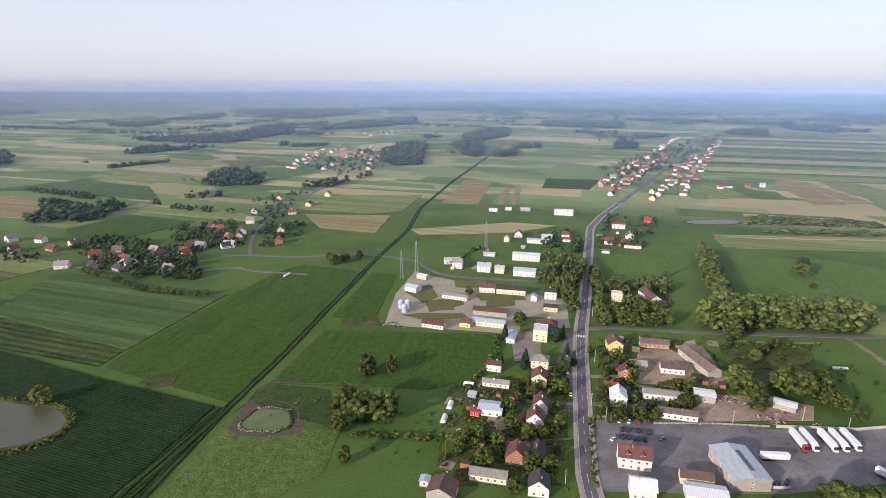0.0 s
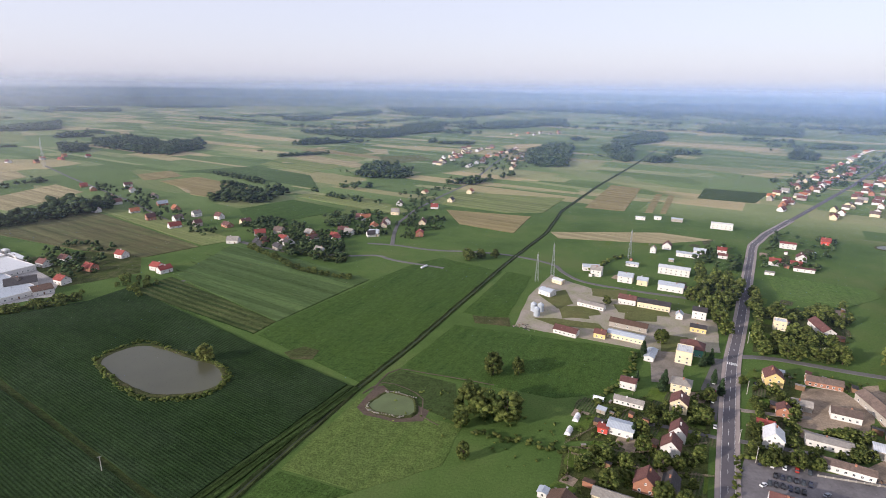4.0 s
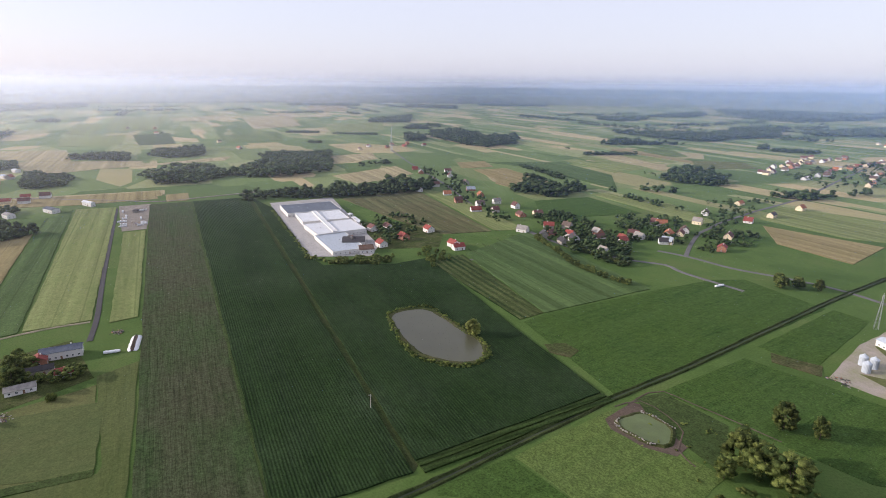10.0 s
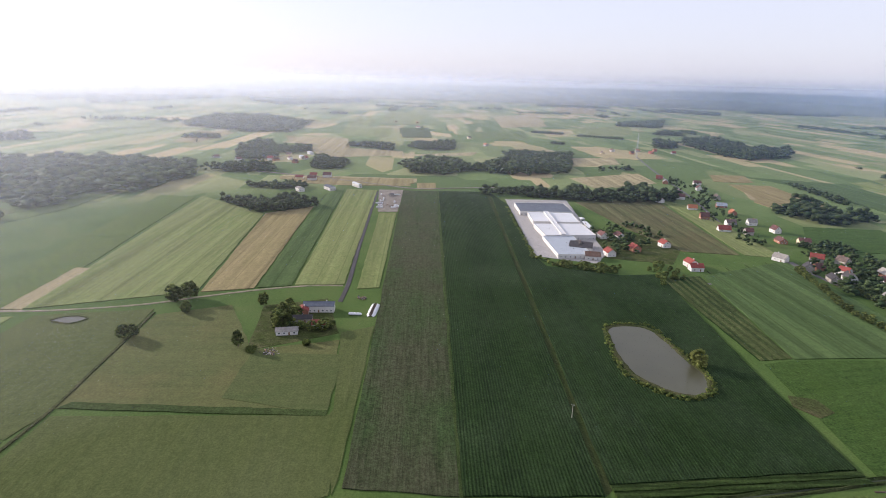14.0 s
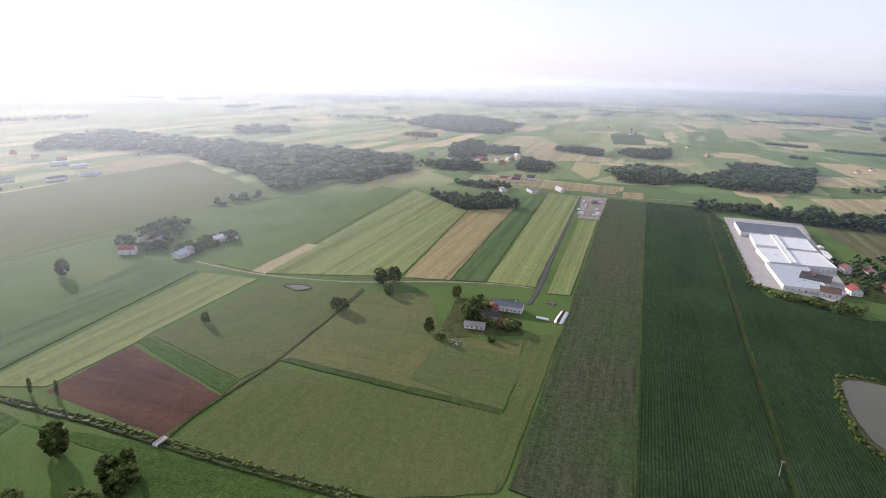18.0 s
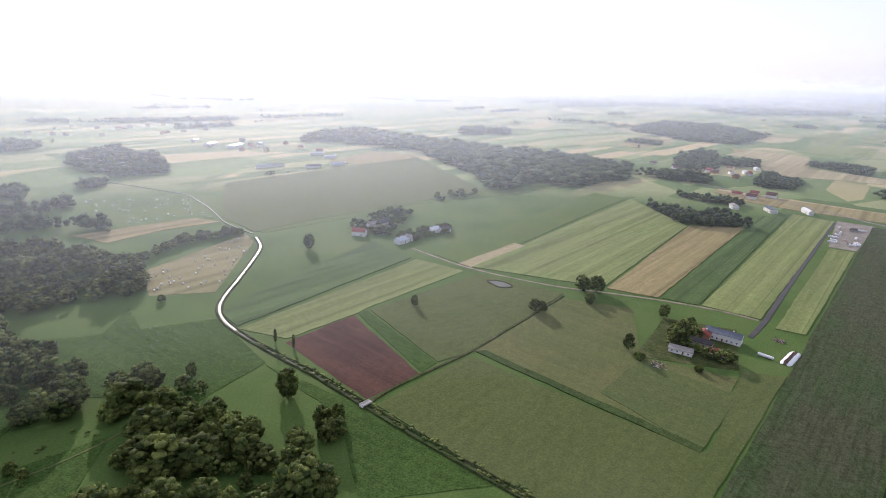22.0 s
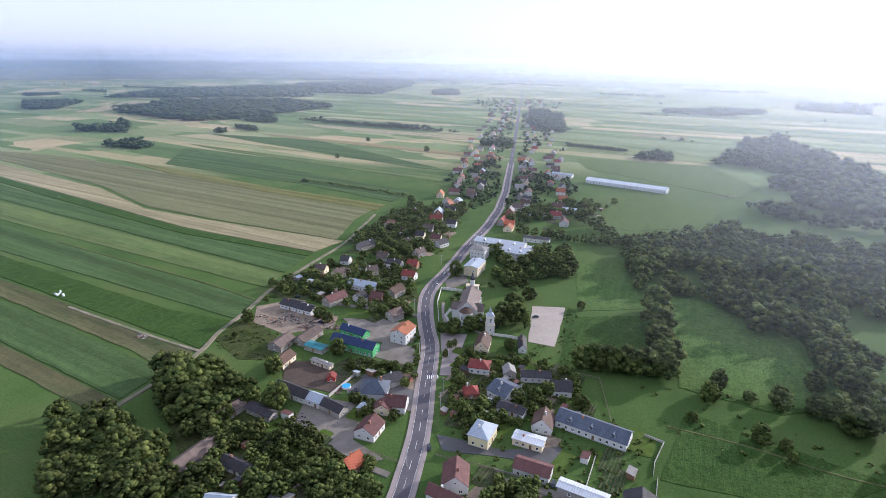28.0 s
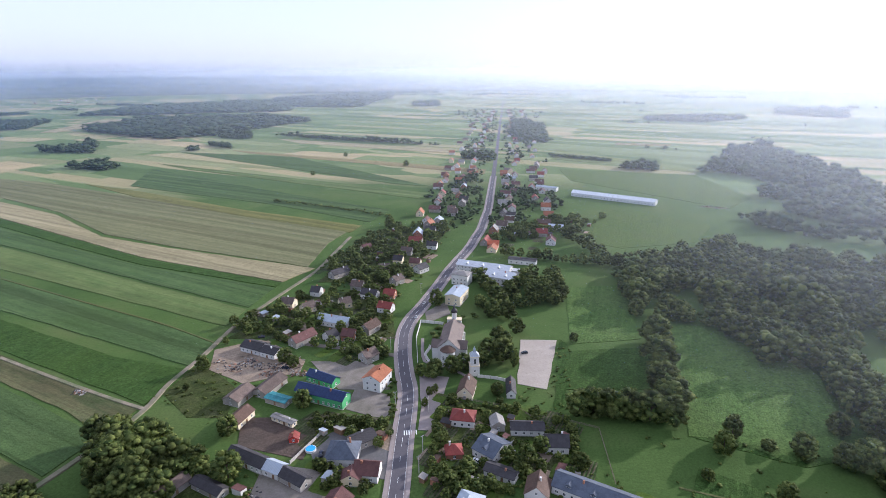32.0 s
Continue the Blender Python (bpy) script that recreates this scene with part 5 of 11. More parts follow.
field("garden", [(194.5, -401.0), (182.8, -554.0), (124.9, -565.6), (124.0, -415.6)], "garden", 0.1, "mixed vegetable garden and rough grass", "garden")
field("garden", [(67.1, -262.3), (3.9, -255.8), (-11.2, -218.7), (53.4, -197.9)], "garden", 0.1, "mixed vegetable garden and rough grass", "garden")
field("garden", [(208.6, -237.5), (203.8, -269.3), (167.5, -246.3), (158.7, -222.5), (177.5, -218.4)], "garden", 0.1, "mixed vegetable garden and rough grass", "garden")
field("garden", [(147.7, -159.4), (107.5, -175.9), (78.6, -157.6), (73.0, -131.9), (122.7, -122.4)], "garden", 0.1, "mixed vegetable garden and rough grass", "garden")
field("garden", [(198.7, -180.9), (161.5, -193.7), (118.5, -165.2), (154.5, -142.8)], "garden", 0.1, "mixed vegetable garden and rough grass", "garden")
field("garden", [(-374.6, 548.4), (-278.7, 539.5), (-252.7, 490.7), (-332.4, 494.8)], "garden", 0.1, "mixed vegetable garden and rough grass", "garden")
field("garden", [(-565.9, 382.0), (-482.8, 462.0), (-415.3, 392.6), (-457.5, 324.4)], "garden", 0.1, "mixed vegetable garden and rough grass", "garden")
field("garden", [(-401.4, 15.3), (-405.6, 63.0), (-341.0, 63.2), (-329.2, 4.1)], "garden", 0.1, "mixed vegetable garden and rough grass", "garden")
field("grass_patch", [(-35.8, 440.2), (-4.8, 448.3), (-1.5, 432.7), (-29.5, 414.4)], "hay", 0.3, "dry rough grass between gravel lanes", "grass")
field("grass_patch", [(-51.4, 408.4), (-34.0, 413.4), (-2.4, 413.5), (2.0, 404.3), (-33.0, 398.9)], "hay", 0.3, "dry rough grass between gravel lanes", "grass")
field("grass_patch", [(-11.8, 492.0), (19.0, 497.2), (17.9, 469.7), (-10.0, 473.7)], "hay", 0.3, "dry rough grass between gravel lanes", "grass")
field("grass_patch", [(7.5, 458.7), (48.3, 468.6), (50.9, 446.3), (12.0, 442.4)], "hay", 0.3, "dry rough grass between gravel lanes", "grass")
field("grass_patch", [(-54.5, 461.0), (-33.3, 480.5), (-24.2, 449.0), (-35.3, 433.9)], "hay", 0.3, "dry rough grass between gravel lanes", "grass")
field("grass_patch", [(16.8, 442.2), (41.3, 448.0), (40.0, 432.4), (16.1, 425.9)], "hay", 0.3, "dry rough grass between gravel lanes", "grass")
field("grass_patch", [(42.4, 409.6), (60.4, 409.0), (54.7, 383.3), (40.3, 379.8)], "hay", 0.3, "dry rough grass between gravel lanes", "grass")
field("grass_patch", [(-30.3, 427.5), (-11.8, 431.8), (-9.3, 420.7), (-27.4, 417.8)], "hay", 0.3, "dry rough grass between gravel lanes", "grass")
ribbon("field_path", [(-124.5, 272.0), (-123.5, 292.0), (-118.5, 299.5), (-102.6, 299.5), (-79.6, 299.7), (-58.0, 299.0)], 0.7, "mud", 0.12, "trodden earth path across pasture", "path")
field("weed_patch", [(-199.3, 295.4), (-191.7, 307.3), (-178.9, 305.3), (-176.9, 292.9), (-189.5, 288.7)], "rough_grass", 0.3, "brown weedy patch in the meadow", "grass")


def road_details():
    line = smooth_line(MAIN, 3.0)
    z = 0.31
    quads_v, quads_f, run = [], [], 0.0
    for i in range(len(line) - 1):
        run += (line[i + 1] - line[i]).length
        if run % 12 < 5 and line[i].length < 1000:
            d = (line[i + 1] - line[i]).normalized()
            s = Vector((-d.y, d.x)) * 0.07
            k = len(quads_v)
            quads_v += [(p.x, p.y, z + 0.03) for p in (line[i] + s, line[i] - s, line[i + 1] - s, line[i + 1] + s)]
            quads_f.append((k, k + 1, k + 2, k + 3))
    tagged(new("road_marking", mesh("road_marking", quads_v, quads_f, "marking")), "white centre line dashes on the road", "road marking", kind="stuff")
    near = [p for p in line if p.length < 900]
    for side in (-1, 1):
        v, f = strip(shifted(near, side * 2.95), [(0.05, z + 0.022), (-0.05, z + 0.022)])
        tagged(new("road_marking", mesh("road_marking", v, f, "marking")), "white edge line of the road", "road marking", kind="structure")
        v, f = strip(shifted(near, side * 4.55), [(0.85, 0.0), (0.8, z + 0.12), (-0.8, z + 0.12), (-0.85, 0.0)])
        tagged(new("pavement", mesh("pavement", v, f, "pavement")), "pinkish paved footway with kerb beside the road", "pavement", kind="structure")
        v, f = strip(shifted(near, side * 3.4), [(0.35, z), (-0.35, z - 0.02)])
        tagged(new("verge", mesh("verge", v, f, "pavement")), "sandy verge between road and footway", "verge", kind="structure")


road_details()

# ---- buildings ----
SHARED = {}
FAR = []


def window_mesh(w, h):
    """Frame, mullion, sill and two set-back panes as one connected part."""
    key = ("window", w, h)
    if key not in SHARED:
        xs, zs = (-w / 2, -w / 2 + 0.1, -0.045, 0.045, w / 2 - 0.1, w / 2), (0, 0.1, h - 0.1, h)
        v, f, index = [(x, -0.07, z) for z in zs for x in xs], [], []
        for r in range(3):
            for c in range(5):
                q = (r * 6 + c, r * 6 + c + 1, (r + 1) * 6 + c + 1, (r + 1) * 6 + c)
                if r == 1 and c in (1, 3):
                    k = len(v)
                    v += [(v[p][0], -0.01, v[p][2]) for p in q]
                    f += [(q[s], q[(s + 1) % 4], k + (s + 1) % 4, k + s) for s in range(4)] + [(k, k + 1, k + 2, k + 3)]
                    index += [1, 1, 1, 1, 0]
                else:
                    f.append(q)
                    index.append(1)
        k = len(v)
        v += [(-w / 2, 0.03, 0), (w / 2, 0.03, 0), (w / 2, 0.03, h), (-w / 2, 0.03, h), (-w / 2 - 0.1, -0.18, -0.04), (w / 2 + 0.1, -0.18, -0.04)]
        f += [(0, 18, k + 3, k), (5, k + 1, k + 2, 23), (18, 23, k + 2, k + 3), (0, 5, k + 5, k + 4), (k, k + 4, k + 5, k + 1)]
        index += [1] * 5
        SHARED[key] = mesh("window", v, f, ["pane", "frame_paint"], index)
    return SHARED[key]


def shared_box(name, mat, *b):
    key = (name, mat, b)
    if key not in SHARED:
        SHARED[key] = mesh(name, *box(*b), mat)
    return SHARED[key]


def house(x, y, rot, length, width, h, rise, wall, roof, label, hip=False, dormers=0, category="house"):
    """A building whose ridge runs along its own x axis."""
    FOOT.append((x, y, length, width))
    if math.hypot(x, y) > 900 and length < 25:
        c, s = math.cos(radians(rot)), math.sin(radians(rot))
        a, b = length / 2, width / 2
        v = [(-a, -b, 0), (a, -b, 0), (a, b, 0), (-a, b, 0), (-a, -b, h), (a, -b, h), (a, b, h), (-a, b, h), (-a, 0, h + rise), (a, 0, h + rise)]
        f = [(0, 1, 5, 4), (2, 3, 7, 6), (1, 2, 6, 9, 5), (3, 0, 4, 8, 7)]
        o = 0.5
        r = [(-a - o, 0, h + rise + 0.1), (a + o, 0, h + rise + 0.1)] + [(p, q * (b + o), h - o * rise / b + 0.1) for q in (-1, 1) for p in (-a - o, a + o)]
        move = lambda pts: [(x + p * c - q * s, y + p * s + q * c, z) for p, q, z in pts]
        FAR.append((move(v), f, wall))
        FAR.append((move(r), [(0, 2, 3, 1), (0, 1, 5, 4)], roof))
        return None
    rng = random.Random(int(x * 13 + y * 7))
    far = math.hypot(x, y)
    if length > 40 or ("warehouse" in label) or ("hall" in label) or ("barn" in label) or ("shed" in label):
        category = "barn" if "barn" in label else ("shed" if "shed" in label else "hall")
    ob = thing("house" if category == "house" else category, x, y, rot, 0, label, category)
    a, b = length / 2, width / 2
    base = part("plinth", mesh("plinth", *box(-a - 0.06, -b - 0.06, -0.3, a + 0.06, b + 0.06, 0.4), "concrete"), ob) if far < 480 else None
    if rise < 0.05:
        part("wall", mesh("wall", *box(-a, -b, -0.3, a, b, h), wall), ob)
        part("roof", mesh("roof", *join([box(-a + 0.3, -b + 0.3, h - 0.02, a - 0.3, b - 0.3, h + 0.12)]), roof), ob)
        e = 0.35
        v, f = join([box(-a - 0.05, -b - 0.05, h, a + 0.05, -b + e, h + 0.45), box(-a - 0.05, b - e, h, a + 0.05, b + 0.05, h + 0.45),
                     box(-a - 0.05, -b + e, h, -a + e, b - e, h + 0.45), box(a - e, -b + e, h, a + 0.05, b - e, h + 0.45)])
        part("parapet", mesh("parapet", v, f, wall), ob)
        for k in range(2 if far < 850 else 0):
            part("roof_vent", shared_box("roof_vent", "steel", -0.5, -0.4, 0, 0.5, 0.4, 0.9), ob, pose(rng.uniform(-a * 0.6, a * 0.6), rng.uniform(-b * 0.5, b * 0.5), h + 0.1))
    else:
        if hip:
            part("wall", mesh("wall", *box(-a, -b, -0.3, a, b, h), wall), ob)
            o, r = 0.5, max(0.3, a - b * 0.9)
            v = [(-a - o, -b - o, h - 0.15), (a + o, -b - o, h - 0.15), (a + o, b + o, h - 0.15), (-a - o, b + o, h - 0.15), (-r, 0, h + rise), (r, 0, h + rise),
                 (-a - o, -b - o, h - 0.32), (a + o, -b - o, h - 0.32), (a + o, b + o, h - 0.32), (-a - o, b + o, h - 0.32)]
            f = [(0, 1, 5, 4), (1, 2, 5), (2, 3, 4, 5), (3, 0, 4), (6, 7, 1, 0), (7, 8, 2, 1), (8, 9, 3, 2), (9, 6, 0, 3), (9, 8, 7, 6)]
            part("roof", mesh("roof", v, f, roof), ob)
        else:
            v = [(-a, -b, -0.3), (a, -b, -0.3), (a, b, -0.3), (-a, b, -0.3), (-a, -b, h), (a, -b, h), (a, b, h), (-a, b, h), (-a, 0, h + rise - 0.05), (a, 0, h + rise - 0.05)]
            f = [(0, 1, 5, 4), (2, 3, 7, 6), (1, 2, 6, 9, 5), (3, 0, 4, 8, 7), (3, 2, 1, 0), (4, 5, 9, 8), (6, 7, 8, 9)]
            part("wall", mesh("wall", v, f, wall), ob)
            o, s, th = 0.45, rise / b, 0.18
            pieces = []
            for side in (-1, 1):
                y1, z1 = side * (b + o), h - o * s
                q = [(-a - o, 0, h + rise), (a + o, 0, h + rise), (a + o, y1, z1), (-a - o, y1, z1)]
                v = [(p, r, z + th) for p, r, z in q] + q
                f = [(0, 1, 2, 3), (7, 6, 5, 4), (0, 4, 5, 1), (1, 5, 6, 2), (2, 6, 7, 3), (3, 7, 4, 0)]
                pieces.append((v, [p[::-1] for p in f] if side < 0 else f))
            part("roof", mesh("roof", *join(pieces), roof), ob)
            if far < 600:
                if "warehouse" in label:
                    part("skylight", mesh("skylight", [(p, -q * b, h + rise - q * rise + 0.24) for p, q in ((-a * 0.6, 0.12), (a * 0.6, 0.12), (a * 0.6, 0.4), (-a * 0.6, 0.4))], [(0, 3, 2, 1)], "slate"), ob)
                part("ridge_cap", mesh("ridge_cap", *box(-a - o, -0.14, h + rise + 0.1, a + o, 0.14, h + rise + 0.26), roof), ob)
        if category == "house" and far < 950:
            cx, cy = rng.uniform(-a * 0.5, a * 0.5), rng.choice((-1, 1)) * b * 0.2
            top = h + rise + 0.7
            part("chimney", mesh("chimney", *join([box(-0.35, -0.35, h, 0.35, 0.35, top), box(-0.42, -0.42, top, 0.42, 0.42, top + 0.12)]), "brickc" if rng.random() < 0.6 else "white"), ob, pose(cx, cy, 0))
        for k in range(dormers):
            dx = (k - (dormers - 1) / 2) * length / (dormers + 0.3)
            v, f = join([box(-1.1, -b * 0.8, h + 0.1, 1.1, -b * 0.15, h + 1.5)])
            for side in (-1,):
                part("dormer", mesh("dormer", v, f, wall), ob, pose(dx, 0, 0))
            q = [(-1.4, -b * 0.8 - 0.3, h + 1.3), (0, -b * 0.8 - 0.3, h + 2.5), (1.4, -b * 0.8 - 0.3, h + 1.3), (-1.4, 0, h + 1.3), (0, 0, h + 2.5), (1.4, 0, h + 1.3)]
            part("dormer_roof", mesh("dormer_roof", q, [(0, 1, 4, 3), (1, 2, 5, 4), (0, 2, 1), (3, 4, 5), (0, 3, 5, 2)], roof), ob, pose(dx, 0, 0))
            part("window", window_mesh(1.1, 1.1), ob, pose(dx, -b * 0.8, h + 0.25))
    if far > 900:
        return ob
    step = 2.9 if far < 480 else 4.2
    plainish = wall == "grey_wall"
    floors = max(1, int(h / 2.9))
    for level in range(floors):
        z = 1.0 + level * 2.9
        for side in (-1, 1):
            n = max(1, int((length - 1.5) / (step * (2.2 if plainish else 1.0))))
            for i in range(n):
                px = (i + 0.5) * (length - 1.0) / n - (length - 1.0) / 2
                if level == 0 and side < 0 and i == n // 2:
                    part("door", shared_box("door", "door_wood", -0.55, -0.1, 0, 0.55, 0.05, 2.1), ob, pose(px, side * b, 0.25))
                    continue
                part("window", window_mesh(1.2, 1.35), ob, pose(px, side * b, z, 0, 0, 0 if side < 0 else 180))
        for side in (-1, 1):
            n = 1 if plainish else max(1, int((width - 1.5) / 3.6))
            for i in range(n):
                py = (i + 0.5) * (width - 1.0) / n - (width - 1.0) / 2
                part("window", window_mesh(1.2, 1.35), ob, pose(side * a, py, z, 0, 0, 90 if side > 0 else -90))
    if rise > 2.2 and not hip:
        for side in (-1, 1):
            part("window", window_mesh(1.0, 1.1), ob, pose(side * a, 0, h + 0.3, 0, 0, 90 if side > 0 else -90))
    return ob


def house_row(pts, count, off, seed, label):
    """Houses on both sides of a line, gable or eaves to it."""
    rng = random.Random(seed)
    line = smooth_line(pts, 4.0)
    n = sides(line)
    for k in range(count):
        i = min(len(line) - 2, int((k + rng.random()) / count * (len(line) - 1)))
        side = 1 if k % 2 else -1
        d = line[i + 1] - line[i]
        p = line[i] + n[i] * side * (off + rng.uniform(-4, 14))
        turn = math.degrees(math.atan2(d.y, d.x)) + rng.choice((0, 90)) + rng.uniform(-5, 5)
        wall = rng.choice(("white", "white", "white", "cream", "grey_wall", "brickc", "grey_wall"))
        roof = rng.choice(("red", "brown", "brown", "dark", "grey", "old_roof", "zinc", "rust", "dark_brown"))
        tint = {"red": "bright red", "brown": "brown", "dark": "dark", "grey": "grey", "zinc": "pale metal", "rust": "rusty orange", "old_roof": "weathered", "dark_brown": "dark brown"}[roof]
        if p.length > 900:
            wall = rng.choice(("white", "cream", "white", "brickc", "grey_wall", "cream"))
            roof = rng.choice(("red", "brown", "rust", "brown", "grey", "old_roof", "dark_brown"))
        house(round(p.x, 1), round(p.y, 1), turn, rng.uniform(9, 14), rng.uniform(8, 9.5), rng.choice((3.2, 4, 4.5)), rng.uniform(3.0, 4.4), wall, roof, label + " with " + tint + " roof")


def church(x, y, rot):
    ob = thing("church", x, y, rot, 0, "white baroque village church with grey-brown roof and small turret", "church")
    def gabled(L, W, h, rise):
        a, b = L / 2, W / 2
        v = [(-a, -b, -0.3), (a, -b, -0.3), (a, b, -0.3), (-a, b, -0.3), (-a, -b, h), (a, -b, h), (a, b, h), (-a, b, h), (-a, 0, h + rise), (a, 0, h + rise)]
        walls = (v, [(0, 1, 5, 4), (2, 3, 7, 6), (1, 2, 6, 9, 5), (3, 0, 4, 8, 7)])
        o = 0.5
        s = rise / b
        roofs = []
        for side in (-1, 1):
            q = [(-a - o, 0, h + rise + 0.05), (a + o, 0, h + rise + 0.05), (a + o, side * (b + o), h - o * s + 0.05), (-a - o, side * (b + o), h - o * s + 0.05)]
            roofs.append(([(p, r, z + 0.25) for p, r, z in q] + q, [p[::-1] if side < 0 else p for p in [(0, 1, 2, 3), (7, 6, 5, 4), (0, 4, 5, 1), (1, 5, 6, 2), (2, 6, 7, 3), (3, 7, 4, 0)]]))
        return walls, join(roofs)
    w, r = gabled(30, 12, 9.0, 5.4)
    part("nave_wall", mesh("nave_wall", *w, "white"), ob)
    part("nave_roof", mesh("nave_roof", *r, "church_roof"), ob)
    w, r = gabled(20, 7.5, 7.5, 3.2)
    part("transept_wall", mesh("transept_wall", *w, "white"), ob, pose(-8, 0, 0, 0, 0, 90))
    part("transept_roof", mesh("transept_roof", *r, "church_roof"), ob, pose(-8, 0, 0, 0, 0, 90))
    part("apse", mesh("apse", *turned(20, [(4.0, -0.3), (4.0, 8.6), (4.3, 8.7)]), "white"), ob, pose(-16.5, 0, 0))
    part("apse_roof", mesh("apse_roof", *turned(20, [(4.5, 8.7), (2.2, 10.6), (0.05, 11.4)]), "dark_brown"), ob, pose(-16.5, 0, 0))
    part("porch", mesh("porch", *box(14.0, -4.2, -0.3, 17.5, 4.2, 13.0), "white"), ob)
    part("porch_cornice", mesh("porch_cornice", *box(13.8, -4.5, 13.0, 17.8, 4.5, 13.5), "cream"), ob)
    t = part("turret", mesh("turret", *turned(8, [(1.5, 11.0), (1.5, 18.0), (1.9, 18.2)]), "white"), ob, pose(14.5, 0, 0))
    part("cupola", mesh("cupola", *turned(12, [(1.9, 18.2), (2.1, 19.0), (1.4, 20.2), (0.5, 20.8), (0.65, 21.6), (0.1, 23.6)]), "dark", smooth=True), t)
    part("cross", mesh("cross", *join([box(-0.07, -0.07, 23.2, 0.07, 0.07, 25.2), box(-0.07, -0.5, 24.3, 0.07, 0.5, 24.45)]), "steel"), t)
    for side in (-1, 1):
        for px in (-1, 4, 9):
            part("window", window_mesh(1.4, 3.6), ob, pose(px, side * 6.5, 3.4, 0, 0, 0 if side < 0 else 180))
            part("buttress", mesh("buttress", *box(px + 1.9, side * 6.5 - 0.6, -0.3, px + 2.9, side * 6.5 + 0.6, 6.5), "white"), ob)
    for k in range(5):
        a = 110 + 35 * k
        part("window", window_mesh(1.1, 3.0), ob, pose(-16.5, 0, 0, 0, 0, a + 90) @ pose(0, -4.0, 3.6))


def bell_tower(x, y, rot):
    ob = thing("bell_tower", x, y, rot, 0, "white square bell tower with tiered cornices and grey cap", "tower")
    part("lower_stage", mesh("lower_stage", *box(-2.6, -2.6, -0.3, 2.6, 2.6, 6.0), "white"), ob)
    part("cornice", mesh("cornice", *box(-2.9, -2.9, 6.0, 2.9, 2.9, 6.4), "cream"), ob)
    part("upper_stage", mesh("upper_stage", *box(-2.2, -2.2, 6.4, 2.2, 2.2, 11.5), "white"), ob)
    part("cornice", mesh("cornice", *box(-2.6, -2.6, 11.5, 2.6, 2.6, 11.9), "cream"), ob)
    part("cap", mesh("cap", *turned(4, [(3.5, 11.9), (2.2, 13.0), (1.0, 13.8), (1.0, 15.0), (0.1, 17.0)]), "zinc"), ob, pose(0, 0, 0, 0, 0, 45))
    for k in range(4):
        m = pose(0, 0, 0, 0, 0, 90 * k) @ pose(0, -2.2, 7.4)
        part("sound_opening", window_mesh(1.3, 3.0), ob, m)
        part("sound_opening", window_mesh(0.9, 1.6), ob, pose(0, 0, 0, 0, 0, 90 * k) @ pose(0, -2.6, 2.5))


def silo(x, y):
    ob = thing("silo", x, y, 0, 0, "pale steel grain silo with conical roof", "silo", "silos at the works")
    part("drum", mesh("drum", *turned(18, [(2.4, -0.2), (2.4, 6.0)]), "zinc"), ob)
    part("cone_roof", mesh("cone_roof", *turned(18, [(2.55, 6.0), (0.5, 7.6), (0.4, 7.9)]), "zinc"), ob)
    part("ladder", mesh("ladder", *box(2.4, -0.25, 0, 2.5, 0.25, 6.2), "steel"), ob)


# ---- vehicles ----
def wheel(r, w):
    key = ("wheel", r, w)
    if key not in SHARED:
        v, f = turned(12, [(r * 0.55, -w / 2), (r, -w / 2 + 0.02), (r, w / 2 - 0.02), (r * 0.55, w / 2)])
        SHARED[key] = mesh("wheel", [(x, z, y) for x, y, z in v], [p[::-1] for p in f], "rubber")
    return SHARED[key]


def car(x, y, rot, kind):
    tone = ("black", "navy blue", "silver", "white", "dark red", "charcoal", "steel blue")[kind % 7]
    ob = thing("car", x, y, rot, 0.24, tone + " car parked on grey paving", "car", "cars")
    key = ("car_body", kind % 7)
    if key not in SHARED:
        v = []
        for px, z0, z1, w in ((-2.1, 0.35, 0.75, 0.78), (-1.7, 0.25, 0.95, 0.86), (1.2, 0.25, 0.9, 0.86), (2.1, 0.35, 0.68, 0.76)):
            v += [(px, -w, z0), (px, w, z0), (px, w, z1), (px, -w, z1)]
        f = [(0, 1, 2, 3)[::-1]] + [(4 * i + j, 4 * i + (j + 1) % 4, 4 * i + 4 + (j + 1) % 4, 4 * i + 4 + j) for i in range(3) for j in range(4)] + [(12, 13, 14, 15)]
        SHARED[key] = mesh("body", v, f, "paint_%d" % (kind % 7))
        v = [(-1.75, -0.8, 0.9), (1.0, -0.8, 0.88), (1.0, 0.8, 0.88), (-1.75, 0.8, 0.9), (-1.2, -0.62, 1.45), (0.2, -0.62, 1.45), (0.2, 0.62, 1.45), (-1.2, 0.62, 1.45)]
        f = [(0, 1, 5, 4), (1, 2, 6, 5), (2, 3, 7, 6), (3, 0, 4, 7), (4, 5, 6, 7)]
        SHARED["cabin", kind % 7] = mesh("cabin", v, f, ["pane", "paint_%d" % (kind % 7)], [0, 0, 0, 0, 1])
    part("body", SHARED[key], ob)
    part("cabin", SHARED["cabin", kind % 7], ob)
    for px in (-1.35, 1.35):
        for py in (-0.78, 0.78):
            part("wheel", wheel(0.32, 0.2), ob, pose(px, py, 0.32))


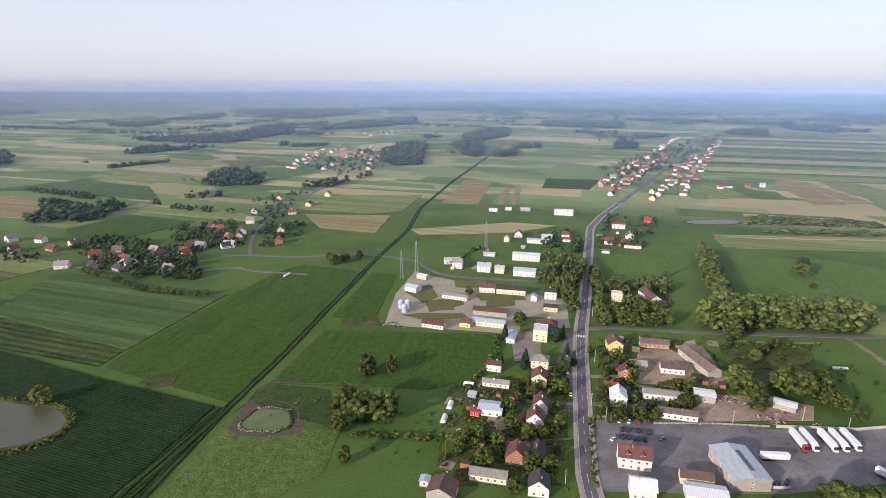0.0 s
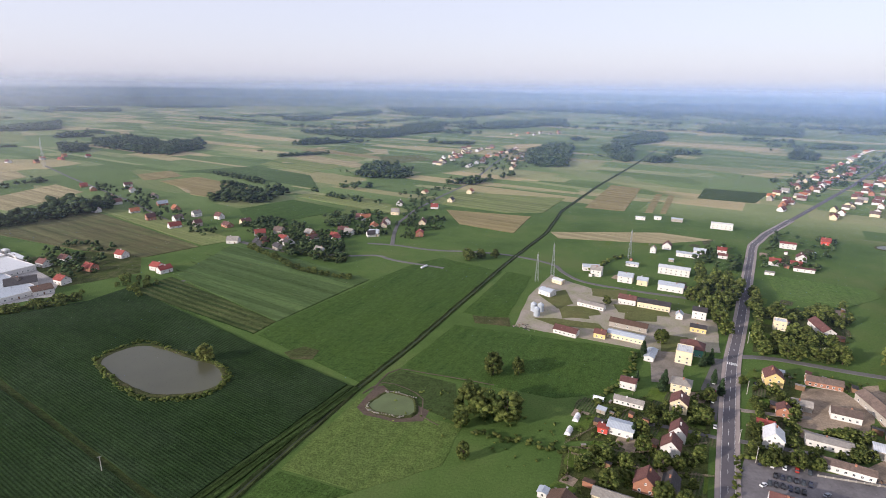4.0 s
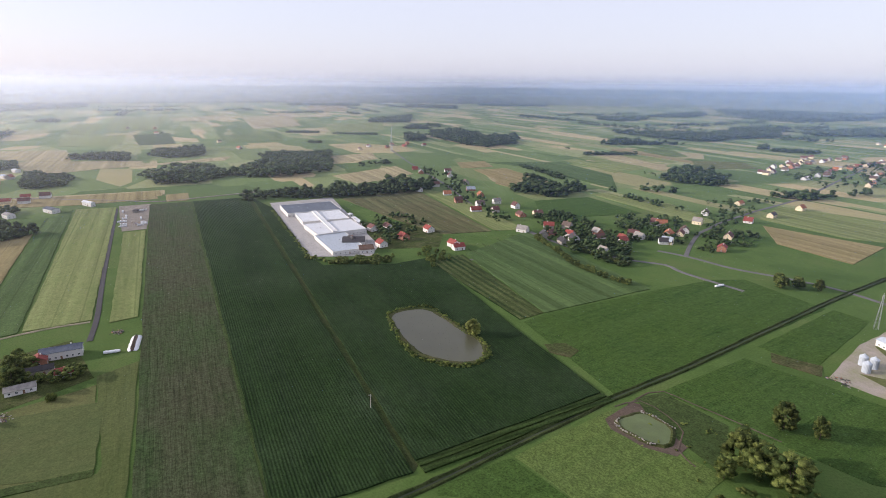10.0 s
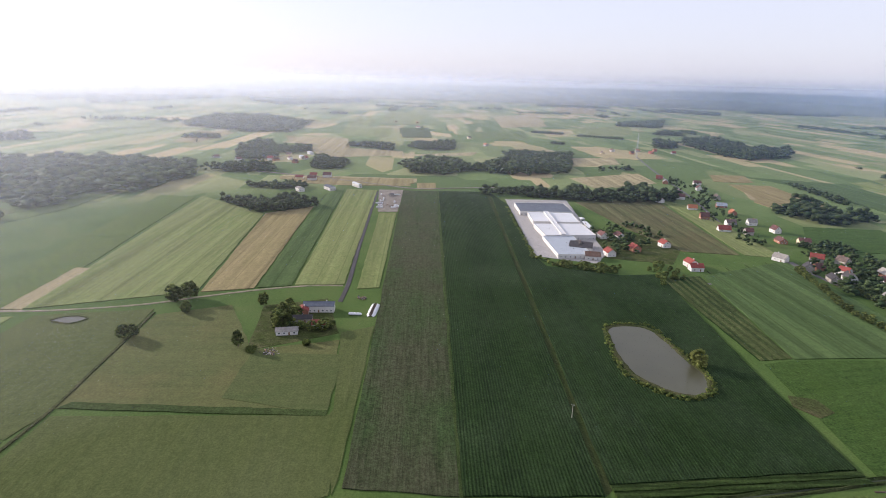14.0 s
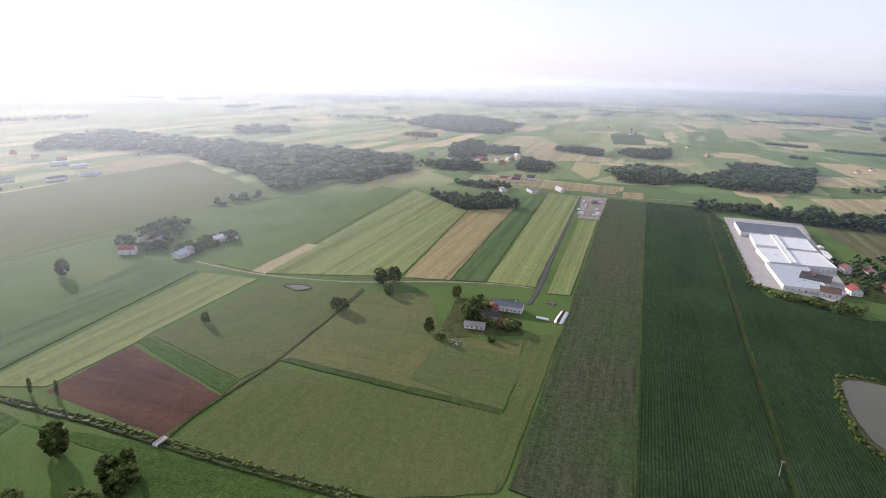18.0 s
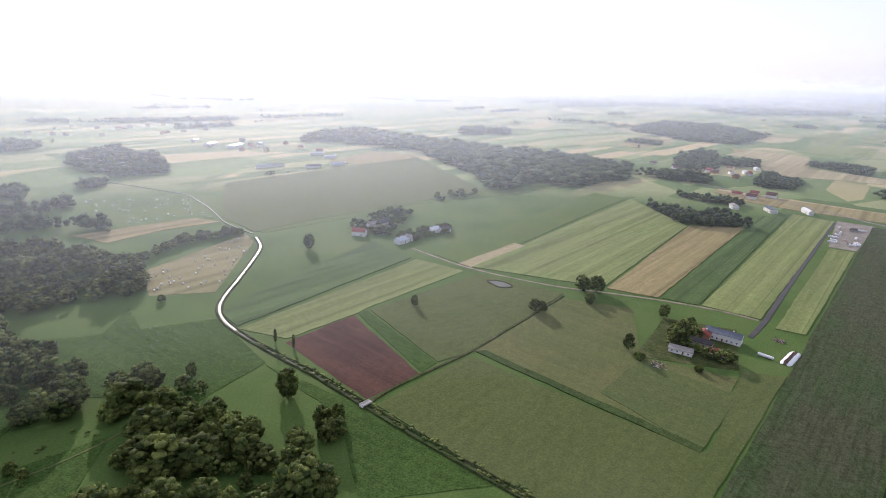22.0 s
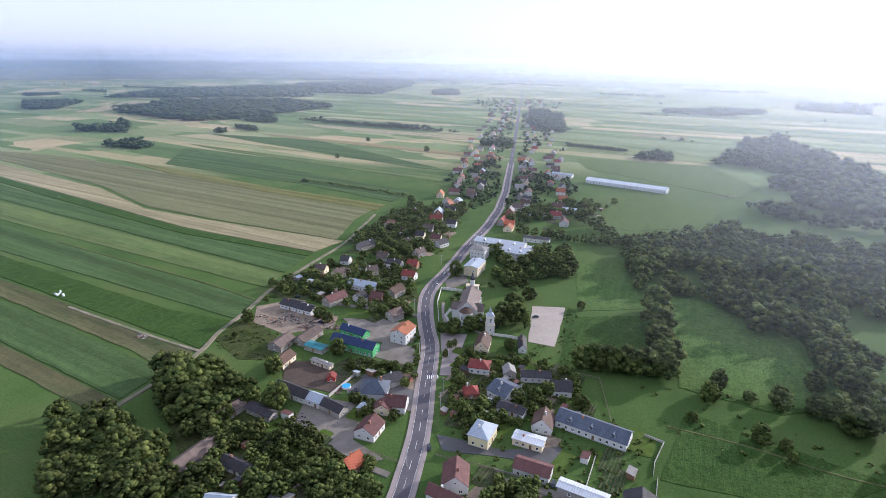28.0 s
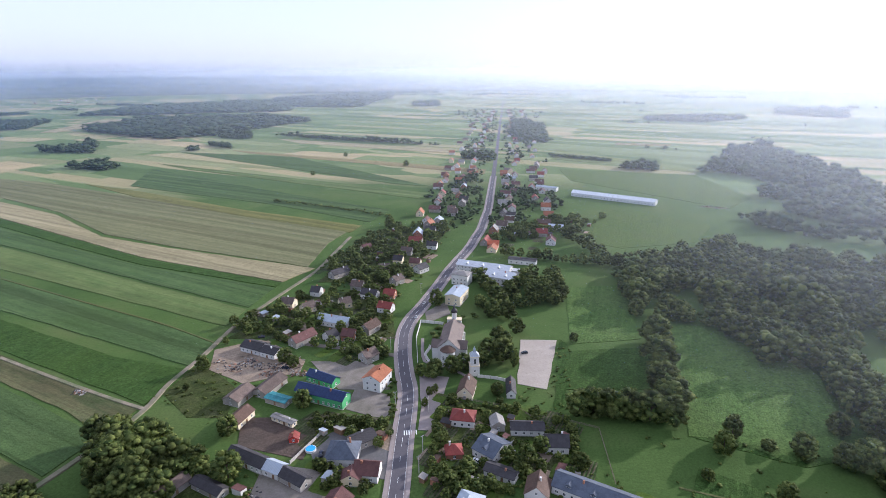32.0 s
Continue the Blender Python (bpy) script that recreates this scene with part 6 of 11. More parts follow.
def trailer(x, y, rot, name="trailer", cab=False, red=False):
    ob = thing("lorry" if cab else "trailer", x, y, rot, 0.24, ("white articulated lorry with " + ("red" if red else "white") + " cab parked on the yard") if cab else "white box trailer parked alone on the yard", "lorry" if cab else "trailer", "lorries on the yard")
    if "box" not in SHARED:
        SHARED["box"] = mesh("box_body", *box(-6.6, -1.25, 1.15, 6.6, 1.25, 3.9), "film")
        SHARED["chassis"] = mesh("chassis", *join([box(-6.4, -0.5, 0.8, 6.4, 0.5, 1.15), box(-6.6, -1.2, 0.5, -6.5, 1.2, 0.7)]), "rubber")
        v = [(6.9, -1.2, 0.5), (9.0, -1.2, 0.5), (9.0, 1.2, 0.5), (6.9, 1.2, 0.5), (6.9, -1.2, 3.6), (8.6, -1.15, 3.3), (8.6, 1.15, 3.3), (6.9, 1.2, 3.6), (9.05, -1.2, 1.7), (9.05, 1.2, 1.7)]
        f = [(0, 1, 8, 5, 4), (3, 7, 6, 9, 2), (0, 4, 7, 3), (4, 5, 6, 7), (5, 8, 9, 6), (8, 1, 2, 9)]
        SHARED["cab", True] = mesh("cab", v, f, ["paint_4", "pane"], [0, 0, 0, 0, 1, 0])
        SHARED["cab", False] = mesh("cab", v, f, ["paint_3", "pane"], [0, 0, 0, 0, 1, 0])
    part("box_body", SHARED["box"], ob)
    part("chassis", SHARED["chassis"], ob)
    if cab:
        part("cab", SHARED["cab", red], ob)
    for px in (-5.2, -3.9, -2.6) + ((5.8, 8.2) if cab else ()):
        for py in (-1.0, 1.0):
            part("wheel", wheel(0.5, 0.34), ob, pose(px, py, 0.5))


def lorry(x, y, rot, red):
    trailer(x, y, rot, "lorry", True, red)


# ---- small outdoor things ----
ROAD_LINE = smooth_line(MAIN, 8.0)


def free(p, gap):
    """Is the spot clear of buildings, yards and the main road?"""
    for x, y, a, b in FOOT:
        if math.hypot(p[0] - x, p[1] - y) < 0.27 * (a + b) + gap:
            return False
    if any(inside(p, q) for q in YARDS):
        return False
    return all((q.x - p[0]) ** 2 + (q.y - p[1]) ** 2 > 81 for q in ROAD_LINE)


def garden_shed(x, y, rot, kind):
    roof, wall = (("grey", "door_wood"), ("brown", "white"), ("zinc", "grey_wall"), ("dark", "door_wood"), ("dark_brown", "brickc"))[kind % 5]
    a, b, h = (1.5, 1.2, 2.2) if kind % 2 else (2.4, 1.6, 2.4)
    FOOT.append((x, y, 2 * a, 2 * b))
    ob = thing("garden_shed", x, y, rot, 0.1, "small garden shed with " + {"grey": "grey sheet", "brown": "brown", "zinc": "pale metal", "dark": "tar-paper", "dark_brown": "dark tiled"}[roof] + " roof among gardens", "shed", "garden sheds")
    key = ("shed", kind % 10)
    if key not in SHARED:
        v = [(-a, -b, -0.2), (a, -b, -0.2), (a, b, -0.2), (-a, b, -0.2), (-a, -b, h), (a, -b, h), (a, b, h + 0.5), (-a, b, h + 0.5)]
        SHARED[key] = mesh("wall", v, [(0, 1, 5, 4), (1, 2, 6, 5), (2, 3, 7, 6), (3, 0, 4, 7)], wall)
        o = 0.25
        q = [(-a - o, -b - o, h - 0.03), (a + o, -b - o, h - 0.03), (a + o, b + o, h + 0.58), (-a - o, b + o, h + 0.58)]
        SHARED[key, 1] = mesh("roof", q + [(p, s, z + 0.1) for p, s, z in q], [(3, 2, 1, 0), (4, 5, 6, 7), (0, 1, 5, 4), (1, 2, 6, 5), (2, 3, 7, 6), (3, 0, 4, 7)], roof)
        SHARED[key, 2] = mesh("door", *box(-0.4, -b - 0.05, 0, 0.4, -b + 0.02, 1.9), "wood_pole")
    part("wall", SHARED[key], ob)
    part("roof", SHARED[key, 1], ob)
    part("door", SHARED[key, 2], ob)


def wood_pile(x, y, rot):
    ob = thing("wood_pile", x, y, rot, 0.2, "stacked firewood under a loose cover", "wood pile", "wood piles")
    if "pile" not in SHARED:
        pieces = []
        for i in range(9):
            for j in range(4):
                v, f = turned(6, [(0.13, -0.5), (0.13, 0.5)])
                pieces.append(([(i * 0.27 - 1.1 + x_, z, 0.14 + j * 0.25 + y_) for x_, y_, z in v], f))
        SHARED["pile"] = mesh("logs", *join(pieces), "wood_pole")
        SHARED["cover"] = mesh("cover", *box(-1.35, -0.65, 1.1, 1.35, 0.65, 1.16), "grey")
    part("logs", SHARED["pile"], ob)
    part("cover", SHARED["cover"], ob)


def garden_life(poly, seed, plots, sheds, piles):
    """Lawns, vegetable beds, sheds and wood piles on the free ground of a village block."""
    rng = random.Random(seed)
    xs, ys = [p[0] for p in poly], [p[1] for p in poly]
    turn = radians(164.5 - 90)
    for mat, name, label, share in (("lawn", "lawn", "mown bright green garden lawn", 0.5), ("beds", "vegetable_beds", "vegetable beds in narrow rows", 0.35), ("soil_pale", "bare_patch", "trodden bare earth beside buildings", 0.15)):
        V, F, k = [], [], 0
        for _ in range(int(plots * share * 5)):
            if k >= plots * share:
                break
            p = Vector((rng.uniform(min(xs), max(xs)), rng.uniform(min(ys), max(ys))))
            if not inside(p, poly) or not free(p, 4.0):
                continue
            a, b, w = rng.uniform(3.5, 9), rng.uniform(2.5, 5.5), turn + rng.uniform(-0.12, 0.12)
            z = 0.212 + 0.0008 * k + (0.06 if mat == "beds" else 0.0)
            n0 = len(V)
            m = 16
            for i in range(m):
                t = 2 * math.pi * i / m
                s = (abs(math.cos(t)) ** 9 + abs(math.sin(t)) ** 9) ** (-1 / 9) * rng.uniform(0.96, 1.03)
                q = p + Vector((a * s * math.cos(t) * math.cos(w) - b * s * math.sin(t) * math.sin(w), a * s * math.cos(t) * math.sin(w) + b * s * math.sin(t) * math.cos(w)))
                V.append((q.x, q.y, z))
            F.append(tuple(range(n0, n0 + m)))
            k += 1
        if V:
            tagged(new(name, mesh(name, V, F, mat)), label, "garden", kind="stuff")
    done = 0
    for _ in range((sheds + piles) * 20):
        if done >= sheds + piles:
            break
        p = (rng.uniform(min(xs), max(xs)), rng.uniform(min(ys), max(ys)))
        if inside(p, poly) and free(p, 2.5):
            if done < sheds:
                garden_shed(round(p[0], 1), round(p[1], 1), 74.5 + 90 * rng.randrange(4) + rng.uniform(-6, 6), rng.randrange(10))
            else:
                wood_pile(round(p[0], 1), round(p[1], 1), rng.uniform(0, 180))
            done += 1


def garden_fence(pts, label):
    ob = thing("fence", pts[0][0], pts[0][1], 0, 0.1, label, "fence", "garden fences")
    o = Vector(pts[0])
    if "fence_post" not in SHARED:
        SHARED["fence_post"] = mesh("post", *box(-0.07, -0.07, -0.2, 0.07, 0.07, 1.45), "wood_pole")
    for p, q in zip(pts, pts[1:]):
        p, q = Vector(p) - o, Vector(q) - o
        d = q - p
        n = max(1, int(d.length / 4.0))
        turn = math.degrees(math.atan2(d.y, d.x))
        for i in range(n):
            s = p.lerp(q, i / n)
            part("post", SHARED["fence_post"], ob, pose(s.x, s.y, 0, 0, 0, turn))
        for k in range(3):
            part("rail", mesh("rail", *box(0, -0.03, 0.35 + 0.4 * k, d.length, 0.03, 0.47 + 0.4 * k), "wood_pole"), ob, pose(p.x, p.y, 0, 0, 0, turn))


def lattice_mast(x, y, h):
    ob = thing("lattice_mast", x, y, 20, 0, "tall slender steel lattice mast", "mast")
    b = h * 0.035 + 0.5
    for sx in (-1, 1):
        for sy in (-1, 1):
            t = 0.09
            v = [(sx * b + dx, sy * b + dy, -0.3) for dx, dy in ((-t, -t), (t, -t), (t, t), (-t, t))] + [(sx * 0.25 + dx, sy * 0.25 + dy, h) for dx, dy in ((-t, -t), (t, -t), (t, t), (-t, t))]
            part("leg", mesh("leg", v, [(0, 3, 2, 1), (4, 5, 6, 7), (0, 1, 5, 4), (1, 2, 6, 5), (2, 3, 7, 6), (3, 0, 4, 7)], "steel"), ob)
    pieces = []
    n = max(6, int(h / 2.5))
    for k in range(n):
        z0, z1 = h * k / n, h * (k + 1) / n
        r0, r1 = b + (0.25 - b) * k / n, b + (0.25 - b) * (k + 1) / n
        for i in range(4):
            c = [(-1, -1), (1, -1), (1, 1), (-1, 1)]
            p, q = c[i], c[(i + 1) % 4]
            A, B = Vector((p[0] * r0, p[1] * r0, z0)), Vector((q[0] * r1, q[1] * r1, z1))
            d = Vector((0.05, 0.05, 0))
            pieces.append(([tuple(A - d), tuple(A + d), tuple(B + d), tuple(B - d)], [(0, 1, 2, 3)]))
            B = Vector((q[0] * r0, q[1] * r0, z0))
            d = Vector((0, 0, 0.05))
            pieces.append(([tuple(A - d), tuple(A + d), tuple(B + d), tuple(B - d)], [(0, 1, 2, 3)]))
    part("bracing", mesh("bracing", *join(pieces), "steel"), ob)
    part("antenna", mesh("antenna", *join([box(-0.6, -0.1, h - 3, -0.4, 0.1, h - 0.5), box(0.4, -0.1, h - 3, 0.6, 0.1, h - 0.5), box(-0.05, -0.05, h, 0.05, 0.05, h + 2)]), "white"), ob)


def utility_pole(x, y):
    ob = thing("utility_pole", x, y, (x * 7) % 90, 0, "weathered concrete utility pole with crossarm", "pole", "utility poles")
    if "pole" not in SHARED:
        SHARED["pole"] = mesh("pole", *turned(8, [(0.2, -0.4), (0.12, 8.6)]), "concrete")
        SHARED["crossarm"] = mesh("crossarm", *box(-0.9, -0.06, 8.1, 0.9, 0.06, 8.25), "steel")
        SHARED["insulator"] = mesh("insulator", *turned(6, [(0.07, 8.25), (0.07, 8.5)]), "white")
    part("pole", SHARED["pole"], ob)
    part("crossarm", SHARED["crossarm"], ob)
    for px in (-0.8, 0, 0.8):
        part("insulator", SHARED["insulator"], ob, pose(px, 0, 0))


def boundary(pts, h, mat, label):
    ob = thing("wall", pts[0][0], pts[0][1], 0, 0, label, "wall")
    o = Vector(pts[0])
    for p, q in zip(pts, pts[1:]):
        p, q = Vector(p) - o, Vector(q) - o
        d = q - p
        n = max(1, int(d.length / 3.0))
        turn = math.degrees(math.atan2(d.y, d.x))
        for i in range(n):
            s = p.lerp(q, i / n)
            L = d.length / n
            part("panel", shared_box("panel", mat, 0, -0.09, -0.2, round(L, 2), 0.09, h), ob, pose(s.x, s.y, 0, 0, 0, turn))
            part("post", shared_box("post", "concrete", -0.14, -0.14, -0.2, 0.14, 0.14, h + 0.12), ob, pose(s.x, s.y, 0, 0, 0, turn))


def silage(x, y, rot):
    ob = thing("silage_bale", x, y, rot, 0.5, "long white film-wrapped silage roll on grass", "silage", "silage rolls")
    v, f = turned(12, [(0.4, -4.8), (1.1, -4.5)] + [(1.15 + 0.12 * math.sin(i * 2.3), -4 + i * 1.0) for i in range(9)] + [(1.1, 4.5), (0.4, 4.8)])
    part("wrap", mesh("wrap", [(z, x_, y_ * 0.85 + 0.5) for x_, y_, z in v], f, "film", smooth=True), ob)


def silage_clamp(x, y, rot):
    ob = thing("silage_clamp", x, y, rot, 0.05, "silage clamp under white film weighed down with earth and tyres", "silage", "silage rolls")
    n, rng = 13, random.Random(5)
    v, f = [], []
    for i in range(n):
        u = i / (n - 1) * 2 - 1
        e = math.sqrt(max(0.05, 1 - u ** 6))
        for k, (w, z) in enumerate(((-3.4, 0), (-2.6, 1.1), (-1.2, 1.7), (1.2, 1.7), (2.6, 1.1), (3.4, 0))):
            v.append((u * 12.0 + rng.uniform(-0.15, 0.15), w * (0.6 + 0.4 * e) + rng.uniform(-0.15, 0.15), z * e))
    f = [(i * 6 + k, i * 6 + k + 1, i * 6 + k + 7, i * 6 + k + 6)[::-1] for i in range(n - 1) for k in range(5)]
    part("film", mesh("film", v, f, ["film", "mud"], [1 if k == 2 else 0 for i in range(n - 1) for k in range(5)]), ob)
    for i in range(14):
        part("tyre", wheel(0.42, 0.25), ob, pose(-9.8 + i * 1.5, rng.uniform(-0.9, 0.9), 1.85, 90))


def bales(poly, count, seed):
    rng = random.Random(seed)
    xs, ys = [p[0] for p in poly], [p[1] for p in poly]
    if "bale" not in SHARED:
        v, f = turned(12, [(0.6, -0.62), (0.68, -0.55), (0.68, 0.55), (0.6, 0.62)])
        SHARED["bale"] = mesh("hay_bale", [(z, x_, y_ + 0.65) for x_, y_, z in v], f, "film", smooth=True)
    k = 0
    while k < count:
        p = (rng.uniform(min(xs), max(xs)), rng.uniform(min(ys), max(ys)))
        if inside(p, poly):
            ob = new("hay_bale", SHARED["bale"])
            ob.matrix_basis = pose(p[0], p[1], 0.12, 0, 0, rng.uniform(0, 180))
            tagged(ob, "round hay bale wrapped in white film", "hay bale", "bales on the meadow")
            k += 1


def scrap_heap(x, y, r, count, seed):
    """Loose boards, sheets, pallets and parts lying about, too many to count."""
    rng = random.Random(seed)
    pieces, index = [], []
    knots = [(r * rng.uniform(-0.7, 0.7), r * rng.uniform(-0.5, 0.5)) for _ in range(4)]
    for i in range(count * 2):
        cx, cy = knots[i % 4]
        s = (rng.uniform(0.15, 0.8) * rng.choice((1, 1, 1.7)), rng.uniform(0.1, 0.4), rng.uniform(0.06, 0.45))
        v, f = box(-s[0], -s[1], 0, s[0], s[1], s[2])
        px, py = cx + rng.gauss(0, r * 0.28), cy + rng.gauss(0, r * 0.22)
        m = pose(px, py, max(0.05, 0.5 - 0.12 * math.hypot(px - cx, py - cy)) * rng.random(), rng.uniform(-25, 25), rng.uniform(-25, 25), rng.uniform(0, 180))
        pieces.append(([tuple(m @ Vector(p)) for p in v], f))
        index += [rng.choice((0, 0, 1, 1, 1, 5, 5, 5, 5, 3, 2))] * 6
    ob = new("scrap_heap", mesh("scrap_heap", *join(pieces), ["door_wood", "stone", "brickc", "concrete", "red_steel", "dark"], index))
    ob.matrix_basis = pose(x, y, 0.1)
    tagged(ob, "scattered boards, pallets and scrap on bare ground", "scrap", kind="stuff")


def pallet_stack(x, y, rot, long):
    """Film-wrapped goods on a wooden pallet row."""
    ob = thing("pallet_stack", x, y, rot, 0.2, "white film-wrapped pallet stack on gravel", "pallets", "pallet stacks")
    n = max(1, int(long / 1.4))
    for k in range(n):
        h = 1.5 + 0.35 * ((k * 7 + int(abs(x))) % 3)
        cx = (k - (n - 1) / 2) * 1.45
        part("pallet", shared_box("pallet", "wood_pole", -0.62, -1.1, 0.0, 0.62, 1.1, 0.15), ob, pose(cx, 0, 0))
        v = [(sx * (0.6 - i), sy * (1.05 - i), z) for z, i in ((0.15, 0.0), (h - 0.12, 0.02), (h, 0.12)) for sx, sy in ((-1, -1), (1, -1), (1, 1), (-1, 1))]
        f = [(3, 2, 1, 0), (8, 9, 10, 11)] + [(r * 4 + q, r * 4 + (q + 1) % 4, r * 4 + 4 + (q + 1) % 4, r * 4 + 4 + q) for r in range(2) for q in range(4)]
        part("wrapped_load", mesh("wrapped_load", v, f, "film"), ob, pose(cx, 0, 0))


def stone_rim(pts):
    """Pale boulders and rubble along a pond's edge."""
    rng = random.Random(5)
    ob = thing("stone_rim", pts[0][0], pts[0][1], 0, 0, "pale rubble stones edging a small pond", "stones")
    for p in smooth_line(pts, 1.1):
        r = rng.uniform(0.35, 0.75)
        v = [tuple(r * rng.uniform(0.7, 1.2) * c for c in q) for q in ICO_STONE[0]]
        part("stone", mesh("stone", v, ICO_STONE[1], "stone"), ob, pose(p.x - pts[0][0] + rng.uniform(-0.8, 0.8), p.y - pts[0][1] + rng.uniform(-0.8, 0.8), 1.0 + rng.uniform(-0.2, 0.1)))


PHI = 1.618
ICO_STONE = ([(q[0] / 1.9, q[1] / 1.9, q[2] / 2.4) for q in ((-1, PHI, 0), (1, PHI, 0), (-1, -PHI, 0), (1, -PHI, 0), (0, -1, PHI), (0, 1, PHI), (0, -1, -PHI), (0, 1, -PHI), (PHI, 0, -1), (PHI, 0, 1), (-PHI, 0, -1), (-PHI, 0, 1))],
             [(0, 11, 5), (0, 5, 1), (0, 1, 7), (0, 7, 10), (0, 10, 11), (1, 5, 9), (5, 11, 4), (11, 10, 2), (10, 7, 6), (7, 1, 8), (3, 9, 4), (3, 4, 2), (3, 2, 6), (3, 6, 8), (3, 8, 9), (4, 9, 5), (2, 4, 11), (6, 2, 10), (8, 6, 7), (9, 8, 1)])


def greenhouse(x, y, rot):
    ob = thing("greenhouse", x, y, rot, 0.05, "small barrel-roofed garden greenhouse of film", "greenhouse")
    n, L = 9, 3.0
    v = [(px, 1.6 * math.cos(math.pi * i / (n - 1)), 2.3 * math.sin(math.pi * i / (n - 1))) for px in (-L, L) for i in range(n)]
    f = [(i, i + 1, n + i + 1, n + i) for i in range(n - 1)] + [tuple(range(n))[::-1], tuple(range(n, 2 * n))]
    part("film_cover", mesh("film_cover", v, f, "film", smooth=False), ob)
    for px in (-L - 0.05, 0, L + 0.05):
        m = 13
        v = [(px + s * 0.06, k * math.cos(math.pi * q / (m - 1)), 1.42 * k * math.sin(math.pi * q / (m - 1))) for q in range(m) for s, k in ((-1, 1.6), (1, 1.6), (1, 1.68), (-1, 1.68))]
        f = [(4 * q + c, 4 * q + (c + 1) % 4, 4 * q + 4 + (c + 1) % 4, 4 * q + 4 + c) for q in range(m - 1) for c in range(4)]
        part("hoop", mesh("hoop", v, f, "steel"), ob)


def footbridge(x, y, rot):
    ob = thing("footbridge", x, y, rot, 0, "small concrete farm bridge over the ditch", "bridge")
    part("deck", mesh("deck", *box(-3.5, -1.4, 0.75, 3.5, 1.4, 1.0), "concrete"), ob)
    for s in (-1, 1):
        part("parapet", mesh("parapet", *box(-3.2, s * 1.4 - 0.1, 1.0, 3.2, s * 1.4 + 0.1, 1.6), "concrete"), ob)
        part("abutment", mesh("abutment", *box(s * 3 - 0.5, -1.4, -0.3, s * 3 + 0.5, 1.4, 0.75), "concrete"), ob)


def pool(x, y):
    ob = thing("garden_pool", x, y, 0, 0.2, "round blue garden pool on paving", "pool")
    part("pool_wall", mesh("pool_wall", *turned(20, [(2.4, 0), (2.4, 1.0), (2.2, 1.05)]), "film"), ob)
    part("pool_water", mesh("pool_water", *turned(20, [(2.2, 1.0), (2.2, 1.08)]), "pool_blue"), ob)


def crossing(x, y, rot):
    ob = thing("zebra_crossing", x, y, rot, 0.355, "white painted zebra crossing on asphalt", "road marking")
    for i in range(6):
        part("stripe", shared_box("stripe", "marking", -1.8, -0.25, 0, 1.8, 0.25, 0.015), ob, pose(0, -2.75 + i * 1.1, 0))


# ---- trees ----
def ico(level):
    t = (1 + 5 ** 0.5) / 2
    v = [Vector(p).normalized() for p in ((-1, t, 0), (1, t, 0), (-1, -t, 0), (1, -t, 0), (0, -1, t), (0, 1, t), (0, -1, -t), (0, 1, -t), (t, 0, -1), (t, 0, 1), (-t, 0, -1), (-t, 0, 1))]
    f = [(0, 11, 5), (0, 5, 1), (0, 1, 7), (0, 7, 10), (0, 10, 11), (1, 5, 9), (5, 11, 4), (11, 10, 2), (10, 7, 6), (7, 1, 8), (3, 9, 4), (3, 4, 2), (3, 2, 6), (3, 6, 8), (3, 8, 9), (4, 9, 5), (2, 4, 11), (6, 2, 10), (8, 6, 7), (9, 8, 1)]
    for _ in range(level):
        cut, g = {}, []
        for a, b, c in f:
            m = []
            for p, q in ((a, b), (b, c), (c, a)):
                k = (min(p, q), max(p, q))
                if k not in cut:
                    v.append((v[p] + v[q]).normalized())
                    cut[k] = len(v) - 1
                m.append(cut[k])
            g += [(a, m[0], m[2]), (b, m[1], m[0]), (c, m[2], m[1]), tuple(m)]
        f = g
    return np.array([tuple(p) for p in v]), np.array(f)


ICO = [ico(0), ico(1)]


def crown(rng, clumps, level, shape, specks, big=1.0):
    """A crown in a unit tree (height 1): leaf clumps on an uneven form, and loose leaf sprays at its outline."""
    bv, bf = ICO[level]
    V, T, k = [], [], 0
    centres = []
    for i in range(clumps):
        u = rng.random()
        a = rng.uniform(0, 2 * math.pi)
        if shape == "conifer":
            z = 0.12 + 0.85 * u
            r = 0.24 * (1 - z) * rng.uniform(0.5, 1.0)
            s = 0.05 + 0.07 * (1 - z)
        elif shape == "poplar":
            z = 0.15 + 0.8 * u
            r = 0.13 * math.sin(math.pi * min(1, z * 1.05)) * rng.uniform(0.3, 1.0)
            s = rng.uniform(0.07, 0.11)
        elif shape == "bush":
            z = 0.15 + 0.6 * u
            r = 0.5 * math.sqrt(max(0, 1 - z * z)) * rng.uniform(0.2, 1)
            s = rng.uniform(0.18, 0.30)
        else:
            z = 0.15 + 0.77 * u
            w = math.sin(math.pi * min(1.0, max(0.0, (z + 0.04) / 1.06))) ** 0.7
            r = 0.37 * w * math.sqrt(rng.uniform(0.45, 1.0))
            s = rng.uniform(0.055, 0.115)
        s *= big
        c = np.array((r * math.cos(a), r * math.sin(a), z))
        centres.append((c, s))
        jit = np.array([rng.uniform(0.62, 1.35) for _ in range(len(bv))])[:, None]
        V.append(bv * jit * s * np.array((1.0, 1.0, 0.82)) + c)
        T.append(bf + k)
        k += len(bv)
    for i in range(specks):
        c, s = centres[rng.randrange(len(centres))]
        d = np.array([rng.gauss(0, 1) for _ in range(3)])
        d /= np.linalg.norm(d)
        p = c + d * s * rng.uniform(0.95, 1.35)
        q = np.array([[rng.gauss(0, 1) for _ in range(3)] for _ in range(3)]) * s * 0.26
        V.append(q + p)
        T.append(np.array([[0, 1, 2]]) + k)
        k += 3
    return np.concatenate(V), np.concatenate(T)


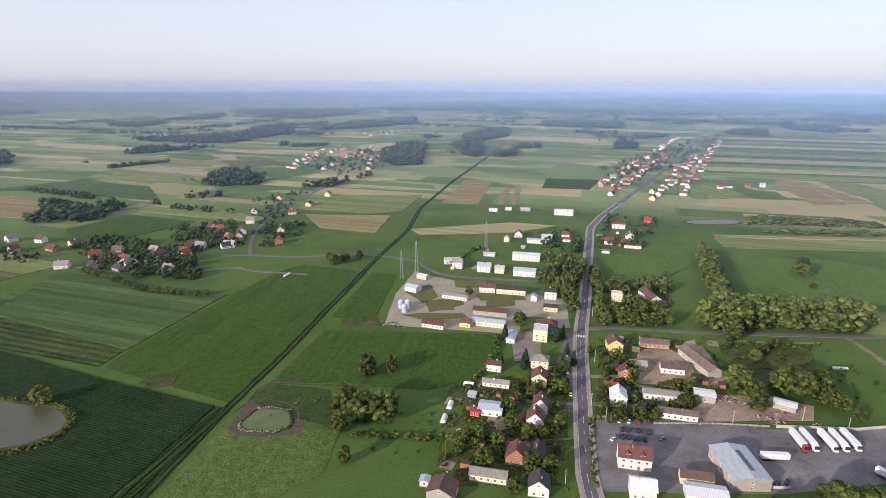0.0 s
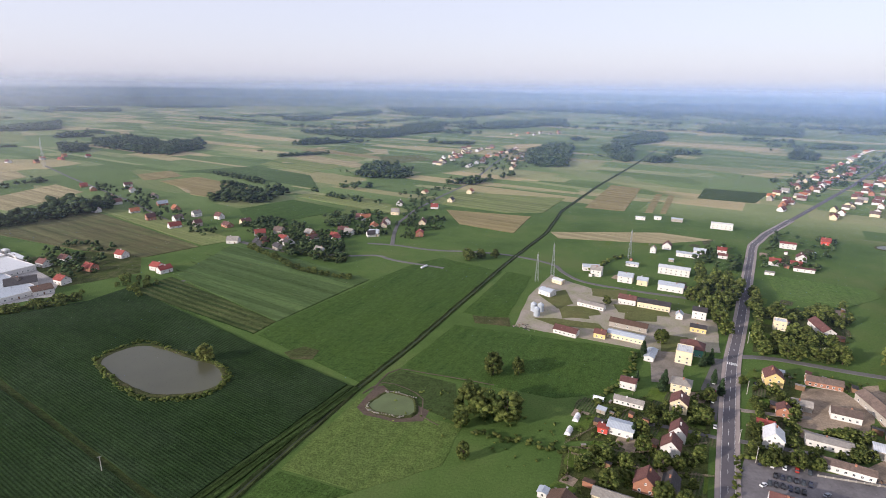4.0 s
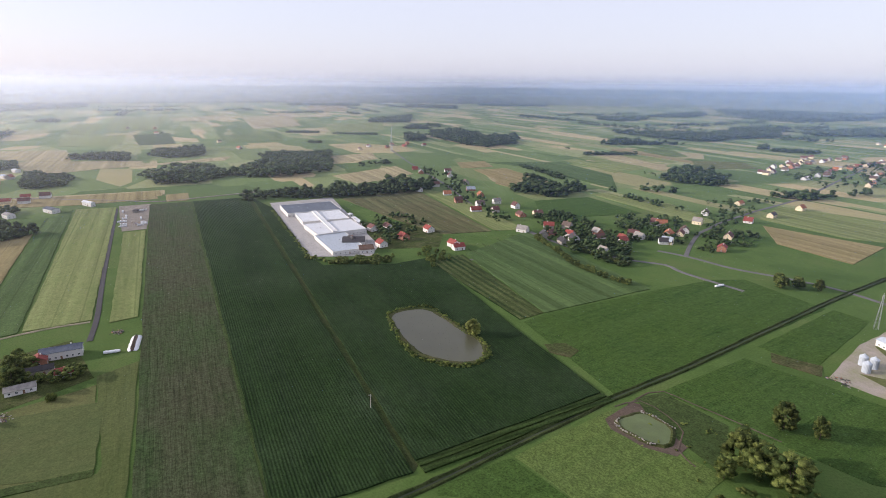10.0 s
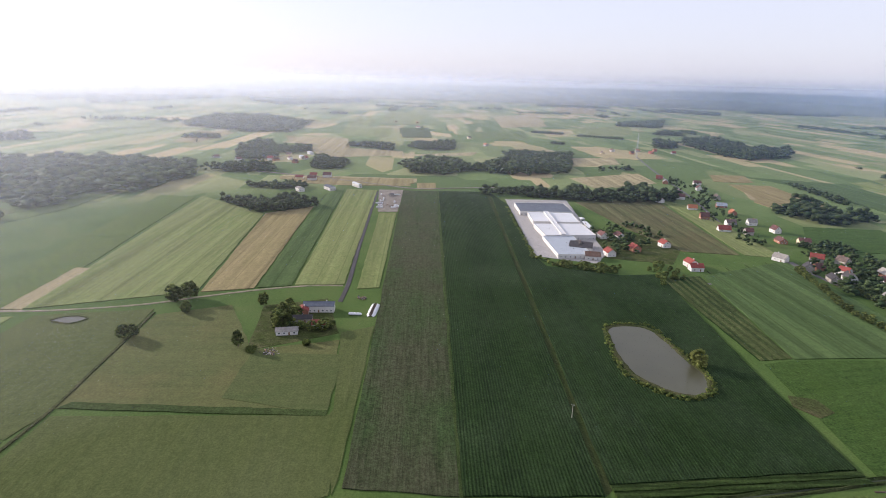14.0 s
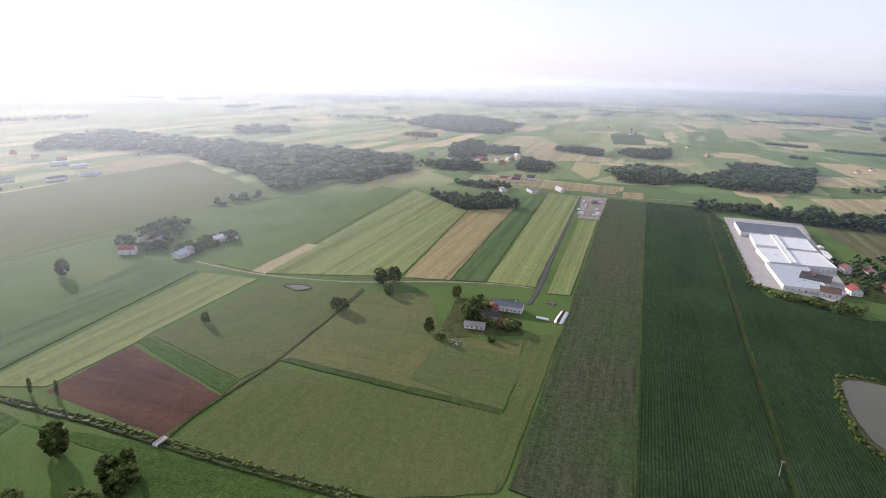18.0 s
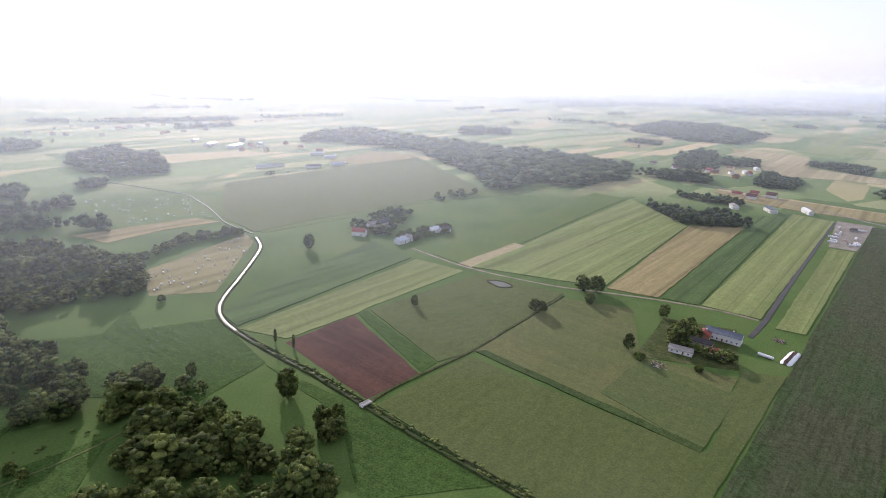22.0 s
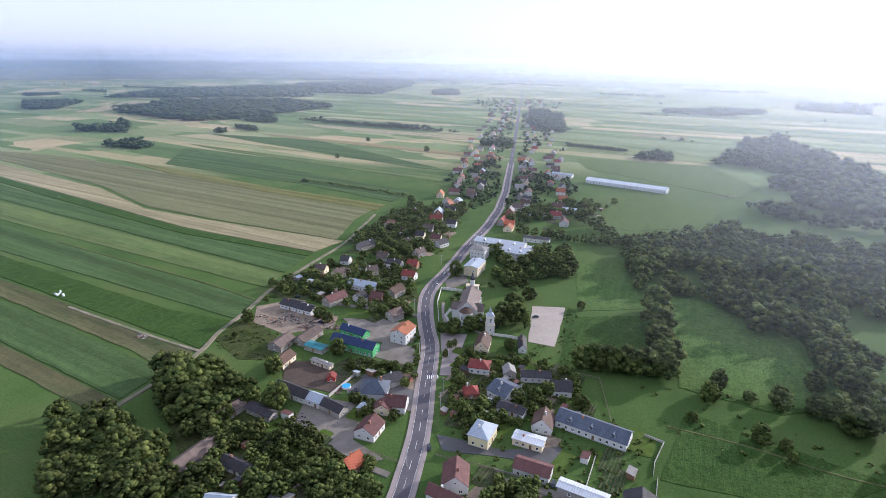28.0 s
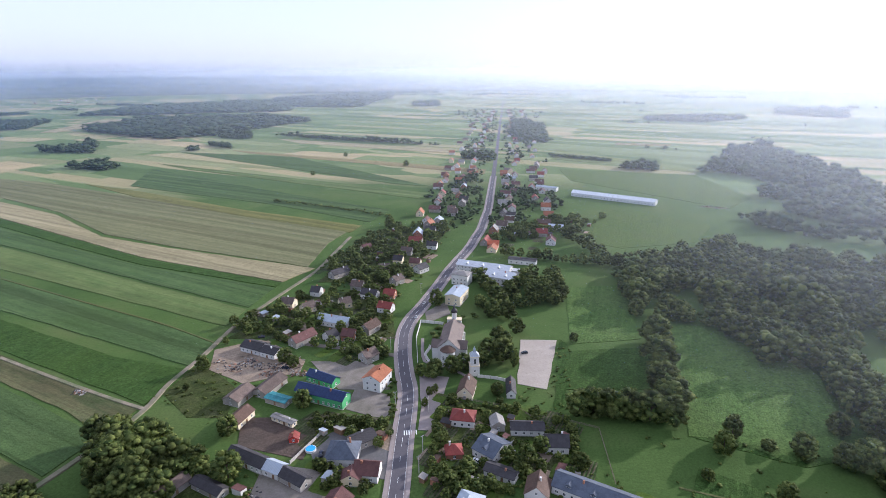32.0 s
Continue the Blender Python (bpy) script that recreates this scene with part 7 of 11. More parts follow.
def trunk(rng, h, shape):
    pieces = [turned(7, [(0.026, -0.02), (0.018, 0.25), (0.012, 0.5), (0.005, h)])]
    if shape in ("broadleaf", "willow"):
        for i in range(6):
            a, z = rng.uniform(0, 6.28), rng.uniform(0.22, 0.5)
            d = Vector((math.cos(a), math.sin(a), 1.1)) * rng.uniform(0.16, 0.26)
            v, f = turned(5, [(0.009, 0), (0.003, 1)])
            o = Vector((0, 0, z))
            pieces.append(([tuple(Vector((x, y, 0)) + o + d * t) for x, y, t in v], f))
    return join(pieces)


LEAF_OF = {"broadleaf": "leaf", "poplar": "leaf", "bush": "leaf_bush", "conifer": "leaf_conifer", "willow": "leaf_willow"}
CROWNS = {}
for kind_name, variants in (("broadleaf", 6), ("poplar", 2), ("bush", 3), ("conifer", 2), ("willow", 1)):
    for i in range(variants):
        r_ = random.Random(i * 7 + len(kind_name))
        v_, t_ = crown(r_, {"broadleaf": 62, "poplar": 34, "bush": 20, "conifer": 46, "willow": 46}[kind_name], 1, kind_name, 1900)
        CROWNS[kind_name, i] = (tri_mesh("crown", v_, t_, LEAF_OF[kind_name]), mesh("trunk", *trunk(r_, 0.8 if kind_name != "bush" else 0.3, kind_name), "bark"))
MID = [crown(random.Random(40 + i), 48, 0, "broadleaf", 330, 1.1) for i in range(6)]
LOW = [crown(random.Random(60 + i), 5, 0, "broadleaf", 14, 2.5) for i in range(8)]
LOWBUSH = [crown(random.Random(80 + i), 4, 0, "bush", 10) for i in range(5)]
TREES = [0]


def tree(x, y, h, kind, w):
    TREES[0] += 1
    n = {"broadleaf": 6, "poplar": 2, "bush": 3, "conifer": 2, "willow": 1}[kind]
    words = {"broadleaf": "full-leaved green broadleaf tree with uneven crown", "poplar": "slim thin-leaved roadside poplar", "bush": "rounded green shrub in grass", "conifer": "dark green garden spruce", "willow": "pale yellow-green willow beside the pond"}
    ob = thing("shrub" if kind == "bush" else "tree", x, y, (TREES[0] * 67) % 360, 0, words[kind], "shrub" if kind == "bush" else "tree", "trees")
    c, t = CROWNS[kind, TREES[0] % n]
    wide = h * w * 1.1
    part("trunk", t, ob, Matrix.Diagonal((h, h, h, 1)))
    part("crown", c, ob, Matrix.Diagonal((wide, wide, h, 1)))


def scatter(name, spots, models, mat, label, category):
    """Many plants joined into one object; spots: (x, y, height, width)."""
    V, T, k = [], [], 0
    rng = random.Random(len(spots))
    for x, y, h, w in spots:
        v, t = models[rng.randrange(len(models))]
        a = rng.uniform(0, 6.28)
        c, s = math.cos(a), math.sin(a)
        r = np.array(((c, -s, 0), (s, c, 0), (0, 0, 1)))
        V.append((v * np.array((w, w, h))) @ r.T + np.array((x, y, 0)))
        T.append(t + k)
        k += len(v)
    if V:
        tagged(new(name, tri_mesh(name, np.concatenate(V), np.concatenate(T), mat)), label, category, kind="stuff")


def spots_in(poly, spacing, h0, h1, rng, limit=900, wide=1.15, grow=1.9):
    xs, ys = [p[0] for p in poly], [p[1] for p in poly]
    area = abs(area_of(poly))
    spacing = max(spacing, math.sqrt(area / limit))
    out = []
    for i in range(int((max(xs) - min(xs)) / spacing) + 1):
        for j in range(int((max(ys) - min(ys)) / spacing) + 1):
            p = (min(xs) + (i + rng.uniform(0, 1)) * spacing, min(ys) + (j + rng.uniform(0, 1)) * spacing)
            if inside(p, poly):
                h = rng.uniform(h0, h1)
                if area > 5000 and spacing < 13:
                    # stands of different age, parted by narrow glades
                    stand = noise.noise(Vector((p[0] * 0.022, p[1] * 0.022, 3.0)))
                    if abs(stand) < 0.045:
                        continue
                    h *= 0.95 + 0.5 * max(-0.6, min(0.6, stand * 1.6))
                out.append((p[0], p[1], h, max(h * wide, spacing * grow)))
    return out


def wood(poly, spacing, h0, h1, level, label):
    TREES[0] += 1
    spots = spots_in(poly, spacing, h0, h1, random.Random(TREES[0]), 520 if level == "near" else 620, grow=1.5 if level == "near" else 1.9)
    models = {"near": MID, "far": LOW, "bush": LOWBUSH}[level]
    scatter("wood" if level != "bush" else "thicket", spots, models, {"near": "leaf", "far": "leaf_far", "bush": "leaf_bush"}[level], label, "wood")


def garden_trees(poly, count, h0, h1, seed):
    rng = random.Random(seed)
    xs, ys = [p[0] for p in poly], [p[1] for p in poly]
    spots = []
    for _ in range(count * 12):
        p = (rng.uniform(min(xs), max(xs)), rng.uniform(min(ys), max(ys)))
        if len(spots) < count and inside(p, poly) and free(p, 1.5):
            h = rng.uniform(h0, h1)
            spots.append((p[0], p[1], h, h * rng.uniform(1.0, 1.4)))
    far = math.hypot(sum(xs) / len(xs), sum(ys) / len(ys)) > 600
    scatter("garden_trees", spots, LOW if far else MID, "leaf_far" if far else "leaf", "mixed green garden trees and fruit bushes", "trees")


def shrubs(poly, count, h0, h1, seed, label="low fruit bushes and garden shrubs"):
    rng = random.Random(seed)
    xs, ys = [p[0] for p in poly], [p[1] for p in poly]
    spots = []
    for _ in range(count * 8):
        p = (rng.uniform(min(xs), max(xs)), rng.uniform(min(ys), max(ys)))
        if len(spots) < count and inside(p, poly) and free(p, 0.6):
            h = rng.uniform(h0, h1)
            spots.append((p[0], p[1], h, h * rng.uniform(1.0, 1.6)))
    scatter("shrubs", spots, LOWBUSH, "leaf_bush", label, "shrubs")


def hedge(pts, spacing, h, kind):
    rng = random.Random(int(pts[0][0]))
    spots = []
    for p in smooth_line(pts, spacing):
        s = h * rng.uniform(0.7, 1.3)
        spots.append((p.x + rng.uniform(-0.7, 0.7), p.y + rng.uniform(-0.7, 0.7), s, max(s * 1.1, spacing * 1.1)))
    scatter("hedge" if kind == "bush" else "tree_row", spots, LOWBUSH if kind == "bush" else MID, "leaf_bush" if kind == "bush" else "leaf", "uneven green hedge" if kind == "bush" else "row of green trees", "hedge")


def far_country():
    """Small copses, hedges and lone trees out to the horizon, thicker to the north."""
    rng = random.Random(11)
    for k in range(230):
        a = rng.uniform(0, 2 * math.pi)
        d = 2100 + 2500 * rng.random() ** 0.8
        north = max(0.0, math.sin(a))
        east = max(0.0, math.cos(a))
        if rng.random() > 0.5 + 0.4 * north or (east > 0.3 and d < 3000):
            continue
        long, deep = rng.uniform(60, 240) * (1 + d / 3500) * (1 + north * 0.6), rng.uniform(20, 50)
        turn = radians(164.5) + rng.uniform(-0.15, 0.15) + (math.pi / 2 if rng.random() < 0.2 else 0)
        cx, cy = d * math.cos(a), d * math.sin(a)
        ends = [(cx + u * long * math.cos(turn), cy + u * long * math.sin(turn)) for u in (-0.5, -0.25, 0.0, 0.25, 0.5)]
        if any(inside(p, q) for p in ends for q in PLOTS):
            continue
        spots = []
        for i in range(int(min(40, long * deep / 260)) + 3):
            u, v = rng.uniform(-0.5, 0.5) * long, rng.uniform(-0.5, 0.5) * deep
            spots.append((cx + u * math.cos(turn) - v * math.sin(turn), cy + u * math.sin(turn) + v * math.cos(turn), rng.uniform(9, 15), rng.uniform(15, 24)))
        scatter("far_wood", spots, LOW, "leaf_far", "distant dark copse on flat farmland", "wood")
    spots = []
    for k in range(110):
        a, d = rng.uniform(0, 2 * math.pi), rng.uniform(900, 3200)
        if math.cos(a) > 0.3 and d < 2200:
            continue
        cx, cy, turn = d * math.cos(a), d * math.sin(a), radians(164.5) + (math.pi / 2 if rng.random() < 0.3 else 0)
        for i in range(rng.randrange(1, 9)):
            u = rng.uniform(0, 14) * i
            p = (cx + u * math.cos(turn), cy + u * math.sin(turn))
            if not any(inside(p, q) for q in PLOTS):
                h = rng.uniform(4, 9)
                spots.append((*p, h, h * rng.uniform(1.0, 1.4)))
    scatter("far_trees", spots, LOW, "leaf_far", "scattered distant field trees and hedges", "trees")


house(-9.2, 532.3, 170, 10, 9, 6.5, 3, "white", "grey", "white two-storey house with grey roof")
house(62.1, 562.3, 170, 28, 11, 6.5, 0.8, "white", "white_roof", "long white school block with pale roof")
house(17.3, 523.7, 170, 13, 11, 6, 2.5, "white", "zinc", "pale school wing with zinc roof")
house(32.1, 519.8, 170, 9, 9, 5, 2, "cream", "zinc", "cream link block with zinc roof")
house(55.8, 512.8, 170, 21, 12, 5.5, 1.5, "white", "zinc", "white school wing with blue-grey metal roof")
house(61.9, 655.6, 80, 10, 9, 4.5, 4, "white", "brown", "white house with dark gable roof")
house(80.7, 629.7, 170, 22, 8, 4, 1.2, "white", "zinc", "long low building with pale blue metal roof")
house(94.4, 645.1, 170, 12, 8, 4.5, 2, "white", "zinc", "low building with metal roof")
house(117.1, 650.3, 170, 9, 8, 6, 2.5, "white", "red", "white house with red roof")
house(116.4, 637.1, 170, 9, 6, 3.5, 2, "white", "brown", "white outbuilding beside a yard")
house(46.2, 633.5, 80, 6, 6, 5, 3, "white", "grey", "small pale house beside a yard")
house(23.9, 575.0, 170, 12, 6, 3, 1, "white", "zinc", "low pale shed beside a yard")
house(-15.3, 546.7, 190, 16, 8, 4.5, 1.5, "white", "zinc", "pale hall with metal roof")
house(163.5, 629.1, 170, 10, 8, 4.5, 3, "white", "red", "white house with bright red roof")
house(194.5, 655.8, 80, 11, 9, 4.5, 3.5, "white", "brown", "white house with brown gable roof")
house(184.8, 636.1, 170, 10, 6, 3, 1.5, "brickc", "red", "small brick outbuilding beside a yard")
house(194.0, 706.7, 170, 16, 9, 6, 1, "white", "red", "long white house beside a yard")
house(186.4, 613.8, 170, 18, 6, 3.5, 0.8, "white", "brown", "long low white shed")
house(151.1, 591.5, 170, 8, 5, 3, 0.5, "white", "grey", "flat-roofed shed beside a yard")
house(241.1, 739.4, 170, 9, 8, 4.5, 3.5, "red_wall", "red", "house with bright red roof")
house(18.6, 465.8, 170, 14, 9, 5, 2.4, "white", "brown", "white house with maroon roof")
house(39.2, 461.6, 170, 25, 9, 5, 2, "cream", "dark", "long cream building with dark roof")
house(72.1, 452.2, 170, 10, 9, 7, 2, "white", "dark", "white two-storey house with dark roof")
house(57.2, 445.8, 80, 6, 5, 4, 2, "white", "zinc", "small pale building with metal roof")
house(-9.4, 446.0, 162, 22, 6, 3.5, 1.2, "white", "grey", "long low pale barn")
house(68.4, 424.2, 170, 11, 7, 4, 1.4, "yellow", "dark", "yellow shop with dark roof")
house(19.3, 413.7, 168, 27, 8, 4, 2, "grey_wall", "dark_brown", "long brown-roofed barn beside a yard")
house(17.2, 392.3, 167, 25, 8, 4, 1, "cream", "zinc", "long hall with pale blue metal roof")
house(-0.3, 390.2, 170, 8, 7, 4, 2, "yellow", "brown", "yellow outbuilding with brown roof")
house(-24.1, 387.8, 164, 17, 8, 3.5, 2.2, "white", "brown", "white barn with maroon roof")
house(-47.3, 463.6, 150, 12, 9, 4.5, 1.4, "white", "zinc", "white workshop with metal roof")
house(-41.5, 497.2, 155, 10, 6, 3.5, 0.8, "cream", "white_roof", "small white-roofed store beside a yard")
house(60.0, 385.5, 170, 15, 12, 5.5, 4, "teal", "brown", "green-walled house with maroon hip roof", hip=True)
house(53.6, 370.8, 170, 10, 12, 8.5, 0.0, "cream", "white_roof", "white three-storey flat-roofed apartment block")
house(33.0, 368.8, 77, 15, 6, 3.2, 0.9, "white", "zinc", "garage row with blue metal roof")
house(127.4, 449.6, 170, 8.5, 8, 7, 0, "cream", "white_roof", "cream cube house with flat roof")
house(156.6, 455.1, 98, 24, 9, 4, 3, "white", "brown", "long white barn with brown roof")
house(102.4, 356.2, 86, 11, 10, 6, 3.5, "yellow", "brown", "yellow house with maroon roof")
house(131.6, 362.7, 173, 19, 7, 3.5, 2, "brickc", "old_roof", "long brick barn with tiled roof")
house(152.0, 335.7, 102, 34, 9, 4.5, 2.6, "grey_wall", "old_roof", "very long weathered barn with brown roof")
house(131.5, 326.2, 170, 14, 8, 4, 2, "white", "old_roof", "white house with weathered grey roof")
house(18.5, 323.1, 170, 9, 7, 5, 1.2, "white", "brown", "small white house beside a yard")
house(48.2, 329.2, 170, 11, 9, 6, 2.5, "cream", "grey", "cream house with grey hip roof", hip=True)
house(45.2, 306.9, 80, 10, 9, 6, 3.2, "cream", "brown", "cream gabled house with maroon roof")
house(18.7, 302.7, 170, 16, 5, 3.2, 1.3, "white", "grey", "long low white outbuilding")
house(14.6, 273.7, 170, 13, 9, 4.5, 1, "white", "zinc", "white hall with bright metal roof")
house(5.8, 271.6, 170, 5, 5, 3.5, 0.8, "red_wall", "red", "red-clad lean-to beside a yard")
house(42.4, 278.2, 80, 9, 8, 5, 4, "white", "brown", "white gabled house with maroon roof")
house(37.9, 263.9, 80, 9, 9, 5, 4, "white", "brown", "white gabled house with brown roof")
house(25.5, 233.0, 80, 9, 10, 4.5, 4.5, "brickc", "brown", "brick house with steep brown roof")
house(35.8, 234.9, 80, 10, 7, 4, 3.5, "grey_wall", "dark", "dark gabled outbuilding beside a yard")
house(33.8, 211.9, 80, 9, 9, 5, 3.5, "white", "dark", "white gabled house with dark roof")
house(11.5, 218.7, 170, 17, 6, 3.6, 1.8, "cream", "grey", "long barn with asbestos roof")
house(-9.3, 207.0, 76, 10, 12, 4.5, 3, "grey_wall", "dark_brown", "dark brown barn beside a yard")
house(-17.6, 213.8, 80, 4, 4, 3, 0.5, "white", "zinc", "small metal-roofed shed beside a yard")
house(87.6, 287.1, 80, 10, 9, 6, 3.5, "white", "white_roof", "white house with pale metal roof")
house(87.3, 302.0, 170, 8, 5, 3.5, 1.6, "cream", "red", "outbuilding with orange-red roof")
house(100.0, 319.8, 80, 7, 7, 4, 2.4, "brickc", "brown", "small red-roofed house beside a yard")
house(111.3, 329.9, 170, 10, 6, 3.5, 2, "grey_wall", "grey", "grey outbuilding beside a yard")
house(114.0, 293.9, 170, 20, 7, 4, 1, "white", "grey", "long grey-roofed workshop beside a yard")
house(116.6, 273.9, 168, 20, 6, 3.8, 1.4, "white", "old_roof", "long white workshop with weathered grey roof")
house(138.6, 293.5, 166, 11, 8, 4.5, 0.5, "grey_wall", "white_roof", "open shed with white sheet roof")
house(180.5, 286.2, 150, 11, 7, 3.5, 0.6, "grey_wall", "white_roof", "shed with patched white roof")
house(81.5, 233.0, 350, 15, 10, 6.5, 3.6, "white", "brown", "large white guest house with maroon roof", dormers=2)
house(79.4, 212.1, 170, 11, 9, 5.5, 2.6, "white", "white_roof", "white house with pale metal roof")
house(106.3, 221.2, 170, 14, 6, 4, 2, "cream", "dark_brown", "barn with dark brown roof")
house(106.5, 210.6, 170, 17, 9, 4, 1.2, "white", "white_roof", "white hall with pale roof")
house(128.7, 228.4, 92, 25.0, 16.9, 6, 1.4, "grey_wall", "zinc", "large steel warehouse with blue-grey roof")
house(86.6, 192.6, 170, 14, 9, 4, 2.6, "brickc", "red", "house with orange-red roof")
house(449.4, 1008.1, 170, 9, 8, 5, 3.5, "white", "red", "white house with red roof")
house(467.5, 1019.4, 170, 16, 6, 4, 2, "white", "brown", "long low white barn")
house(507.7, 1031.1, 170, 9, 7, 4, 3, "brickc", "red", "brick house beside a yard")
house(535.6, 1033.0, 170, 8, 7, 5, 3, "white", "zinc", "white house with metal roof")
house(135.9, 779.8, 170, 26, 9, 7, 0, "white", "white_roof", "long white flat-roofed block")
house(37.2, 798.4, 170, 12, 5, 4, 0.5, "white", "white_roof", "white hall beside a yard")
house(59.9, 807.7, 170, 9, 5, 4, 0.5, "white", "white_roof", "white hall beside a yard")
house(84.3, 803.9, 170, 14, 7, 4, 1, "grey_wall", "zinc", "grey hall beside a yard")
silo(-49.4, 414.0)
silo(-47.7, 423.6)
silo(-53.2, 423.3)
house(-652.4, 373.1, 74, 69.2, 53.9, 5, 0, "white", "dark_panel", "factory hall with dark flat roof")
house(-601.1, 360.7, 73, 56.4, 49.9, 4.5, 0, "white", "white_roof", "white factory hall with flat roof")
house(-542.2, 343.7, 78, 57.5, 51.9, 5, 0, "white", "white_roof", "white factory hall with flat roof")
house(-487.3, 316.2, 76, 34.5, 68.4, 4, 0, "white", "zinc", "factory hall with pale metal roof")
house(-572.2, 347.0, 73, 5.2, 111.5, 6.2, 0, "white", "white_roof", "raised white roof spine of the factory")
house(-484.5, 332.4, 55, 23.1, 23.7, 4.5, 2.4, "white", "dark", "long dark-roofed factory workshop")
house(-452.7, 326.0, 64, 14.4, 17.7, 4, 2.2, "white", "dark_brown", "brown-roofed workshop beside the factory")
house(-561.3, 385.9, 73, 5.0, 31.5, 3.5, 0.4, "white", "white_roof", "small white factory store")
house(-591.6, 396.7, -17, 8, 5, 3.5, 0.6, "white", "white_roof", "small white store beside a yard")
house(-456.0, 347.8, -7, 11, 9, 4.5, 3.2, "white", "red", "white house with red roof")
house(-515.8, 378.1, -7, 11, 9, 4.5, 3.2, "white", "brown", "white house with brown roof")
house(-509.3, 395.2, -7, 11, 9, 4.5, 3.2, "white", "brown", "white house with brown roof")
house(-464.1, 383.3, -7, 11, 9, 4.5, 3.2, "brickc", "red", "brick house with red roof")
house(-470.7, 425.1, -7, 11, 9, 4.5, 3.2, "white", "red", "white house with red roof")
house(-407.8, 405.9, -7, 11, 9, 4.5, 3.2, "white", "red", "white house with red roof")
house(-671.9, 574.7, -7, 11, 9, 4.5, 3.2, "white", "red", "white house with red roof")
house(-486.4, 330.6, -7, 11, 9, 4.5, 3.2, "grey_wall", "dark", "brick house with dark roof")
house(-396.2, 402.1, 73, 12, 8, 4, 3, "white", "red", "white house with bright red roof")
house(-786.4, 195.4, -17, 9, 7, 2.5, 1, "grey_wall", "dark", "dark stockpile shed beside a yard")
house(-383.0, 54.3, 76, 22, 8, 5.2, 2, "white", "slate", "white two-storey farmhouse with slate-blue roof")
house(-380.2, 42.5, 166, 8, 8, 4, 2, "brickc", "red", "brick-red annex beside a yard")
house(-366.5, 38.8, 80, 18, 6, 3.5, 1.6, "grey_wall", "dark", "old grey barn beside a yard")
house(-354.1, 51.4, 76, 9, 7, 3.5, 2, "white", "red", "cottage with red roof")
house(-349.6, 30.0, 82, 14, 7, 3, 1.4, "white", "grey", "asbestos-roofed barn beside a yard")
house(-470.3, -293.1, 103, 14, 9, 5, 3, "white", "red", "farmhouse with red roof")
house(-505.0, -298.4, 157, 12, 8, 4, 2.6, "white", "grey", "farm building beside garden trees")
house(-517.6, -293.4, 157, 12, 8, 4, 2.6, "white", "dark", "farm building beside garden trees")
house(-467.4, -241.3, 157, 12, 8, 4, 2.6, "white", "zinc", "farm building beside garden trees")
house(-521.5, -231.3, 157, 12, 8, 4, 2.6, "white", "white_roof", "farm building beside garden trees")
house(-528.6, -221.0, 157, 12, 8, 4, 2.6, "white", "dark", "farm building beside garden trees")
house(-477.1, -240.8, 157, 12, 8, 4, 2.6, "white", "grey", "farm building beside garden trees")
house(-791.6, -605.6, 150, 26, 10, 4.5, 2, "white", "dark", "far farm shed beside a yard")
house(-766.4, -667.9, 150, 26, 10, 4.5, 2, "white", "grey", "far farm shed beside a yard")
house(-742.4, -675.5, 150, 26, 10, 4.5, 2, "white", "zinc", "far farm shed beside a yard")
house(-839.4, -585.8, 150, 26, 10, 4.5, 2, "white", "zinc", "far farm shed beside a yard")
house(-904.3, -653.2, 150, 26, 10, 4.5, 2, "white", "white_roof", "far farm shed beside a yard")
house(-925.1, -701.9, 150, 26, 10, 4.5, 2, "white", "white_roof", "far farm shed beside a yard")
church(66.2, -312.9, -85)
bell_tower(48.2, -288.2, -72)
house(48.8, -268.8, -89, 13.7, 8.0, 3.5, 4, "cream", "dark_brown", "old cottage with brown tiled roof")
house(26.6, -274.9, -82, 13.7, 4.5, 3, 2.2, "white", "dark", "small dark-roofed outbuilding by the pitch")
house(45.8, -243.5, 3, 11, 9, 4, 2.6, "white", "red", "white bungalow with bright red roof", hip=True)
house(29.6, -242.7, -72, 7, 6, 3.5, 2, "grey_wall", "grey", "small grey-roofed shed beside a yard")
house(15.7, -242.2, 10, 15, 7, 3.5, 1.8, "white", "dark", "long low house with dark roof")
house(29.5, -223.8, 152, 10.8, 13.5, 4, 3, "white", "slate", "white house with slate-blue roof", dormers=1)
house(45.4, -219.0, 18, 7, 7, 3.2, 2.6, "brickc", "red", "red-roofed garden house beside a yard", hip=True)
house(23.5, -210.1, 164, 13.2, 6.3, 3, 1.2, "white", "dark", "long dark-roofed garage in a garden")
house(2.2, -232.7, 10, 10, 8, 4, 3.4, "white", "dark", "house with dark gable roof")
house(8.3, -202.3, -94, 10, 9, 4, 4, "white", "dark_brown", "old house with brown roof")
house(-13.9, -204.8, 162, 32.1, 10.7, 3.8, 3, "white", "slate", "long white villa with slate-blue roof and white dormers", dormers=3)
house(33.2, -186.5, -101, 11.5, 9.1, 5.5, 2.6, "pale_yellow", "zinc", "pale yellow two-storey house with grey hip roof", hip=True)
house(13.1, -188.7, 169, 13.2, 6.3, 3.5, 0.5, "cream", "white_roof", "long flat-roofed white house")
house(9.5, -170.6, 170, 14.5, 7.8, 4, 1.8, "white", "brown", "white hall with brown roof")
house(-10.2, -162.7, 165, 18.8, 5.4, 3.5, 0.6, "grey_wall", "white_roof", "long shed with white sheet roof")
house(-30.7, -156.1, -94, 18, 12, 4.5, 3.4, "grey_wall", "dark", "large dark-roofed barn beside a yard")
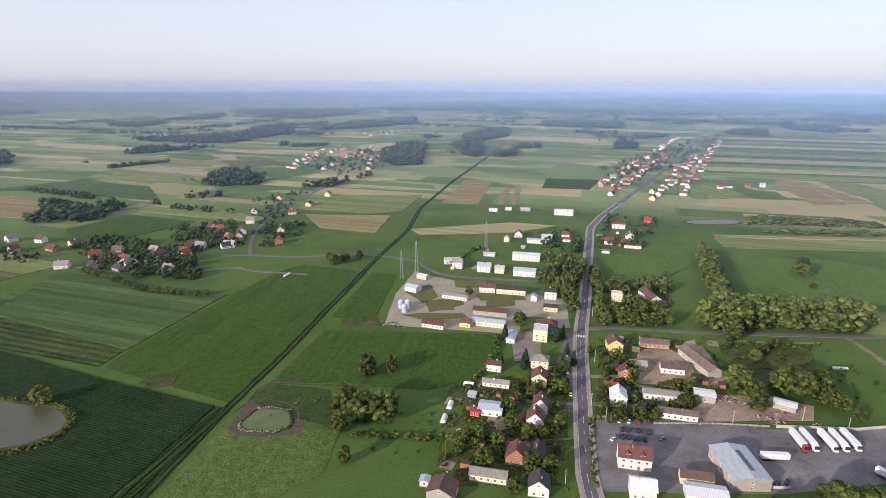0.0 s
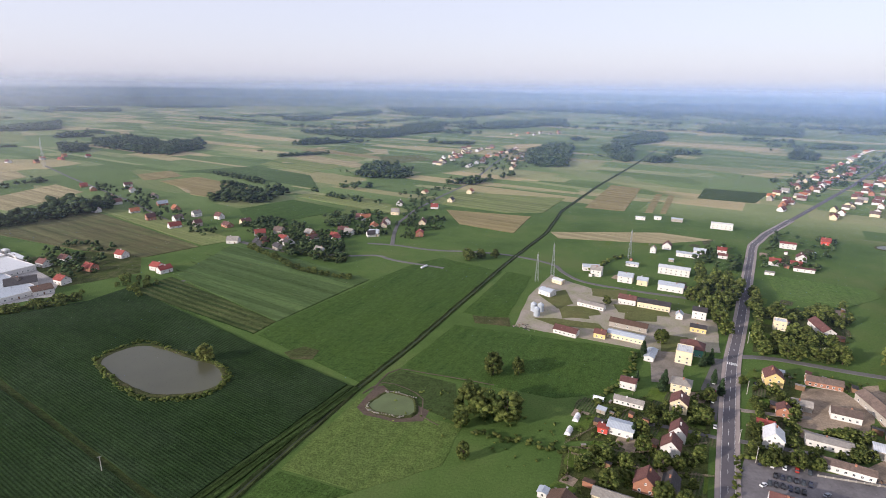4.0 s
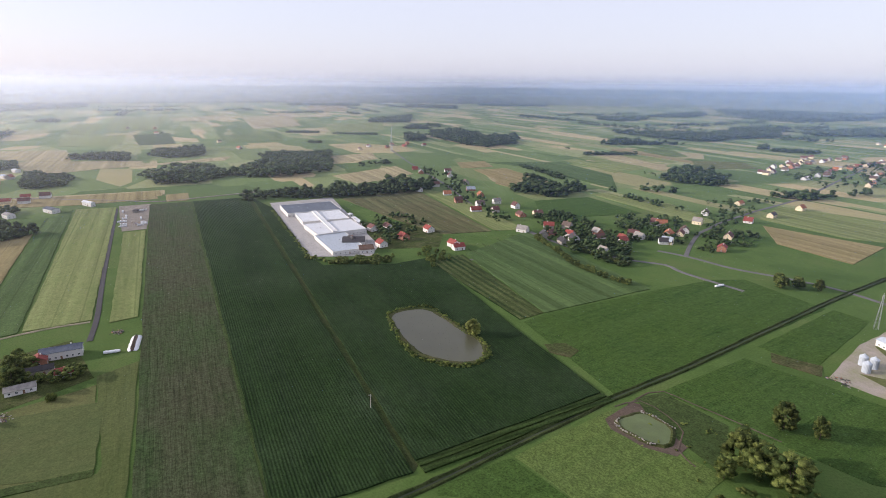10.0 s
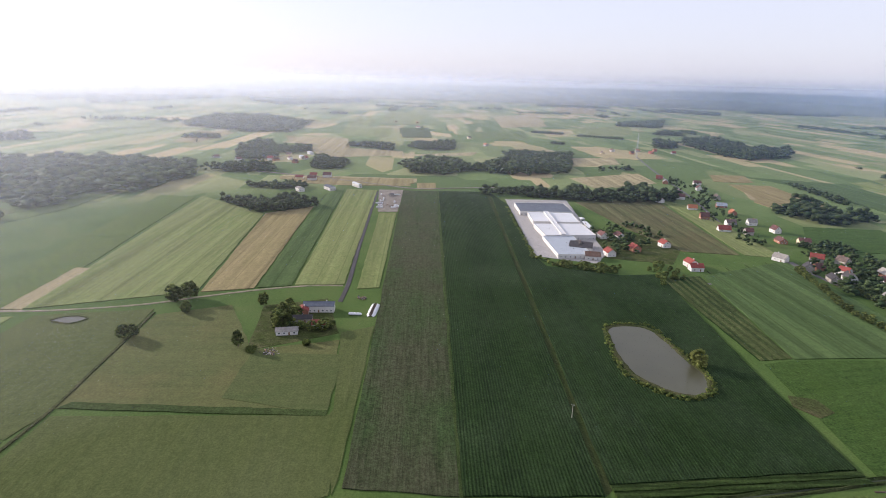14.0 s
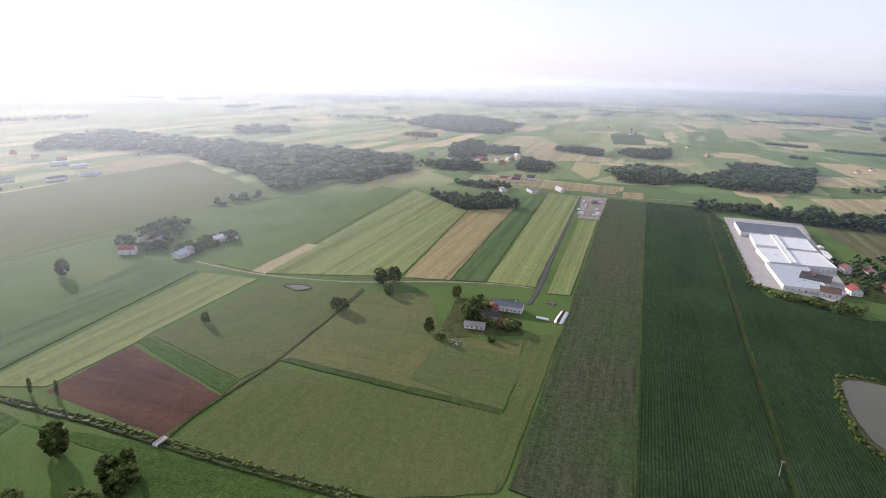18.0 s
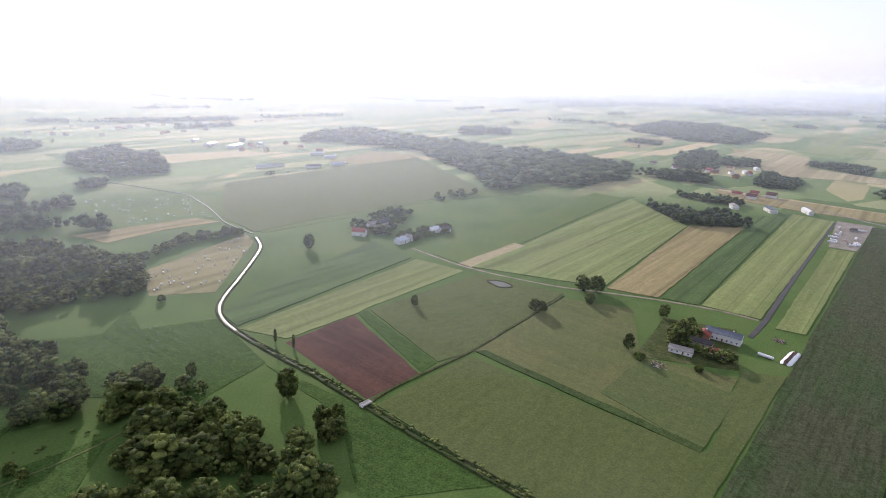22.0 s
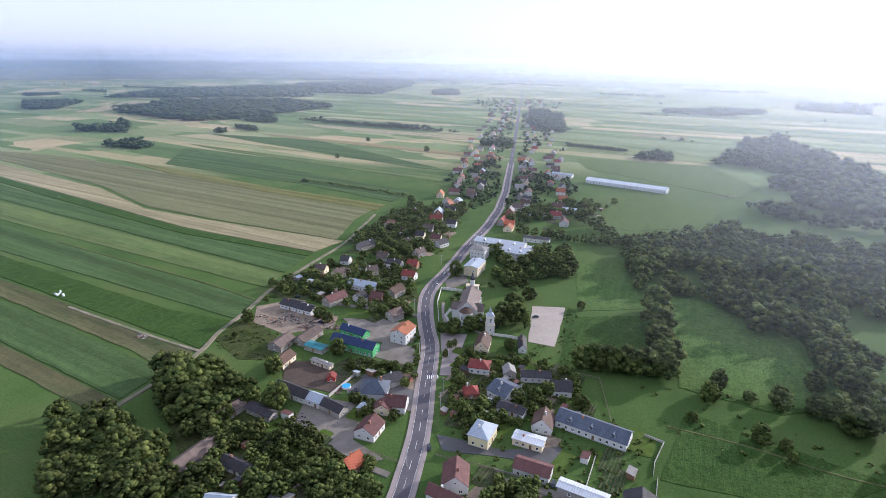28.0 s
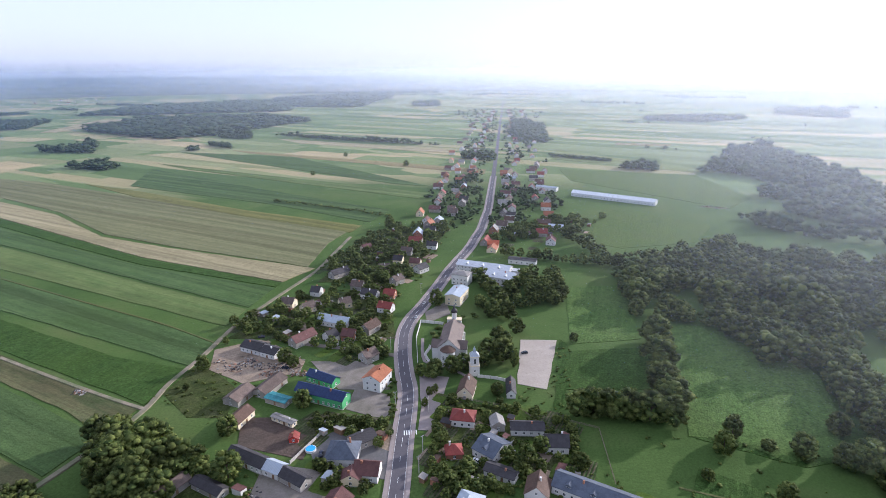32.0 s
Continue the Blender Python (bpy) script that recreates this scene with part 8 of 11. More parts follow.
house(38.4, -157.3, -80, 12, 10, 4.5, 4, "white", "brown", "white house with brown roof")
house(38.8, -145.7, 163, 15.8, 5.3, 4, 2.6, "white", "brown", "long white house with dark maroon roof")
house(119.0, -246.7, 170, 28.1, 8.0, 5, 2.6, "green_wall", "navy", "long green building with navy roof")
house(126.1, -262.8, 163, 17.7, 6.8, 3.6, 2.2, "green_wall", "navy", "small green building with navy roof")
house(96.4, -265.8, -100, 13.0, 10.2, 7, 2.4, "white", "rust", "white two-storey house with orange-brown roof")
house(181.5, -288.2, 168, 13.9, 9.9, 3.5, 2.2, "white", "dark", "white house with black roof")
house(168.2, -284.5, 167, 11.2, 9.0, 3.5, 2.0, "white", "dark", "white house wing with black roof")
house(161.4, -238.9, -97, 13.7, 9.3, 3.2, 2.4, "grey_wall", "old_roof", "weathered brown barn on bare ground")
house(150.6, -250.4, -99, 17.7, 8.7, 3.2, 2.4, "grey_wall", "old_roof", "weathered brown barn on bare ground")
house(140.1, -239.9, 168, 12.5, 5.8, 3.0, 0.5, "grey_wall", "teal_roof", "open shed with teal sheet roof")
house(150.3, -221.4, -95, 12.4, 7.7, 3.4, 2.4, "cream", "dark_brown", "brown-roofed barn with pale gable")
house(129.5, -195.4, 165, 19.9, 6.8, 3.5, 2.2, "white", "dark", "long barn with black patched roof")
house(115.6, -192.0, 167, 8.3, 6.7, 3.5, 2.2, "white", "zinc", "barn section with pale blue roof")
house(104.8, -188.4, 160, 12.4, 6.1, 3.3, 2.0, "grey_wall", "dark", "barn section with dark roof")
house(91.4, -206.8, 10, 13, 12, 4.5, 4.5, "white", "slate", "large grey-roofed house with hips", hip=True)
house(77.4, -198.8, 6, 10, 9, 4, 3.2, "white", "brown", "white house with brown roof")
house(82.5, -193.9, -80, 6, 8, 3.5, 2.4, "cream", "brown", "cream wing with brown roof")
house(82.6, -177.6, -96, 10.8, 9.6, 3.8, 3, "white", "brown", "white house with brown roof")
house(81.0, -154.7, -116, 7.8, 7.1, 3.4, 3.2, "brickc", "orange", "cottage with bright orange tin roof")
house(145.3, -142.1, -102, 20.8, 7.8, 3.8, 2.4, "grey_wall", "old_roof", "long derelict brown-roofed barn")
house(150.7, -173.2, -105, 13.2, 6.7, 3.2, 2.0, "grey_wall", "old_roof", "old weathered brown barn")
house(136.1, -176.9, 164, 15.5, 5.4, 3, 1.4, "grey_wall", "dark", "old dark shed on grass")
house(125.4, -141.4, 167, 13.6, 5.6, 3, 2, "white", "dark", "low old farmhouse with dark roof")
house(119.4, -121.9, 8, 10, 7, 3.5, 2.4, "white", "zinc", "shed with pale blue roof")
house(129.0, -224.8, 164, 13.3, 3.2, 2.5, 0.3, "cream", "grey", "low concrete store with flat roof")
house(117.9, -213.3, -72, 4, 4, 2.5, 1.4, "red_wall", "red", "red kiosk beside a yard")
house(87.2, -218.1, 48, 11, 8, 3.5, 2, "grey_wall", "dark", "dark-roofed store among hedges")
house(192.8, -352.7, 0, 9, 8, 4, 3, "cream", "old_roof", "village house among garden trees")
house(175.7, -348.0, 60, 9, 8, 4, 3, "cream", "old_roof", "village house among garden trees")
house(148.5, -330.7, -8, 22, 8, 4, 3, "white", "zinc", "village house among garden trees")
house(158.0, -303.4, 65, 16, 8, 4, 3, "grey_wall", "brown", "village house among garden trees")
house(142.2, -309.9, 60, 7, 8, 4, 3, "white", "dark", "village house among garden trees")
house(131.5, -313.8, 0, 8, 8, 4, 3, "brickc", "brown", "village house among garden trees")
house(122.6, -327.3, 70, 12, 8, 4, 3, "grey_wall", "dark_brown", "village house among garden trees")
house(110.6, -291.1, 60, 9, 8, 4, 3, "grey_wall", "old_roof", "village house among garden trees")
house(122.5, -359.1, -8, 10, 8, 4, 3, "white", "red", "village house among garden trees")
house(141.5, -379.7, -8, 12, 8, 4, 3, "white", "dark", "village house among garden trees")
house(181.9, -417.8, 60, 16, 8, 4, 3, "grey_wall", "dark", "village house among garden trees")
house(156.8, -394.3, 0, 9, 8, 4, 3, "grey_wall", "old_roof", "village house among garden trees")
house(131.1, -412.2, 60, 9, 8, 4, 3, "grey_wall", "old_roof", "village house among garden trees")
house(119.3, -441.9, 60, 11, 8, 4, 3, "white", "dark", "village house among garden trees")
house(183.4, -485.3, 50, 9, 8, 4, 3, "cream", "brown", "village house among garden trees")
house(143.9, -484.5, 0, 10, 8, 4, 3, "grey_wall", "old_roof", "village house among garden trees")
house(127.8, -455.1, 0, 9, 8, 4, 3, "cream", "brown", "village house among garden trees")
house(125.4, -506.2, 0, 9, 8, 4, 3, "white", "dark", "village house among garden trees")
house(127.2, -382.7, 0, 8, 8, 4, 3, "brickc", "red", "village house among garden trees")
house(182.8, -376.9, 0, 7, 8, 4, 3, "white", "dark", "village house among garden trees")
house(153.7, -360.8, 40, 8, 8, 4, 3, "cream", "old_roof", "village house among garden trees")
house(144.3, -459.5, 0, 8, 8, 4, 3, "cream", "dark", "village house among garden trees")
house(149.3, -435.8, 20, 9, 8, 4, 3, "cream", "old_roof", "village house among garden trees")
house(77.8, -387.2, -98, 19.4, 11.2, 7.5, 1.4, "cream", "zinc", "cream block with pale metal roof")
house(81.0, -423.3, 169, 13.2, 10.9, 8.5, 1.6, "white", "grey", "white three-storey block with grey roof", hip=True)
house(67.5, -451.0, 170, 44.9, 12.0, 6.0, 2.6, "white", "white_roof", "long white convent with pale metal roof", dormers=3)
house(50.4, -430.4, 166, 22.9, 15.0, 6.5, 3.2, "white", "white_roof", "white convent wing with gabled metal roof", dormers=2)
house(38.5, -480.1, -6, 24, 8, 4, 0.6, "white", "dark", "long dark-roofed garage row")
house(39.7, -452.0, -6, 12, 6, 3.5, 0.5, "white", "white_roof", "white store beside a yard")
house(13.8, -594.5, -6, 15, 7, 5, 1, "white", "zinc", "pale blue-roofed hall beside a yard")
house(-53.1, -752.6, 158, 108, 13, 4.5, 3, "film", "film", "very long white film greenhouse hall")
house(32.6, -798.1, 162, 30, 9, 5, 1.4, "white", "zinc", "long pale farm shed")
house(59.4, -436.4, -90, 8, 6, 3, 1, "grey_wall", "grey", "small store beside a yard")
house(69.5, -519.5, 0, 10, 8, 4.5, 3, "brickc", "orange", "house with orange roof")
house(65.0, -638.0, 0, 10, 8, 4, 2.4, "white", "dark", "house beside the road")
house_row([(107.1, -509.6), (105.1, -665.7), (134.3, -957.1)], 34, 27, 1, "village house along the main road")
house_row([(90.4, -531.6), (97.2, -667.3), (134.8, -1018.7)], 30, 61, 2, "village house behind the main road")
house_row([(115.2, -811.6), (190.9, -1479.2), (300.0, -2463.7)], 60, 32, 3, "far village house along the main road")
house_row([(113.6, -811.9), (196.9, -1548.9), (297.6, -2464.0)], 40, 74, 4, "far village house behind the main road")
house_row([(261.3, 915.6), (348.0, 1079.9), (566.5, 1527.4)], 60, 30, 5, "village house along the road")
house_row([(289.9, 968.6), (381.6, 1152.5), (806.2, 2034.2)], 60, 65, 6, "village house off the road")
house_row([(-349.8, 1203.4), (-347.0, 1428.7), (-315.7, 1652.2)], 34, 35, 7, "hamlet house with bright roof")
house_row([(-313.0, 1205.7), (-331.3, 1604.7)], 18, 81, 8, "hamlet house with bright roof")
house_row([(-237.5, 588.1), (-262.0, 662.9), (-270.9, 788.7), (-267.1, 909.3)], 9, 24, 9, "hamlet house by the lane")
house_row([(-298.2, 608.3), (-306.6, 674.8), (-243.8, 587.8)], 5, 14, 10, "hamlet house among trees")
house_row([(-387.5, 522.2), (-356.7, 549.3), (-283.0, 524.1)], 7, 16, 11, "hamlet house among orchards")
house_row([(-537.8, 595.2), (-485.1, 579.2), (-435.3, 555.5)], 4, 12, 12, "house by the lane")
house_row([(-463.7, 542.7), (-552.7, 580.4), (-692.8, 653.2), (-856.6, 748.9)], 14, 19, 13, "hamlet house by the lane")
house_row([(-408.8, 533.2), (-366.1, 543.9), (-312.0, 521.4)], 5, 16, 14, "hamlet house in gardens")
house_row([(-319.9, 581.0), (-283.4, 581.1), (-299.4, 638.6)], 5, 16, 15, "hamlet house in gardens")
house_row([(-1231.1, 816.6), (-1214.9, 945.7), (-1206.6, 1036.6)], 7, 19, 16, "far hamlet house")
house_row([(-396.6, 2084.8), (-207.6, 2320.5)], 8, 27, 17, "far hamlet house")
house_row([(344.1, 3190.7), (630.5, 3590.1)], 6, 27, 18, "far hamlet house")
house_row([(-852.7, -907.5), (-999.8, -947.3), (-924.5, -741.4)], 10, 40, 19, "far village house in haze")
house_row([(-862.2, -1509.5), (-956.6, -1334.4), (-1166.5, -1347.1)], 16, 81, 20, "far village house in haze")
house_row([(-1258.6, -53.0), (-1153.4, 35.5), (-1248.4, 109.0)], 8, 24, 21, "far hamlet house")
house_row([(-969.6, 64.9), (-949.8, 130.1)], 4, 11, 22, "hamlet house by the lane")
house_row([(-2412.1, 561.5), (-1582.6, 567.5), (-1360.5, 616.3)], 5, 27, 23, "far farmhouse")
house_row([(2775.0, -2498.0), (3323.5, -3539.0)], 14, 81, 24, "far village house in haze")
lorry(169.8, 254.1, -93, True)
lorry(175.1, 254.6, -93, False)
lorry(184.4, 254.5, -93, False)
lorry(190.0, 254.9, -93, False)
lorry(196.4, 255.8, -93, False)
lorry(227.5, 258.2, -93, False)
lorry(233.3, 259.9, -93, False)
lorry(239.3, 261.6, -93, False)
trailer(150.7, 238.9, -1)
lorry(196.2, 225.4, -63, False)
car(83.1, 260.2, 75, 0)
car(79.3, 253.7, 75, 5)
car(85.9, 259.8, 75, 1)
car(82.0, 253.3, 75, 0)
car(88.6, 259.4, 75, 5)
car(84.7, 253.0, 75, 0)
car(91.4, 259.1, 75, 0)
car(87.4, 252.6, 75, 1)
car(94.2, 258.7, 75, 5)
car(90.1, 252.3, 75, 5)
car(96.9, 258.3, 75, 1)
car(92.8, 251.9, 75, 0)
car(78.3, 268.1, 75, 1)
car(83.5, 268.0, 75, 2)
car(88.7, 267.9, 75, 3)
car(93.9, 267.8, 75, 4)
car(99.2, 267.7, 75, 5)
car(101.9, 252.8, 45, 6)
car(76.5, 251.4, 45, 3)
car(140.1, 222.8, 45, 1)
car(143.2, 221.5, 45, 0)
car(148.1, 222.6, 45, 0)
car(54.3, -174.7, -72, 5)
car(51.6, -140.2, -72, 4)
car(7.3, -166.2, -92, 6)
car(1.0, -166.7, -92, 5)
car(35.0, -216.6, -32, 3)
car(23.7, -229.8, -52, 0)
car(21.2, -227.2, -52, 2)
car(99.6, -376.9, -90, 2)
car(98.8, -352.5, -90, 2)
car(186.5, -303.8, 18, 1)
car(153.2, -271.5, -2, 1)
car(101.9, -206.6, -72, 1)
car(92.8, 351.5, 80, 0)
car(62.1, 293.9, 80, 2)
car(64.7, 321.0, 80, 3)
car(67.0, 332.4, 80, 4)
car(68.2, 344.4, 80, 2)
lattice_mast(-48.3, 506.6, 34)
lattice_mast(-61.3, 496.0, 26)
lattice_mast(21.1, 602.2, 30)
lattice_mast(-1124.0, 857.3, 60)
utility_pole(-211.1, 165.4)
utility_pole(71.6, 282.3)
utility_pole(85.2, 337.2)
utility_pole(46.1, 215.7)
utility_pole(99.6, 413.6)
utility_pole(143.8, 268.2)
utility_pole(183.6, 273.9)
utility_pole(201.5, 264.4)
utility_pole(76.6, 268.6)
utility_pole(64.0, -247.6)
utility_pole(59.1, -218.2)
utility_pole(81.2, -248.9)
utility_pole(101.6, -305.0)
utility_pole(74.1, -296.9)
utility_pole(57.2, -204.7)
utility_pole(59.9, -161.3)
utility_pole(106.9, -395.1)
utility_pole(20.7, -222.6)
boundary([(80.1, -287.7), (90.6, -322.5), (94.0, -346.2), (78.5, -345.9)], 2.0, "white", "white plastered churchyard wall")
boundary([(45.8, -285.1), (35.0, -285.0), (25.0, -282.5)], 1.8, "white", "pale churchyard wall")
boundary([(63.0, -299.3), (71.3, -292.2), (79.6, -301.2), (80.4, -315.4)], 0.8, "concrete", "low pale kerb wall")
boundary([(-36.4, -208.2), (-44.0, -205.2), (-38.8, -190.3), (-37.6, -182.3)], 1.2, "concrete", "pale concrete garden wall")
boundary([(-39.1, -180.7), (-36.0, -159.5)], 1.2, "concrete", "pale concrete garden wall")
boundary([(-15.0, -187.6), (-11.4, -168.0)], 1.4, "concrete", "pale panel fence")
boundary([(112.3, -198.5), (107.8, -220.4)], 1.8, "concrete", "pale concrete yard wall")
boundary([(24.5, -168.2), (-2.1, -166.2)], 1.2, "grey_wall", "grey fence")
boundary([(165.9, 266.5), (207.3, 265.9), (266.4, 276.3), (264.5, 261.3)], 1.8, "concrete", "concrete panel fence")
boundary([(102.1, 266.7), (136.1, 268.1), (162.7, 266.9)], 1.1, "stone", "stacked brick pallets and fence")
boundary([(127.5, 218.2), (147.8, 218.2)], 1.6, "concrete", "concrete panel fence")
silage_clamp(-374.1, 92.7, 159)
silage(-368.7, 78.3, 68)
silage(-171.8, 498.3, 72)
silage(240.6, 334.1, -1)
bales([(-281.1, -374.0), (-396.7, -387.8), (-383.1, -361.9), (-291.0, -305.8), (-257.9, -335.6)], 40, 1)
bales([(-410.4, -682.8), (-520.2, -593.8), (-441.8, -477.1), (-370.4, -536.2)], 45, 2)
footbridge(-206.3, -112.7, 162)
pool(107.6, -208.5)
crossing(68.1, -229.8, -72)
crossing(83.5, 375.4, 80)
greenhouse(-8.3, 278.6, 80)
greenhouse(-11.2, 264.8, 80)
greenhouse(2.3, 302.6, 170)
for px_, py_, turn_, long_ in ((-711.9, 163.0, 75, 9), (-722.0, 166.0, 75, 7), (-738.0, 168.0, 75, 10), (-752.0, 174.0, 75, 6), (-765.5, 179.2, 165, 8), (-707.3, 180.9, 75, 8), (-712.0, 185.9, 75, 8), (-720.0, 187.0, 75, 6), (-795.5, 182.1, 165, 8), (-790.2, 204.1, 75, 10), (-742.0, 190.0, 165, 7)):
    pallet_stack(px_, py_, turn_, long_)
stone_rim([(-120.6, 255.5), (-118.0, 250.0), (-110.0, 249.0), (-103.0, 248.4), (-96.5, 249.6)])
stone_rim([(-116.5, 270.5), (-106.0, 271.6), (-97.6, 269.2)])
car(23.1, -317.2, 20, 5)
scrap_heap(153.0, 293.5, 9, 70, 1)
scrap_heap(144.6, 294.9, 7, 50, 2)
scrap_heap(125.1, 274.8, 8, 40, 3)
scrap_heap(170.2, 277.0, 9, 60, 4)
scrap_heap(147.5, 416.1, 7, 40, 5)
scrap_heap(-10.5, 216.7, 6, 30, 6)
scrap_heap(157.2, -275.9, 12, 130, 7)
scrap_heap(163.5, -268.1, 9, 80, 8)
scrap_heap(187.2, -266.2, 10, 50, 9)
scrap_heap(176.3, -271.8, 10, 50, 10)
scrap_heap(143.4, -269.2, 8, 40, 11)
scrap_heap(-53.5, 389.4, 8, 30, 12)
scrap_heap(110.9, 327.0, 6, 25, 13)
scrap_heap(234.9, 247.3, 6, 25, 14)
scrap_heap(186.3, 268.7, 5, 30, 15)
scrap_heap(248.4, -227.3, 7, 60, 16)
scrap_heap(116.1, -176.3, 7, 30, 17)
scrap_heap(-322.3, 19.3, 8, 40, 18)
scrap_heap(-399.5, 87.9, 5, 30, 19)
scrap_heap(-724.3, 176.6, 12, 40, 20)
scrap_heap(-167.7, -733.8, 16, 60, 21)
lorry(206.5, 222.6, 80, False)
garden_life([(-7.7, 296.8), (67.6, 336.3), (47.5, 212.0), (-12.9, 212.8)], 1, 40, 9, 3)
garden_life([(95.8, 372.2), (177.3, 376.4), (161.5, 305.2), (73.0, 268.4)], 2, 26, 8, 4)
garden_life([(120.9, 510.5), (196.7, 514.6), (157.4, 400.2), (97.0, 397.1)], 3, 18, 4, 2)
garden_life([(217.2, -312.3), (194.3, -371.2), (145.3, -438.0), (94.8, -292.5), (120.4, -287.0), (162.3, -299.6)], 4, 60, 12, 4)
garden_life([(205.9, -425.6), (186.2, -564.6), (121.3, -577.5), (115.2, -417.4), (123.3, -369.9)], 5, 50, 9, 2)
garden_life([(65.7, -262.6), (-1.4, -256.9), (-13.4, -215.7), (19.2, -198.3), (51.1, -198.4)], 6, 50, 8, 3)
garden_life([(118.8, -228.7), (79.6, -234.9), (67.8, -194.8), (95.8, -188.7)], 7, 24, 4, 2)
garden_life([(166.3, -182.5), (115.6, -192.8), (72.8, -162.5), (68.8, -132.7), (122.7, -122.4)], 8, 30, 5, 3)
garden_life([(59.8, -209.3), (4.5, -237.1), (-40.1, -205.4), (-24.7, -154.2), (36.0, -142.6)], 9, 30, 6, 2)
garden_life([(186.6, 784.7), (256.0, 753.6), (198.3, 589.8), (143.0, 586.8)], 10, 14, 3, 0)
garden_life([(-34.8, 705.1), (142.1, 715.0), (101.8, 493.5), (-13.5, 487.4)], 11, 20, 4, 0)
garden_life([(94.7, -530.7), (5.4, -662.7), (-42.8, -621.7), (51.4, -487.2)], 12, 24, 5, 0)
garden_fence([(22.9, 334.1), (19.3, 298.1), (-12.4, 253.8)], "weathered wooden garden fence")
garden_fence([(56.1, 276.9), (23.4, 258.1), (-9.3, 251.5)], "weathered wooden garden fence")
garden_fence([(78.5, 301.1), (110.6, 302.7), (103.7, 269.9)], "weathered wooden garden fence")
garden_fence([(181.4, 371.9), (245.3, 370.7), (203.9, 307.4)], "weathered wooden garden fence")
garden_fence([(103.4, -319.8), (129.7, -310.3), (168.1, -327.0), (208.3, -347.0)], "weathered wooden garden fence")
garden_fence([(64.3, -262.9), (20.5, -259.4), (-4.2, -235.8)], "weathered wooden garden fence")
garden_fence([(5.2, -255.5), (-16.9, -251.2), (-22.1, -214.3)], "weathered wooden garden fence")
garden_fence([(50.0, -170.8), (22.1, -168.7), (23.1, -145.1)], "weathered wooden garden fence")
garden_fence([(82.0, -166.4), (63.9, -162.3)], "weathered wooden garden fence")
garden_fence([(120.1, -228.4), (103.3, -236.8), (79.9, -235.7)], "weathered wooden garden fence")
garden_fence([(-9.8, 247.7), (-7.8, 213.8)], "weathered wooden garden fence")
garden_fence([(-8.4, 246.7), (26.3, 245.6), (56.3, 250.5)], "weathered wooden garden fence")
house(-907.1, -981.3, 18, 34, 14, 5, 1.6, "white", "white_roof", "pale farm hall among fields")
house(-918.1, -918.5, 18, 46, 18, 5, 1.6, "white", "white_roof", "pale farm hall among fields")
house(-982.6, -907.3, 18, 20, 10, 5, 1.6, "white", "zinc", "pale farm hall among fields")
house(-939.3, -1065.1, 18, 20, 10, 5, 1.6, "white", "zinc", "pale farm hall among fields")
house(-851.5, 113.0, 18, 22, 10, 5, 1.6, "white", "slate", "pale farm hall among fields")
house(-868.0, 157.3, 18, 22, 6, 5, 1.6, "white", "white_roof", "pale farm hall among fields")
house(-847.3, 68.4, 18, 14, 9, 5, 1.6, "white", "grey", "pale farm hall among fields")
house(-1205.1, 94.1, 18, 14, 9, 5, 1.6, "white", "zinc", "pale farm hall among fields")
house(-1187.7, 69.5, 18, 12, 8, 5, 1.6, "white", "brown", "pale farm hall among fields")
house(-1271.1, 116.4, 18, 14, 9, 5, 1.6, "white", "white_roof", "pale farm hall among fields")
bales([(356.7, -265.7), (349.4, -267.5), (341.3, -260.4), (348.5, -258.6)], 7, 3)


def far_houses():
    names = sorted({m for _, _, m in FAR})
    v, f = join([(p, q) for p, q, _ in FAR])
    index = [names.index(m) for _, q, m in FAR for _ in q]
    tagged(new("far_houses", mesh("far_houses", v, f, names, index)), "distant small white houses with tiled roofs", "houses", kind="stuff")


far_houses()

wood([(-1113.3, 1838.6), (-862.1, 1747.1), (-743.8, 1772.6), (-741.9, 1946.5), (-675.1, 2145.8), (-796.8, 2551.7), (-899.3, 2441.1), (-847, 2033.2), (-935.7, 1906.7), (-1117, 1849.4)], 16.5, 12.8, 17.2, "far", "long belt of woodland across flat fields")
wood([(-937.3, 1459.2), (-879.4, 1450), (-837.1, 1519.2), (-753.5, 1628.8), (-753.6, 1633.5), (-870.1, 1559.2), (-922.3, 1439.1)], 9.8, 11.9, 16.1, "far", "long dark shelter belt between fields")
wood([(-1575.1, 2916.4), (-1424.8, 3047.4), (-1463.9, 3345.3), (-1608.2, 3686.5), (-1598.3, 3431.4), (-1578.8, 2927.9)], 16.5, 12.8, 17.2, "far", "far copse of broadleaf trees")
wood([(-1596.4, 2459.6), (-1448, 2429.1), (-1445, 2670.1), (-1460.3, 2703.5), (-1562.5, 2802.4), (-1579.1, 2659.3), (-1669.1, 2578.8)], 16.5, 12.8, 17.2, "far", "far wood with a hamlet")
wood([(-1397.6, 3553.5), (-907.1, 3205), (-752.4, 3633.2), (-774.4, 4134.9), (-1287.6, 4299.2), (-1746.7, 4168.7)], 17.6, 13.6, 18.4, "far", "hazy far dark wood")
wood([(-636.9, 2288.9), (-467.9, 2457.3), (-259.3, 2770.8), (-300.4, 3241.5), (-573.8, 2756), (-618.5, 2367.2)], 17.6, 13.6, 18.4, "far", "hazy far dark wood")
wood([(-480.6, 983), (-426.2, 985.7), (-380.9, 1011.6), (-395.9, 1059.2), (-447.3, 1121.2), (-501.9, 1101.5), (-486.7, 1011.3)], 10.5, 12.8, 17.2, "far", "rounded copse in open fields")
